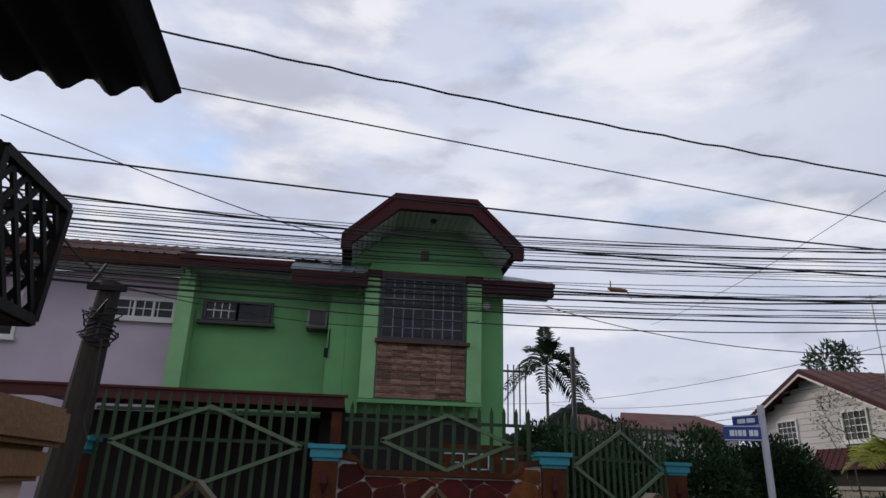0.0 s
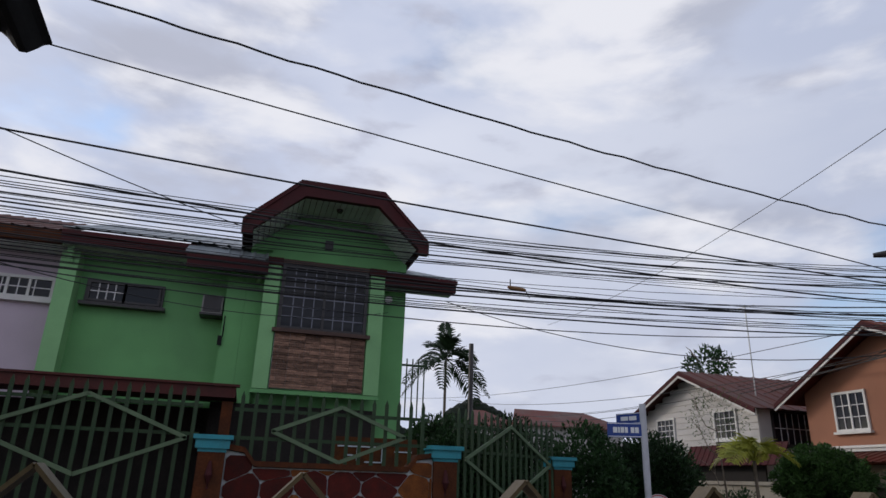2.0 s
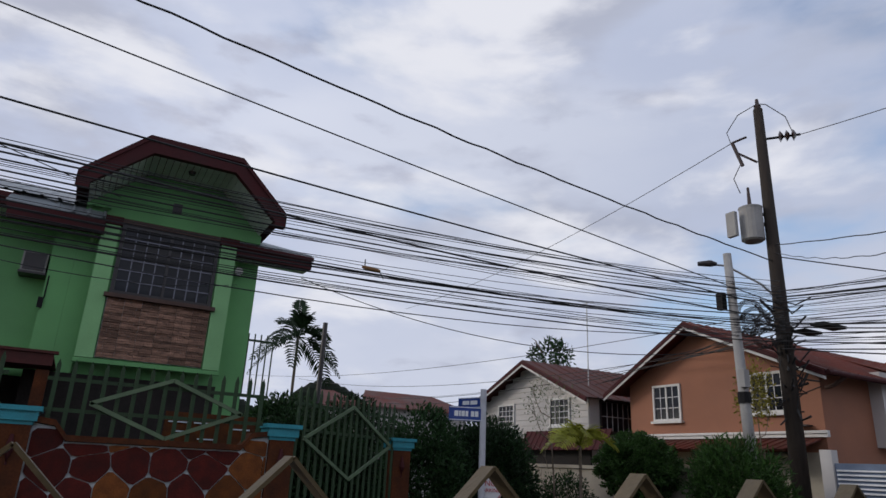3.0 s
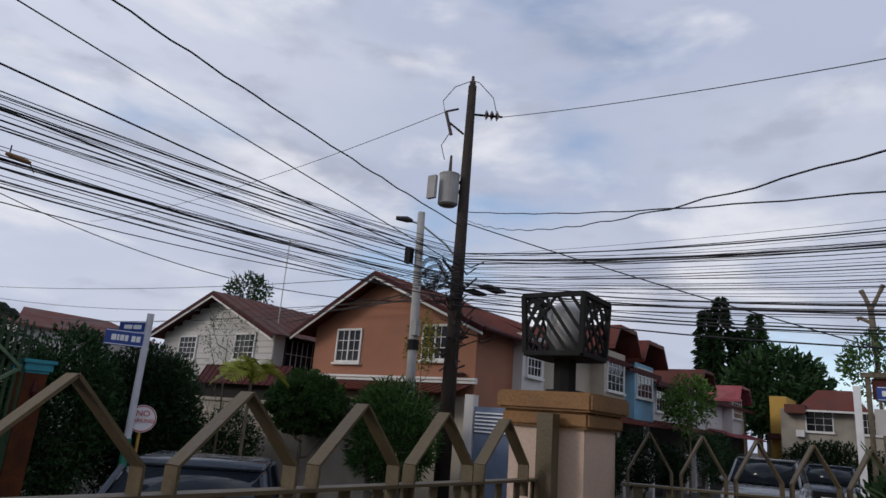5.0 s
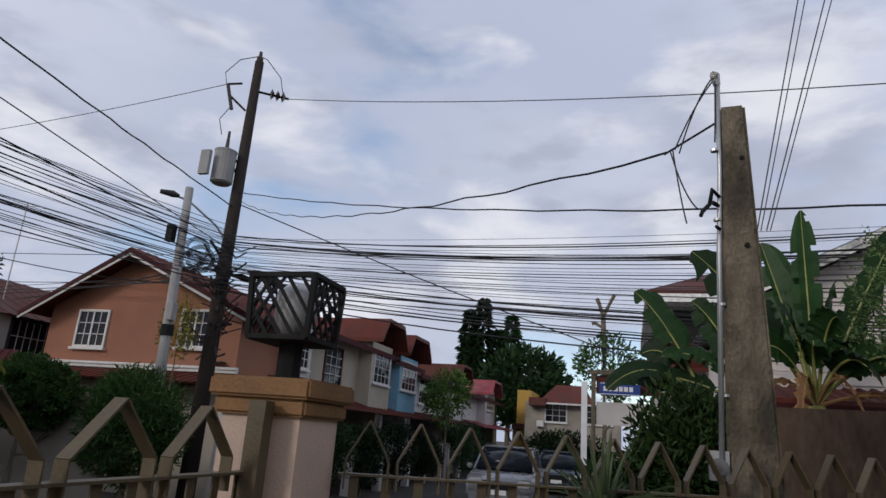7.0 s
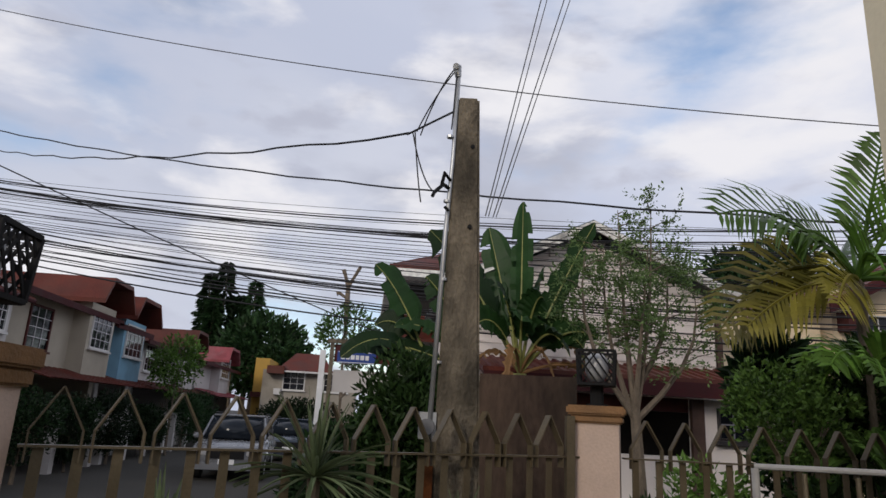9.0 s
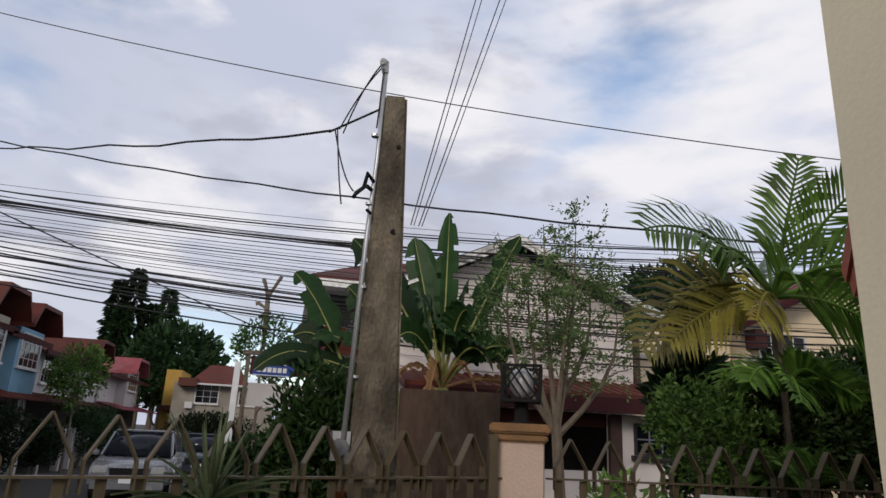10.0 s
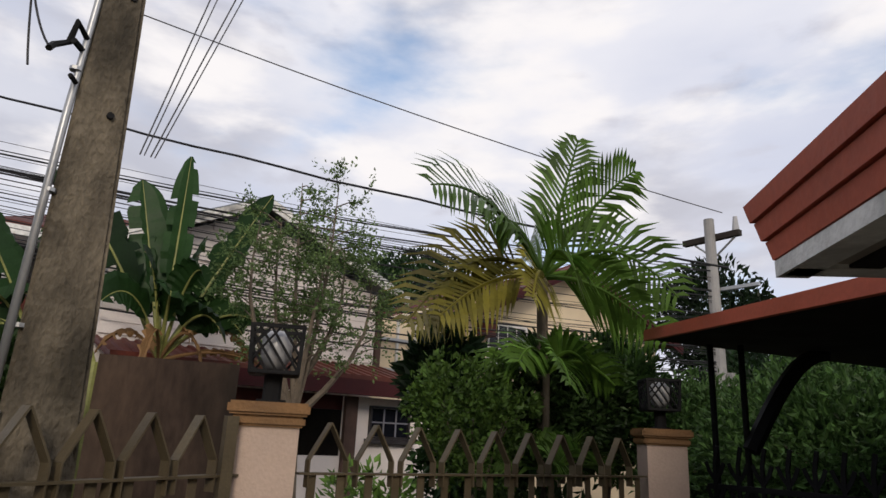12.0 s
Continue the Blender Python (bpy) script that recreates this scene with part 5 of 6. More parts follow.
# ---- banana clump ----
def banana_leaf(bm, base, az, elev, length, bend, wide, ragged=0.08, roll=0.0):
    """A paddle blade on a bare stalk, torn along its side veins. Returns the midrib's points."""
    base = Vector(base)
    h = Vector((math.sin(az), math.cos(az), 0))
    sd = Vector((math.cos(az), -math.sin(az), 0))
    up = Vector((0, 0, 1))
    n = 30
    spine = [base + h * length * math.cos(elev) * (i / n) + up * length * (math.sin(elev) * (i / n) - bend * (i / n) ** 2.4) for i in range(n + 1)]
    mids = [bm.verts.new(p) for p in spine]
    for sg in (-1, 1):
        row = []
        torn = 0.0
        for i in range(n + 1):
            s = i / n
            d = (spine[min(i + 1, n)] - spine[max(i - 1, 0)]).normalized()
            nr = d.cross(sd).normalized()
            nr = nr if nr.z > 0 else -nr
            ac = (sd * math.cos(roll) + nr * math.sin(roll)) * sg
            v = max(0.0, (s - 0.30) / 0.70)
            w = wide * 0.5 * min(1, v * 5.5) ** 0.6 * max(0.02, 1 - v ** 5) ** 0.6 if s > 0.30 else 0
            w *= 1 - random.uniform(0, ragged)
            fold = 0.30 + random.uniform(-0.08, 0.08)
            torn = random.uniform(0.1, 0.5) if random.random() < ragged * 1.3 else torn * 0.5
            row.append((mids[i], bm.verts.new(spine[i] + ac * w * 0.5 + nr * w * fold), bm.verts.new(spine[i] + ac * w * 0.96 + nr * w * (fold * 0.6 - torn * 0.7) - up * w * torn * 0.5)))
        for i, (p, q2) in enumerate(zip(row, row[1:])):
            if i / n >= 0.29:
                bm.faces.new((p[0], p[1], q2[1], q2[0]))
                if random.random() > ragged * 0.7:
                    bm.faces.new((p[1], p[2], q2[2], q2[1]))
    bmesh.ops.delete(bm, geom=[v for v in bm.verts if not v.link_faces], context="VERTS")
    return spine


random.seed(8)
ban = thing("banana_plant", "clump of banana plants with broad green and dry brown leaves", "banana plant", (8.7, -1.9, GZ))
STEMS = ((8.70, -2.0, 2.26), (8.80, -1.45, 2.2), (8.95, -0.95, 2.25))
for x, y, z in STEMS:
    part("stem", rods([([(x, y, GZ), (x, y, z * 0.7), (x, y, z)], [0.13, 0.11, 0.08])], 12), BANSTEM, ban)
# azimuth from +y, elevation, length, bend, width, stem, dry
for az, el, L, be, wd, st, dry in (
        (102, 88, 2.2, 0.0, 0.27, 0, 0), (40, 76, 2.05, 0.05, 0.42, 0, 0), (182, 66, 2.3, 0.06, 0.30, 0, 0), (2, 62, 2.5, 0.20, 0.42, 0, 0), (60, 80, 1.8, 0.1, 0.36, 0, 0), (140, 74, 1.75, 0.15, 0.34, 0, 0), (255, 72, 1.7, 0.45, 0.34, 0, 0), (310, 70, 1.75, 0.4, 0.36, 0, 0),
        (8, 26, 1.5, 0.20, 0.30, 1, 0), (5, 52, 1.6, 0.45, 0.34, 1, 0), (200, 60, 1.5, 0.65, 0.34, 0, 0), (282, 66, 1.5, 0.55, 0.34, 0, 0),
        (235, 60, 1.5, 0.75, 0.34, 0, 0), (330, 62, 1.6, 0.6, 0.36, 0, 0), (160, 66, 1.6, 0.4, 0.34, 0, 0), (40, 66, 1.7, 0.5, 0.34, 0, 0),
        (355, 66, 1.9, 0.25, 0.38, 2, 0), (20, 60, 1.5, 0.5, 0.34, 2, 0), (340, 40, 1.5, 0.6, 0.34, 2, 0), (8, 22, 0.9, 0.15, 0.26, 2, 0), (205, 52, 1.5, 0.5, 0.3, 0, 0), (15, 70, 1.9, 0.3, 0.36, 1, 0),
        (300, 62, 1.2, 1.15, 0.20, 0, 1), (240, 58, 1.3, 1.2, 0.20, 0, 1), (192, 52, 1.45, 0.75, 0.16, 0, 1), (188, 22, 1.1, 0.36, 0.16, 0, 1),
        (15, 55, 1.0, 0.8, 0.20, 0, 1)):
    bm = bmesh.new()
    roll = 0.1 if el > 80 else random.uniform(0.5, 1.15)
    if 55 < el <= 80 and not dry and abs((az + 90) % 180 - 90) < 32:
        roll = random.uniform(1.15, 1.35)
    rib = banana_leaf(bm, STEMS[st], radians(az), radians(el), L, be, wd * (1.0 if dry else 1.2), 0.6 if dry else 0.14, roll)
    blade = child("leaf", raw(bm, "leaf", LEAF_DRY if dry else LEAF_BAN), ban, "withered brown leaf" if dry else "")
    bm = bmesh.new()
    rod(bm, rib, [0.023 * (1 - 0.85 * i / 30) for i in range(31)], 6)
    child("midrib", raw(bm, "midrib", LEAF_DRY if dry else BANSTEM), ban)

# ---- feathery tree beyond the fence ----
mor = thing("moringa_tree", "slim tree with airy feathery leaves and pale forked trunk", "tree", (7.5, -2.95, GZ))
rg = random.Random(31)
bm = bmesh.new()
rod(bm, [(7.5, -2.98, GZ), (7.5, -2.99, 0.9), (7.5, -2.94, 1.75), (7.5, -2.93, 1.98)], [0.075, 0.065, 0.055, 0.05], 8)
tips = []
for dy, dx, zt in ((0.22, 0.1, 3.6), (-0.12, -0.1, 4.0), (-0.34, 0.15, 3.5), (0.05, 0.2, 4.1), (0.45, -0.1, 3.45), (-0.52, 0.0, 3.2), (0.0, -0.3, 3.5)):
    a, e = Vector((7.5, -2.93, 1.9 + rg.uniform(-0.15, 0.15))), Vector((7.5 + dx * 1.3, -2.95 + dy * 1.3, zt))
    pts = [a.lerp(e, s) + Vector((0, dy * 0.5 * math.sin(math.pi * s), 0)) for s in (0, 0.2, 0.4, 0.6, 0.8, 1)]
    rod(bm, pts, [0.036, 0.03, 0.022, 0.015, 0.01, 0.004], 6)
    for k in range(11):
        s = 0.28 + 0.70 * k / 10
        i = min(int(s * 5), 4)
        o = pts[i].lerp(pts[i + 1], s * 5 - i)
        an = rg.uniform(0, math.tau)
        L = rg.uniform(0.3, 0.55) * (1.15 - 0.6 * s)
        t2 = o + Vector((math.cos(an) * L, math.sin(an) * L, rg.uniform(0.05, 0.45) * L))
        rod(bm, [o, (o + t2) / 2 + Vector((0, 0, 0.03)), t2], [0.008, 0.006, 0.003], 4)
        tips += [(o.lerp(t2, f), (t2 - o).normalized()) for f in (0.35, 0.6, 0.8, 1.0)]
part("trunk", bm, BARK, mor)
rg = np.random.default_rng(33)
seg = []
for o, d in tips:
    dense = 2 if o.z > 2.6 else 1
    for k in range(dense):
        w = np.array(d) * 0.6 + rg.normal(size=3) * 0.6 + np.array([0, 0, 0.1])
        w /= np.linalg.norm(w)
        L = rg.uniform(0.14, 0.30)
        for j in range(20):
            s = (j + 1) / 20
            seg.append((np.array(o) + w * L * s + rg.normal(size=3) * 0.018, w + rg.normal(size=3) * 0.9))
child("crown", leaves_mesh("crown", np.array([p for p, _ in seg]), np.array([w for _, w in seg]), 0.042, LEAF_L, 0.5, seed=34), mor)

# ---- bushes and hedges ----
LEAF_M = leaf_mat("shrub_leaf", (0.050, 0.102, 0.027), 0.5, 0.5)
LEAF_H = leaf_mat("hedge_leaf", (0.034, 0.074, 0.018), 0.45, 0.5)
bush("dense dark green citrus bush beside the street", 41, (7.95, -0.6), (7.95, -0.62, 1.45), (0.60, 0.55, 0.88), 0.11, 110, 40, LEAF_M, spread=0.13)
bush("low dark outer boughs of the citrus bush", 91, (7.9, 0.0), (7.9, 0.0, 0.88), (0.5, 0.52, 0.66), 0.11, 70, 36, LEAF, spread=0.14)
bush("bright green small-leaved shrub behind the fence under the palm", 42, (4.9, -2.88), (4.9, -2.88, 1.80), (0.37, 0.38, 0.42), 0.042, 30, 78, LEAF_B, trunk=0.03, spread=0.13, aspect=0.6)
bush("dark broad-leaved shrub behind the fence", 43, (5.0, -4.25), (5.0, -4.2, 1.95), (0.45, 0.42, 0.48), 0.075, 62, 40, LEAF_M, spread=0.17)
bush("dark tall broad-leaved shrub behind the palm", 44, (6.0, -3.55), (6.0, -3.50, 2.12), (0.30, 0.32, 0.38), 0.15, 36, 12, LEAF, spread=0.2)
bush("dark shrub under the tall broad-leaved one", 92, (6.0, -3.9), (6.0, -3.8, 1.5), (0.40, 0.45, 0.5), 0.10, 50, 24, LEAF, spread=0.2)
bush("low leafy shrub along the fence foot", 45, (5.5, -2.6), (5.5, -2.6, 1.22), (0.25, 0.30, 0.30), 0.085, 26, 14, LEAF_B, trunk=0.02, spread=0.22)
bush("low dark leafy plants along the fence foot", 93, (5.2, -2.2), (5.2, -2.15, 0.95), (0.28, 0.45, 0.30), 0.085, 30, 14, LEAF_M, trunk=0.02, spread=0.25)
bush("low dark leafy plants under the palm", 94, (4.7, -3.1), (4.65, -3.1, 1.15), (0.3, 0.45, 0.35), 0.08, 40, 18, LEAF_M, trunk=0.02, spread=0.22)
bush("dense dark shrub hiding the palm trunk", 75, (5.0, -3.7), (5.0, -3.72, 1.95), (0.42, 0.46, 0.44), 0.06, 72, 46, LEAF_M, spread=0.18, aspect=0.5)
bush("round clipped hedge tree over the garden wall", 46, (10.9, 10.75), (10.9, 10.75, 1.92), (0.72, 0.98, 0.68), 0.065, 420, 40, LEAF_H, trunk=0.07, spread=0.055, aspect=0.55)
bush("loose feathery green shrub by the poles", 47, (11.6, 8.9), (11.6, 8.85, 1.45), (0.85, 0.95, 1.05), 0.16, 150, 30, LEAF_H, spread=0.13, aspect=0.16)
bush("dark overgrown shrub beside the side gate", 48, (6.0, 11.4), (6.0, 11.2, 1.35), (0.85, 0.9, 1.35), 0.099, 162, 41, LEAF, spread=0.16)
bush("dark overgrown shrub behind the street sign", 49, (7.6, 11.6), (7.6, 11.5, 1.35), (0.95, 0.95, 1.3), 0.099, 162, 41, LEAF, spread=0.16)
bush("dark shrub by the white house wall", 50, (8.6, 12.6), (8.6, 12.6, 1.4), (0.8, 0.9, 1.3), 0.092, 137, 41, LEAF, spread=0.17)
bush("dark shrub behind the side gate", 68, (4.3, 11.9), (4.3, 11.9, 1.25), (0.9, 0.6, 1.3), 0.092, 170, 44, LEAF, spread=0.17)
# extra shrub, added to darken the gaps between the side gate's pickets
bush("added dark shrub filling the side yard", 97, (3.7, 12.2), (3.7, 12.2, 1.2), (0.6, 0.5, 1.3), 0.092, 120, 44, LEAF, spread=0.17)
bush("dark shrub deeper in the side yard", 69, (5.6, 13.6), (5.6, 13.6, 1.5), (1.2, 0.9, 1.5), 0.1, 190, 44, LEAF, spread=0.17)
bush("dark shrubs behind the green house", 70, (6.3, 21.0), (6.3, 21.0, 2.3), (1.4, 1.2, 1.3), 0.2, 150, 22, LEAF, spread=0.18)
bush("dark shrub under the carport roof edge", 74, (3.4, -8.2), (3.4, -8.2, 1.3), (1.2, 0.9, 1.3), 0.119, 168, 45, LEAF, spread=0.18)
bush("potted shrubs in front of the garden wall", 51, (10.4, 12.6), (10.4, 12.6, 0.9), (0.6, 0.9, 0.8), 0.079, 75, 38, LEAF, trunk=0.03, spread=0.2)
bush("shrub growing before the cream row house", 52, (16.6, 7.2), (16.6, 7.2, 1.1), (0.9, 0.7, 0.8), 0.12, 70, 20, LEAF, spread=0.2)
for k, (x, z, r) in enumerate(((19.6, 1.0, 0.8), (22.4, 1.1, 0.9), (25.6, 0.9, 0.7), (30.5, 1.2, 1.0), (33.5, 1.2, 1.1))):
    bush("dark shrub before the row house carports", 80 + k, (x, 7.4), (x, 7.4, z), (r, 0.7, r), 0.12, 70, 24, LEAF, spread=0.18)
bush("slender sapling with feathery leaves before the row houses", 53, (27.0, 7.0), (27.0, 7.0, 3.1), (0.8, 0.9, 1.1), 0.2, 45, 16, LEAF_B, trunk=0.06, spread=0.22, name="sapling", category="tree")
bush("thin sapling with sparse feathery leaves", 54, (9.4, 11.6), (9.3, 11.62, 3.1), (0.5, 0.75, 0.65), 0.07, 24, 9, LEAF_L, trunk=0.03, spread=0.25, name="sapling", category="tree", aspect=0.25)
bush("broad tree rising behind the white house", 55, (21.2, 26.8), (21.2, 26.7, 7.3), (1.0, 1.2, 0.9), 0.22, 36, 12, LEAF, trunk=0.15, spread=0.2, name="tree", category="tree")
bush("dark leafy tree behind the white gabled house", 56, (23.5, -14.8), (23.5, -14.8, 7.0), (2.2, 2.6, 1.6), 0.35, 90, 20, LEAF, trunk=0.2, spread=0.2, name="tree", category="tree")
bush("dark leafy tree behind the far pole", 57, (13.2, -19.3), (13.2, -19.3, 5.4), (1.7, 1.6, 1.9), 0.28, 90, 20, LEAF, trunk=0.2, spread=0.2, name="tree", category="tree")
bush("leafy shrubs beyond the black gate", 58, (5.2, -8.5), (5.2, -8.3, 1.5), (1.5, 1.2, 1.2), 0.11, 190, 46, LEAF_M, spread=0.16)
bush("dense dark trees beyond the carport", 95, (5.0, -13.0), (5.0, -13.0, 2.2), (3.2, 1.5, 2.3), 0.22, 220, 44, LEAF, trunk=0.15, spread=0.14, name="tree", category="tree")
bush("dense dark trees beyond the far pole", 96, (9.5, -16.5), (9.5, -16.5, 2.0), (3.0, 2.0, 2.2), 0.24, 200, 40, LEAF, trunk=0.15, spread=0.14, name="tree", category="tree")
bush("dark shrub beside the far pole foot", 59, (7.6, -9.4), (7.6, -9.4, 1.6), (1.0, 1.0, 1.1), 0.11, 150, 44, LEAF_M, spread=0.16)


bush("ragged yellow-green vine climbing beside the poles", 98, (12.75, 9.1), (12.75, 9.15, 3.45), (0.35, 0.42, 0.75), 0.085, 26, 16, LEAF_Y, trunk=0.03, spread=0.2, name="vine", category="vine")


bush("dark low shrubs before the white house down the street", 99, (37.5, 3.4), (37.5, 3.2, 1.0), (1.0, 2.4, 1.25), 0.2, 110, 30, LEAF, spread=0.17)


def row_gate(x0, x1, y, h, material, label):
    """A low street gate: two posts and upright slats between rails."""
    t = thing("street_gate", label, "gate", (x0, y, GZ), "gates of the row houses")
    for x in (x0, x1):
        part("post", boxes((x - 0.12, x + 0.12, y - 0.12, y + 0.12, GZ, h + 0.15)), WHITE, t)
    for z in (0.25, h - 0.1):
        part("rail", boxes((x0 + 0.12, x1 - 0.12, y - 0.02, y + 0.02, z, z + 0.05)), material, t)
    n = int((x1 - x0) / 0.16)
    for k in range(1, n):
        x = x0 + (x1 - x0) * k / n
        part("slat", boxes((x - 0.025, x + 0.025, y - 0.045, y - 0.022, 0.05, h)), material, t)


for x0, x1, m in ((19.0, 21.4, BLACK), (22.2, 24.2, WHITE), (26.2, 28.4, BLACK), (29.6, 31.6, WHITE)):
    row_gate(x0, x1, 7.6, 1.2, m, "white slatted street gate before a row house" if m is WHITE else "black slatted street gate between white posts")


def columnar(label, seed, base, z0, z1, r):
    t = thing("cypress_tree", label, "tree", (*base, GZ), "columnar trees")
    part("trunk", rods([([(*base, GZ), (*base, z1 - 0.3)], [0.25, 0.04])], 7), BARK, t)
    rg = np.random.default_rng(seed)
    n = 1900
    u = rg.uniform(0, 1, n)
    an = rg.uniform(0, math.tau, n)
    rad = r * (1 - u ** 2.2) ** 0.6 * rg.uniform(0.35, 1.0, n) * (0.82 + 0.25 * np.sin(u * 31 + an * 2)) + 0.03
    pos = np.stack([base[0] + rad * np.cos(an), base[1] + rad * np.sin(an), z0 + (z1 - z0) * u], 1)
    way = np.stack([np.cos(an), np.sin(an), -0.5 + rg.uniform(-0.4, 0.4, n)], 1)
    child("crown", leaves_mesh("crown", pos, way, 0.55, LEAF, 0.35, seed=seed), t)


for k, (x, y, zt, r) in enumerate(((53.3, 12.7, 11.9, 0.85), (53.6, 11.6, 12.9, 0.85), (54.2, 10.4, 10.4, 0.8), (54, 9.3, 11.6, 0.9), (52.8, 12.1, 10.0, 0.9))):
    columnar("dark narrow columnar tree at the street's end", 60 + k, (x, y), 4.0, zt, r)
bush("broad dark tree beside the columnar trees", 66, (50.5, 8.3), (50.5, 7.6, 5.4), (2.2, 3.2, 2.8), 0.6, 130, 20, LEAF, trunk=0.25, spread=0.16, name="tree", category="tree")
bare = bush("pollarded tree with bare forked top and leafy shoots", 67, (34.5, 1.2), (34.5, 1.0, 5.4), (1.3, 1.45, 1.6), 0.26, 44, 18, LEAF_M, trunk=0.15, spread=0.22, name="tree", category="tree")
part("bare_top", rods([([(34.5, 1.2, 4.5), (34.5, 1.15, 6.5), (34.5, 1.2, 8.1)], [0.17, 0.14, 0.12]), ([(34.5, 1.2, 8.0), (34.5, 1.35, 8.5), (34.5, 1.5, 8.9)], [0.11, 0.09, 0.11]), ([(34.5, 1.2, 8.0), (34.5, 0.9, 8.6), (34.5, 0.65, 9.1)], [0.10, 0.08, 0.10]), ([(34.5, 1.2, 7.4), (34.5, 1.6, 7.65), (34.5, 1.75, 7.6)], [0.07, 0.09, 0.12])], 7), BARK, bare)


def spiky(label, seed, x, y, z, n, length):
    t = thing("spiky_plant", label, "plant", (x, y, GZ))
    rg = random.Random(seed)
    part("stem", rods([([(x, y, GZ), (x, y, z)], 0.025)], 7), BARK, t)
    for k in range(n):
        az, el = rg.uniform(0, math.tau), rg.uniform(-0.25, 1.45)
        L = length * rg.uniform(0.75, 1.1)
        h = Vector((math.sin(az), math.cos(az), 0))
        sd = Vector((h.y, -h.x, 0))
        bm = bmesh.new()
        row = []
        for i in range(6):
            s = i / 5
            p = Vector((x, y, z)) + h * L * math.cos(el) * s + Vector((0, 0, L * (math.sin(el) * s - 0.35 * s * s * math.cos(el))))
            w = 0.0095 * (1 - s ** 2) + 0.001
            row.append((bm.verts.new(p - sd * w), bm.verts.new(p + Vector((0, 0, -0.006))), bm.verts.new(p + sd * w)))
        for a, b in zip(row, row[1:]):
            bm.faces.new((a[0], a[1], b[1], b[0]))
            bm.faces.new((a[1], a[2], b[2], b[1]))
        child("blade", raw(bm, "blade", LEAF_SPK), t)


LEAF_SPK = leaf_mat("sword_leaf", (0.13, 0.17, 0.085), 0.4, 0.4)
spiky("spiky sword-leaved plant inside the fence", 71, 3.50, -0.03, 1.46, 74, 0.36)
spiky("low spiky sword-leaved plant inside the fence", 72, 2.98, 0.36, 1.24, 40, 0.30)
spiky("low spiky plant at the foot of the concrete post", 73, 3.78, -0.63, 1.22, 36, 0.24)

# far hill and roofs
bm = bmesh.new()
rg = random.Random(4)
for k in range(46):
    x = 20 + k * 2.2
    z = 13 + 9.5 * math.exp(-((x - 60) / 11) ** 2) + 4 * math.exp(-((x - 30) / 9) ** 2) + rg.uniform(-0.7, 0.7)
    rod(bm, [(x, 171, -2), (x, 171, z * 0.7), (x, 171, z - 1.5), (x, 171, z)], [2.4, 3.0, 2.4, 0.6], 9)
solid("far_hill", bm, HILL, "distant dark wooded hill", "hill", kind="structure")
for k, (x0, x1, z, y) in enumerate(((12.2, 15.0, 5.5, 36), (14.0, 20.4, 5.45, 33.5), (24, 34, 5.2, 60))):
    t = thing("far_house", "far house with a low red roof above the shrubs", "house", ((x0 + x1) / 2, y, GZ), "far red-roofed houses")
    part("wall", boxes((x0, x1, y, y + 5, GZ, z - 0.8)), WHITE, t)
    bm = bmesh.new()
    slab(bm, [(x0 - 0.4, y - 0.5, z - 0.85), (x1 + 0.4, y - 0.5, z - 0.85), (x1 - 1.0, y + 2.5, z + 0.25), (x0 + 1.0, y + 2.5, z + 0.25)], (0, 0.05, 0.06))
    part("roof", bm, REDROOF, t)


# ---- own eaves ----
def eave(parent, a, b, z, h, out, flare_a, flare_b, back):
    """A red fascia of lapped boards over a peeling white trim set back, from a to b; its ends flare towards the top."""
    a, b = Vector((*a, 0)), Vector((*b, 0))
    fa, fb = Vector((*flare_a, 0)), Vector((*flare_b, 0))
    o = Vector((*out, 0)).normalized()
    for k in range(3):
        z0, z1, s = z + 0.035 + h * k / 3, z + 0.035 + h * (k + 1) / 3 - 0.003, 0.014 * k
        bm = bmesh.new()
        u0, u1 = k / 3, (k + 1) / 3
        slab(bm, [a + fa * u0 + o * s + Vector((0, 0, z0)), b + fb * u0 + o * s + Vector((0, 0, z0)), b + fb * u1 + o * (s + 0.006) + Vector((0, 0, z1)), a + fa * u1 + o * (s + 0.006) + Vector((0, 0, z1))], -o * 0.04)
        part("fascia_board", bm, REDFASCIA, parent)
    a, b = a - o * back, b - o * back
    bm = bmesh.new()
    slab(bm, [a + Vector((0, 0, z)), b + Vector((0, 0, z)), b + Vector((0, 0, z + 0.033)), a + Vector((0, 0, z + 0.033))], -o * 0.06)
    part("trim", bm, PEELWHITE, parent)


roof_own = thing("red_eave", "low red boarded eave with peeling white trim", "roof", (2.3, -2.2, 2.0))
eave(roof_own, (2.452, -1.662), (1.975, -1.235), 2.044, 0.128, (0.68, 0.733), (0.03, -0.026), (0, 0), 0.003)
eave(roof_own, (2.447, -1.672), (1.11, -3.13), 2.044, 0.128, (0.74, -0.673), (0.03, -0.026), (0.03, -0.026), 0.02)
bm = bmesh.new()
slab(bm, [(2.43, -1.69, 2.054), (1.94, -1.24, 2.054), (0.35, -1.5, 2.054), (0.35, -4.2, 2.054), (1.16, -3.12, 2.054)], (0, 0, 0.03))
part("soffit", bm, SOFFIT_BR, roof_own)
bm = bmesh.new()
slab(bm, [(2.34, -1.70, 2.046), (1.93, -1.32, 2.046), (1.89, -1.36, 2.046), (2.30, -1.74, 2.046)], (0, 0, 0.007))
part("soffit_batten", bm, SHADEDARK, roof_own)
bm = bmesh.new()
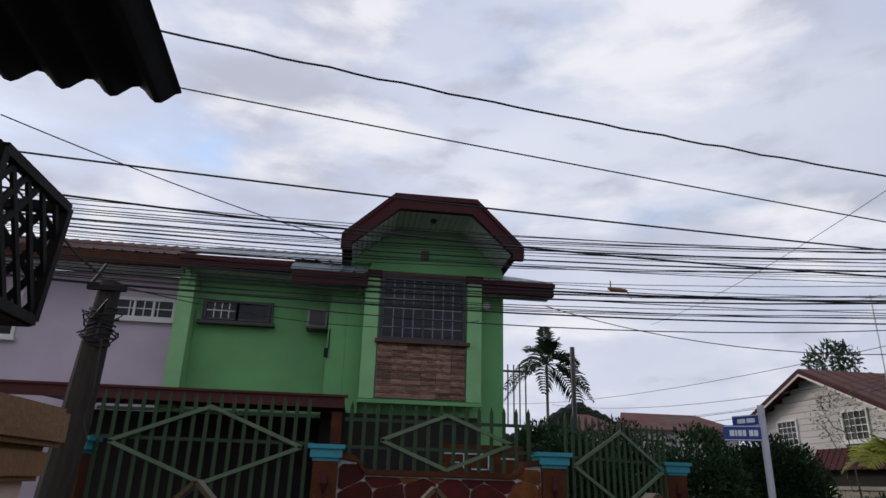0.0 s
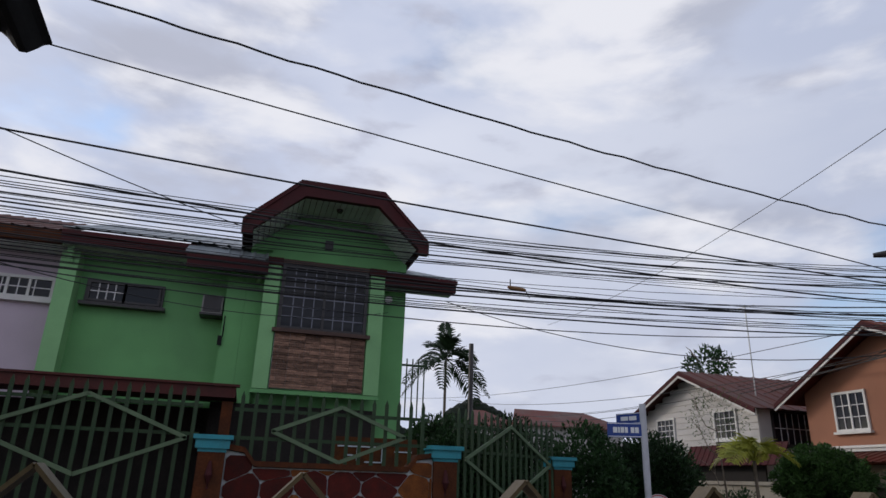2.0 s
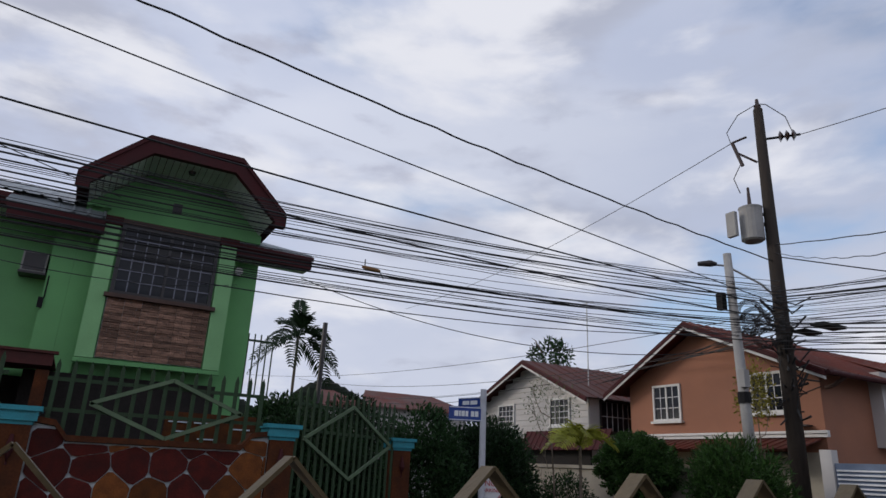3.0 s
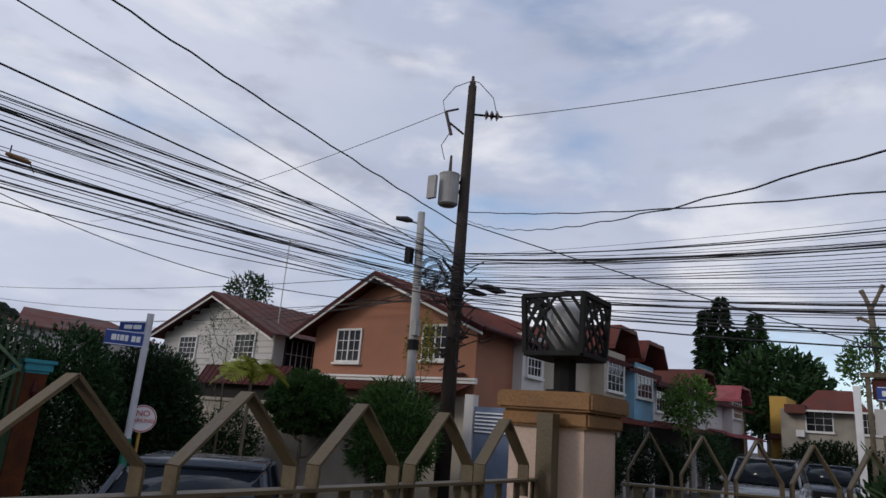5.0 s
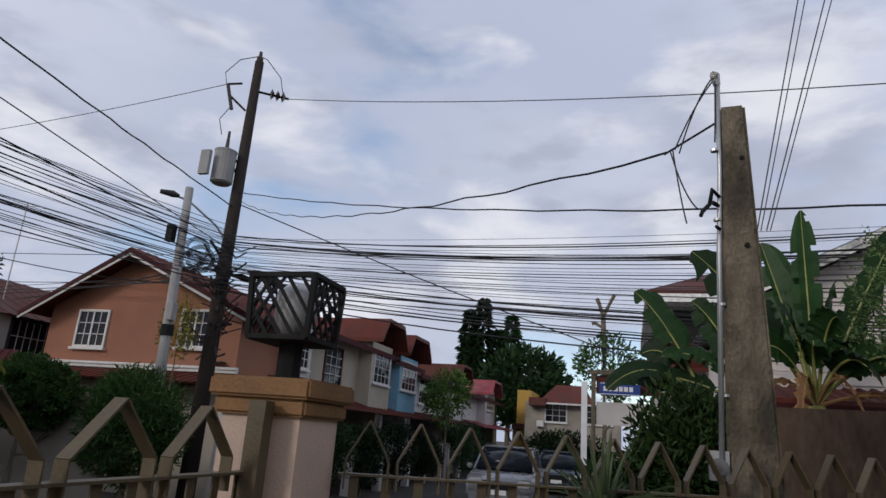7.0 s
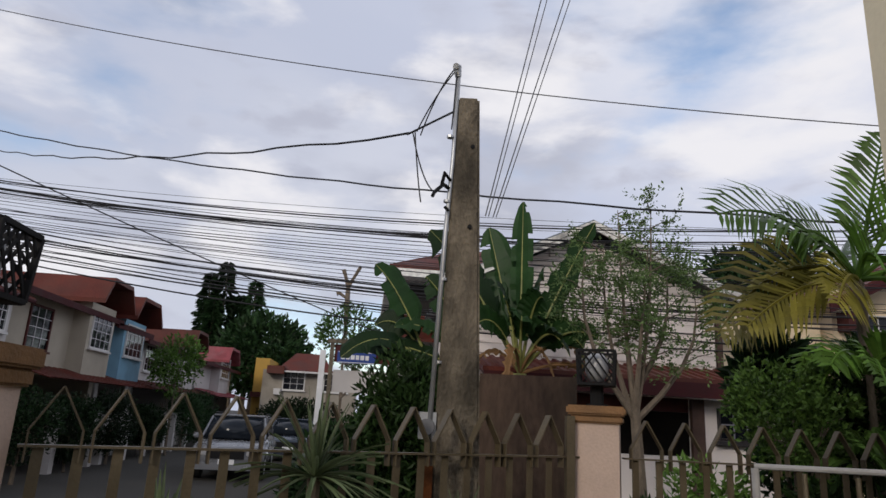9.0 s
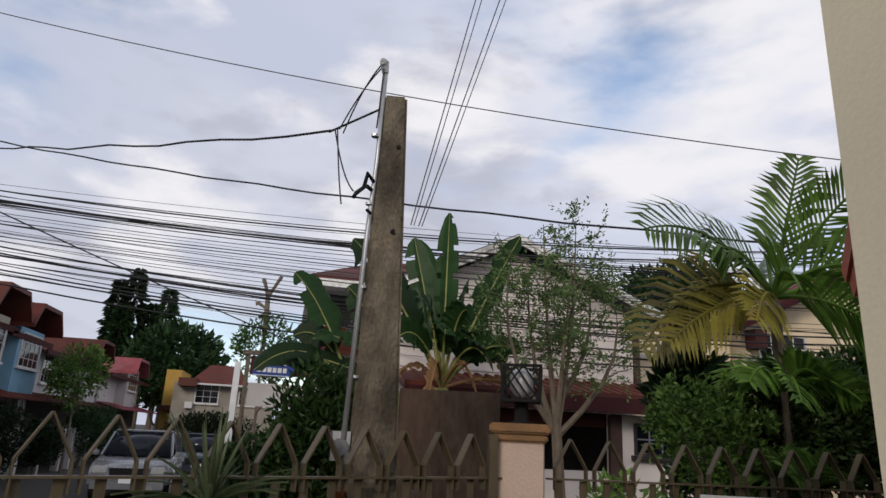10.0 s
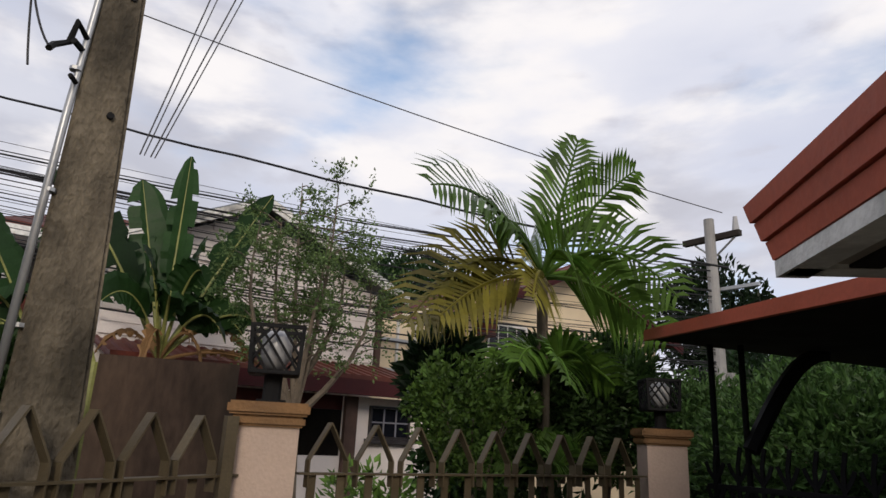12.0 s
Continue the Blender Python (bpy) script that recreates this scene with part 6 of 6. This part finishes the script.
slab(bm, [(2.50, -1.72, 2.213), (1.965, -1.225, 2.213), (0.35, -1.5, 2.26), (0.35, -4.2, 2.26), (1.21, -3.18, 2.213)], (0, 0, 0.02))
part("roof", bm, REDROOF, roof_own)
carport = thing("carport_canopy", "dark carport canopy with red edge board", "roof", (3.5, -4.4, GZ))
bm = bmesh.new()
slab(bm, [(4.48, -4.06, 2.37), (2.3, -2.66, 2.235), (0.5, -2.9, 2.235), (0.5, -7.5, 2.33), (3.4, -7.5, 2.33)], (0, 0, 0.035))
# deck coloured near-black for the shade beneath it
part("deck", bm, SHADEDARK, carport)
bm = bmesh.new()
slab(bm, [(4.5, -4.05, 2.365), (2.3, -2.635, 2.215), (2.3, -2.635, 2.285), (4.5, -4.05, 2.435)], (0.02, 0.03, 0))
part("edge_board", bm, REDFASCIA, carport)
part("column", rods([([(4.25, -4.35, GZ), (4.25, -4.35, 2.40)], 0.02)], 8), BLACK, carport)
part("column", rods([([(4.08, -4.42, GZ), (4.08, -4.42, 2.40)], 0.02)], 8), BLACK, carport)
bm = bmesh.new()
arch = [(4.05 - 0.28 * k / 8, -4.4 - 0.06 * k, 1.7 + 0.62 * math.sin(k / 8 * math.pi / 2)) for k in range(9)]
rod(bm, arch, 0.05, 6)
part("arch", bm, BLACK, carport)
# wall coloured near-black to deepen the carport's shade
part("back_wall", boxes((0.4, 3.0, -6.6, -6.45, GZ, 2.3)), SHADEDARK, carport)
part("side_wall", boxes((2.3, 2.95, -4.95, -4.8, GZ, 2.3)), WHITE, carport)

bgate = thing("black_gate", "black iron gate with leaf-shaped scrolls", "gate", (3.6, -4.1, GZ))
for k in range(9):
    x, y = 4.05 - 0.13 * k, -4.0 - 0.016 * k
    bm = bmesh.new()
    strap(bm, [(x, y, 0.1), (x, y, 1.62), (x - 0.02, y, 1.72)], 0.012, 0.022, (0, 1, 0))
    for j in range(7):
        z = 0.75 + j * 0.13
        for sg in (-1, 1):
            strap(bm, [(x, y, z), (x + sg * 0.035, y, z + 0.05), (x + sg * 0.055, y, z + 0.10)], 0.006, 0.022, (0, 1, 0))
    part("leaf_bar", bm, BLACK, bgate)
for z in (0.3, 1.5):
    bm = bmesh.new()
    strap(bm, [(4.1, -4.0, z), (2.95, -4.1, z)], 0.015, 0.03, (0, 1, 0))
    part("rail", bm, BLACK, bgate)
planter = thing("brick_planter", "brown block planter under the carport", "planter", (3.0, -3.7, GZ))
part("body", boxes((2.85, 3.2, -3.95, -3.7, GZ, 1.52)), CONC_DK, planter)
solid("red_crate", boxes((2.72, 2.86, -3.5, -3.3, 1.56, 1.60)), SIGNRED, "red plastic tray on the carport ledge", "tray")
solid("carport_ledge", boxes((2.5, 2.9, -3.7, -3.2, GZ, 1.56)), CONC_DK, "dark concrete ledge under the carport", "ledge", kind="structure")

wgate = thing("white_pipe_gate", "peeling white pipe gate leaf beside the house corner", "gate", (2.24, -1.04, GZ))
part("post", rods([([(2.24, -1.02, GZ), (2.24, -1.02, 1.628)], 0.008)], 8), CONC_LT, wgate)
part("rail", rods([([(2.24, -1.02, 1.632), (1.99, -1.29, 1.642)], 0.006)], 8), CONC_LT, wgate)
for k in range(1, 4):
    x, y = 2.24 - 0.25 * k / 4, -1.02 - 0.27 * k / 4
    part("bar", rods([([(x, y, GZ), (x, y, 1.625)], 0.005)], 6), FENCE, wgate)

# corrugated awning overhead
aw = thing("corrugated_awning", "dark corrugated roofing sheet overhanging the yard", "awning", (-0.6, 1.1, 2.45))
bm = bmesh.new()
A, B = Vector((-0.37, 1.25, 2.475)), Vector((-1.49, 0.73, 2.255))
back = Vector((0.07, -1.5, 0.0))
n = 108
rows = []
for i in range(n + 1):
    p = A.lerp(B, i / n) + Vector((0, 0, 0.016 * math.cos(i / n * 1.17 / 0.078 * math.tau)))
    rows.append([bm.verts.new(p), bm.verts.new(p + back), bm.verts.new(p + Vector((0, 0, 0.004))), bm.verts.new(p + back + Vector((0, 0, 0.004)))])
for a, b in zip(rows, rows[1:]):
    bm.faces.new((a[0], b[0], b[1], a[1]))
    bm.faces.new((a[2], a[3], b[3], b[2]))
    bm.faces.new((a[0], a[2], b[2], b[0]))
part("sheet", bm, CORR, aw, smooth=True)

# ---- street sign, no parking sign ----
sg = thing("street_sign", "white leaning sign pole with two blue street name plates", "sign", (6.52, 9.87, GZ))
part("pole", rods([([(6.50, 9.92, 0.35), (6.48, 9.9, 3.05)], 0.055)], 10), POLEWHITE, sg)
part("pole_foot", rods([([(6.50, 9.92, GZ), (6.50, 9.915, 1.12)], 0.062)], 10), GREENBAND, sg)


def plate(parent, a, b, z0, z1, lines, name="plate"):
    a, b = Vector((*a, 0)), Vector((*b, 0))
    d = (b - a).normalized()
    nr = Vector((d.y, -d.x, 0))
    bm = bmesh.new()
    slab(bm, [a + Vector((0, 0, z0)), b + Vector((0, 0, z0)), b + Vector((0, 0, z1)), a + Vector((0, 0, z1))], nr * -0.015)
    pl = part(name, bm, SIGNBLUE, parent, "blue name plate")
    L = (b - a).length
    for s0, s1 in lines:
        p, q2 = a + d * L * s0 + nr * 0.006, a + d * L * s1 + nr * 0.006
        zc, hh = (z0 + z1) / 2, (z1 - z0) * 0.19
        bm = bmesh.new()
        slab(bm, [p + Vector((0, 0, zc - hh)), q2 + Vector((0, 0, zc - hh)), q2 + Vector((0, 0, zc + hh)), p + Vector((0, 0, zc + hh))], nr * -0.004)
        part("lettering_bar", bm, SIGNWHITE, pl)
    bm = bmesh.new()
    for u0, u1, w0, w1 in ((0.02, 0.98, 0.04, 0.09), (0.02, 0.98, 0.91, 0.96)):
        p, q2 = a + d * L * u0 + nr * 0.005, a + d * L * u1 + nr * 0.005
        za, zb = z0 + (z1 - z0) * w0, z0 + (z1 - z0) * w1
        slab(bm, [p + Vector((0, 0, za)), q2 + Vector((0, 0, za)), q2 + Vector((0, 0, zb)), p + Vector((0, 0, zb))], nr * -0.004)
    part("border", bm, SIGNWHITE, pl)


plate(sg, (5.93, 10.13), (6.46, 9.88), 2.50, 2.74, ((0.16, 0.28), (0.30, 0.35), (0.37, 0.47), (0.49, 0.57), (0.65, 0.75), (0.77, 0.87)))
plate(sg, (6.30, 10.45), (6.46, 9.95), 2.74, 2.92, ((0.2, 0.5), (0.55, 0.85)), "cross_plate")
npk = thing("no_parking_sign", "round white no parking sign with red lettering", "sign", (6.62, 9.5, GZ))
bm = bmesh.new()
C, nr = Vector((6.70, 9.95, 1.42)), Vector((-0.53, -0.85, 0))
sd = Vector((0.85, -0.53, 0))
slab(bm, [C + sd * 0.21 * math.cos(k * math.tau / 28) + Vector((0, 0, 0.21 * math.sin(k * math.tau / 28))) for k in range(28)], nr * -0.012)
part("disc", bm, SIGNWHITE, npk)
bm = bmesh.new()
for k in range(28):
    a0, a1 = k * math.tau / 28, (k + 1) * math.tau / 28
    ring = lambda r, an: C + nr * 0.006 + sd * r * math.cos(an) + Vector((0, 0, r * math.sin(an)))
    slab(bm, [ring(0.185, a0), ring(0.20, a0), ring(0.20, a1), ring(0.185, a1)], nr * -0.004)
part("ring", bm, SIGNRED, npk)
part("post", rods([([(6.71, 9.98, GZ), (6.71, 9.98, 1.45)], 0.025)], 8), YELLOW, npk)


def words(text, size, at_, right, parent, material):
    """Raised lettering on a sign, facing right x up."""
    cu = bpy.data.curves.new("lettering", "FONT")
    cu.body, cu.size, cu.extrude = text, size, 0.003
    cu.align_x = cu.align_y = "CENTER"
    tmp = new("lettering_source", cu)
    dg = bpy.context.evaluated_depsgraph_get()
    me = bpy.data.meshes.new_from_object(tmp.evaluated_get(dg))
    bpy.data.objects.remove(tmp)
    r = Vector(right).normalized()
    u = Vector((0, 0, 1))
    m = Matrix((r, u, r.cross(u))).transposed().to_4x4()
    m.translation = at_
    me.transform(m)
    me.materials.clear()
    me.materials.append(material)
    o = new("lettering", me)
    o.parent = parent
    o.location = -parent.location
    return o


words("NO", 0.13, C + nr * 0.012 + Vector((0, 0, 0.08)), sd, npk, SIGNRED)
words("PARKING", 0.085, C + nr * 0.012 + Vector((0, 0, -0.03)), sd, npk, SIGNRED)

bb = thing("notice_frame", "rusty roofed notice frame with blue name plate and white post", "sign", (17.9, -0.2, GZ))
part("post", boxes((17.84, 17.98, 0.92, 1.06, GZ, 3.22)), SIGNWHITE, bb)
part("post", boxes((17.9, 18.0, -1.5, -1.4, GZ, 3.4)), WOODPOLE, bb)
part("beam", boxes((17.86, 18.0, -1.6, 0.9, 3.42, 3.52), (17.9, 18.0, 0.72, 0.82, GZ, 3.42)), CONC, bb)
part("board", boxes((17.95, 18.0, -1.4, 0.7, 2.2, 2.75)), WHITE, bb)
part("upper_board", boxes((17.97, 18.0, -1.4, 0.7, 2.95, 3.40)), BROWNROOF, bb)
plate(bb, (17.8, 0.62), (17.8, -0.35), 2.92, 3.22, ((0.1, 0.2), (0.23, 0.32), (0.35, 0.45), (0.48, 0.57), (0.6, 0.7), (0.73, 0.82)))


# ---- cars ----
def car(label, x, y, heading, length, width, height, paint, suv):
    """A parked car: a shaped body, glasshouse, wheels, lamps; its nose points along heading."""
    t = thing("car", label, "car", (x, y, GZ))
    hx = length / 2
    belt = 0.62 * height if suv else 0.60 * height
    prof = [(-hx, 0.30), (-hx + 0.02, belt * 0.88), (-hx + 0.12, belt), (hx * 0.38, belt), (hx * 0.85, belt * 0.90), (hx - 0.04, belt * 0.74), (hx, 0.32)]
    top = [(-hx + 0.15, belt), (-hx + 0.35 if suv else -hx + 0.75, height - 0.05), (-hx + 0.9, height), (hx * 0.05, height), (hx * 0.20, height - 0.05), (hx * 0.55, belt)]

    def loft(bm, line, w0, w1, zb):
        rings = []
        for s in (-1, 1):
            rings.append([bm.verts.new((px, s * (w0 + (w1 - w0) * max(0, (pz - zb)) / max(height - zb, 0.1)), pz)) for px, pz in line])
        bm.faces.new(rings[0])
        bm.faces.new(rings[1][::-1])
        for i in range(len(line)):
            j = (i + 1) % len(line)
            bm.faces.new((rings[0][j], rings[0][i], rings[1][i], rings[1][j]))

    def put(name, bm, m, lab="", smooth=False, parent=None):
        bmesh.ops.rotate(bm, verts=bm.verts[:], cent=(0, 0, 0), matrix=Matrix.Rotation(heading, 3, "Z"))
        bmesh.ops.translate(bm, verts=bm.verts[:], vec=(x, y, GZ))
        return part(name, bm, m, parent or t, lab, smooth)

    bm = bmesh.new()
    loft(bm, prof, width / 2, width / 2, 0)
    bmesh.ops.bevel(bm, geom=bm.edges[:], offset=0.07, segments=3, affect="EDGES")
    put("body", bm, paint, smooth=True)
    bm = bmesh.new()
    loft(bm, top, width / 2 - 0.06, width / 2 - 0.20, belt)
    bmesh.ops.bevel(bm, geom=bm.edges[:], offset=0.04, segments=2, affect="EDGES")
    put("glasshouse", bm, GLASS_B, smooth=True)
    bm = bmesh.new()
    w = width / 2 - 0.19
    slab(bm, [(top[1][0] + 0.05, -w, height - 0.03), (top[4][0] - 0.03, -w, height - 0.03), (top[4][0] - 0.03, w, height - 0.03), (top[1][0] + 0.05, w, height - 0.03)], (0, 0, 0.045))
    bmesh.ops.bevel(bm, geom=bm.edges[:], offset=0.02, segments=2, affect="EDGES")
    put("roof", bm, paint, smooth=True)
    for s in (-1, 1):
        for (xa, za), (xb, zb) in ((top[4], top[5]), (top[1], top[0]), ((-0.1, height - 0.03), (-0.12, belt))):
            put("roof_pillar", rods([([(xa, s * (w + 0.01), za), (xb, s * (width / 2 - 0.06), zb)], 0.03)]), paint)
    for px in (-hx * 0.62, hx * 0.64):
        for s in (-1, 1):
            bm = bmesh.new()
            rod(bm, [(px, s * (width / 2 - 0.2), 0.33), (px, s * (width / 2 + 0.01), 0.33)], 0.33, 20)
            tyre = put("wheel", bm, TYRE)
            bm = bmesh.new()
            rod(bm, [(px, s * (width / 2 + 0.005), 0.33), (px, s * (width / 2 + 0.02), 0.33)], 0.2, 16)
            put("rim", bm, GALV, parent=tyre)
    for s in (-1, 1):
        bm = bmesh.new()
        box(bm, hx - 0.10, hx + 0.005, s * width * 0.36 - 0.17, s * width * 0.36 + 0.17, belt * 0.62, belt * 0.80)
        bmesh.ops.bevel(bm, geom=bm.edges[:], offset=0.03, segments=2, affect="EDGES")
        put("headlight", bm, LAMPWHITE)
        bm = bmesh.new()
        box(bm, hx * 0.42, hx * 0.55, s * (width / 2 + 0.08) - 0.08, s * (width / 2 + 0.08) + 0.08, belt, belt + 0.13)
        bmesh.ops.bevel(bm, geom=bm.edges[:], offset=0.03, segments=2, affect="EDGES")
        put("mirror", bm, paint)
    put("grille", boxes((hx - 0.02, hx + 0.01, -width * 0.24, width * 0.24, belt * 0.55, belt * 0.76)), BLACK)
    put("bumper", boxes((hx - 0.08, hx + 0.03, -width * 0.45, width * 0.45, 0.28, 0.46)), paint)
    put("number_plate", boxes((hx + 0.03, hx + 0.04, -0.2, 0.2, 0.42, 0.54)), SIGNWHITE)
    if suv:
        for s in (-1, 1):
            put("roof_rail", rods([([(-hx + 0.5, s * w, height + 0.06), (hx * 0.05, s * w, height + 0.06)], 0.02)]), BLACK)
    return t


car("dark blue-grey hatchback parked across the street", 4.95, 5.85, radians(226), 3.9, 1.65, 1.30, CARBLUE, False)
car("silver sport utility vehicle parked down the street", 21.2, 3.4, radians(184), 4.5, 1.8, 1.62, CARSILVER, True)
car("dark parked car further down the street", 28.5, 2.6, radians(182), 4.3, 1.75, 1.5, CARBLUE, True)

# ---- small things ----
ac = thing("window_aircon", "box air conditioner hung in a bracket on the green wall", "air conditioner", (-0.75, 13.2, 4.6))
part("case", boxes((-0.98, -0.60, 13.05, 13.4, 4.60, 4.96)), CONC_LT, ac)
part("grille", boxes((-0.95, -0.63, 13.03, 13.05, 4.63, 4.93)), FRAME_DK, ac)
part("bracket", boxes((-1.0, -0.58, 13.0, 13.4, 4.56, 4.598)), FRAME_DK, ac)
fl = thing("flood_light", "small white outdoor lamp under the eave", "lamp", (2.6, 13.0, 5.2))
part("head", rods([([(2.62, 13.08, 5.25), (2.62, 12.9, 5.2)], [0.04, 0.08])], 10), FRAME_WH, fl)
for x in (-3.36, 0.02):
    dp = thing("downpipe_head", "pale green gutter outlet elbow", "pipe", (x, 12.9, 5.3), "gutter outlets")
    part("elbow", rods([([(x, 12.85, 5.55), (x, 12.9, 5.42), (x, 12.94, 5.28)], 0.055)], 8), GREEN_PALE, dp)
an = thing("roof_antenna", "thin television mast on the white house roof", "antenna", (14.6, 17.0, 4.9))
part("mast", rods([([(14.6, 16.4, 4.4), (14.6, 16.4, 7.2)], 0.02)], 5), GALV, an)
part("boom", rods([([(14.6, 16.0, 7.1), (14.6, 16.8, 7.15)], 0.012), ([(14.3, 16.4, 7.0), (14.9, 16.4, 7.0)], 0.01)], 5), GALV, an)
bg = thing("blue_gate", "blue-grey metal gate between white posts", "gate", (13.5, 7.9, GZ))
part("leaf", boxes((13.45, 13.5, 6.9, 8.05, GZ, 2.15)), GATEBLUE, bg)
for k in range(6):
    part("slat", boxes((13.40, 13.45, 6.95, 8.0, 1.60 + 0.08 * k, 1.63 + 0.08 * k)), SIGNWHITE, bg)
part("gate_post", boxes((13.4, 13.6, 8.06, 8.3, GZ, 2.4)), WHITE, bg)
fpst = thing("far_lamp_post", "dark slim post behind the green house", "post", (7.76, 22.7, GZ))
part("shaft", rods([([(7.76, 22.7, GZ), (7.76, 22.7, 6.5)], 0.09)], 8), FRAME_DK, fpst)
rail = thing("roof_deck_railing", "thin railing beside the green house", "railing", (4.6, 17, 4.0))
for k in range(6):
    part("baluster", boxes((3.7 + 0.16 * k, 3.73 + 0.16 * k, 17, 17.03, 3.2, 4.75)), GATE, rail)
part("top_rail", boxes((3.65, 4.6, 16.99, 17.04, 4.55, 4.6)), GATE, rail)
# drop wires and hardware at the service post
for a, b, s in (((3.97, -0.54, 3.48), (4.2, -0.36, 3.21), -0.03), ((3.97, -0.54, 3.50), (4.18, -0.38, 3.18), -0.05), ((4.2, -0.35, 3.21), (4.12, -0.40, 2.78), 0.03), ((4.22, -0.34, 3.21), (4.08, -0.45, 2.84), 0.05), ((3.97, -0.54, 3.48), (4.0, -0.53, 3.15), 0.03)):
    cable("drop_wire", a, b, s, 0.004, CABLE, 10, "short black drop wire at the service post")
cn = thing("cable_connector", "black wire connectors clamped to the service post", "connector", (4.0, -0.52, 2.75))
part("clip", rods([([(3.99, -0.54, 2.86), (3.93, -0.50, 2.88), (3.96, -0.49, 2.82), (3.89, -0.45, 2.76), (3.86, -0.44, 2.73)], 0.010), ([(4.0, -0.54, 2.82), (3.94, -0.50, 2.82)], 0.010), ([(3.97, -0.53, 2.70), (3.93, -0.51, 2.70)], 0.008)], 6), BLACK, cn)
# steep pair of lines over the banana clump
for dx in (0, 0.25):
    cable("overhead_cable", (6.83, -1.2 - dx * 0.3, 3.6), (6.4, -2.6 - dx * 2.2, 10.5), 0.0, 0.006, CABLE_G, 4)
    cable("overhead_cable", (6.83, -1.2 - dx * 0.3 - 0.03, 3.6), (6.4, -2.72 - dx * 2.2, 10.5), 0.0, 0.005, CABLE_G, 4)
# service drops by the lilac house
cable("overhead_cable", (-2.66, 6.95, 3.66), (-4.4, 4.5, 5.6), 0.1, 0.012, n=20, twist=0.01)
cable("overhead_cable", (-4.68, 8, 6.0), (0.3, 12.3, 6.0), 0.1, 0.009, n=12)
cable("overhead_cable", (-2.6, 6.95, 3.6), (2.6, 12.8, 4.9), 0.3, 0.006, n=16)
cable("overhead_cable", (-2.58, 6.95, 3.55), (13.4, 8.7, 4.9), 0.5, 0.007, n=20)
cable("overhead_cable", (3.98, 13.3, 5.4), (13.4, 8.7, 4.6), 0.8, 0.009, n=20)
cable("overhead_cable", (13.4, 8.7, 5.0), (30, 28, 5.6), 0.6, 0.009, n=16)
cable("overhead_cable", (13.4, 8.7, 5.3), (9, 40, 6.4), 0.6, 0.009, n=16)
cable("overhead_cable", (13.4, 8.7, 4.7), (11, 36, 6.0), 0.7, 0.009, n=16)

rs = random.Random(17)
for k in range(10):
    cable("overhead_cable", (13.4, 8.7, 4.75 + 0.09 * k), (14 + 1.9 * k, 40 - 0.5 * k, 5.6 + rs.uniform(-0.5, 0.9)), rs.uniform(0.4, 0.9), rs.choice((0.008, 0.010, 0.012)), n=16)

# splice closures and ties on the cable bundle
for x, z in ((3.56, 4.34),):
    sc = thing("splice_closure", "tan tape-wrapped splice tied to the cables", "connector", (x, 8.35, z), "splice closures")
    part("case", rods([([(x - 0.14, 8.35, z), (x - 0.1, 8.35, z), (x + 0.1, 8.35, z - 0.01), (x + 0.14, 8.35, z - 0.01)], [0.015, 0.03, 0.026, 0.012])], 8), CAPBROWN, sc)
    part("hanger", rods([([(x - 0.1, 8.35, z + 0.03), (x - 0.1, 8.35, z + 0.12)], 0.008)], 5), BLACK, sc)
    part("tie", rods([([(x + 0.12, 8.35, z), (x + 0.2, 8.36, z - 0.12)], 0.006)], 5), BLACK, sc)
stk = thing("gate_sticker", "small yellow warning plate on the green side gate", "sign", (3.1, 8.8, 0.9))
d_ = Vector((2.14, 1.46, 0)).normalized()
n_ = Vector((d_.y, -d_.x, 0))
o_ = Vector((2.98, 8.75, 0.80)) + n_ * 0.03
bm = bmesh.new()
slab(bm, [o_, o_ + d_ * 0.17, o_ + d_ * 0.17 + Vector((0, 0, 0.3)), o_ + Vector((0, 0, 0.3))], n_ * 0.006)
part("plate", bm, YELLOW, stk)
bm = bmesh.new()
slab(bm, [o_ + n_ * 0.009 + d_ * 0.085 + (d_ * math.cos(k * math.tau / 16) + Vector((0, 0, 1)) * math.sin(k * math.tau / 16)) * 0.06 + Vector((0, 0, 0.19)) for k in range(16)], n_ * 0.003)
part("symbol", bm, BLACK, stk)
for k in range(2):
    bm = bmesh.new()
    p_ = o_ + n_ * 0.009 + d_ * 0.025 + Vector((0, 0, 0.035 + 0.04 * k))
    slab(bm, [p_, p_ + d_ * 0.12, p_ + d_ * 0.12 + Vector((0, 0, 0.022)), p_ + Vector((0, 0, 0.022))], n_ * 0.003)
    part("lettering_bar", bm, BLACK, stk)
# stouter lines along the top of the bundle
cable("overhead_cable", (-14, 7.7, 5.97), (13.4, 8.7, 5.35), 0.25, 0.014, n=24)
cable("overhead_cable", (-14, 7.7, 5.75), (13.4, 8.7, 5.1), 0.55, 0.015, n=24)
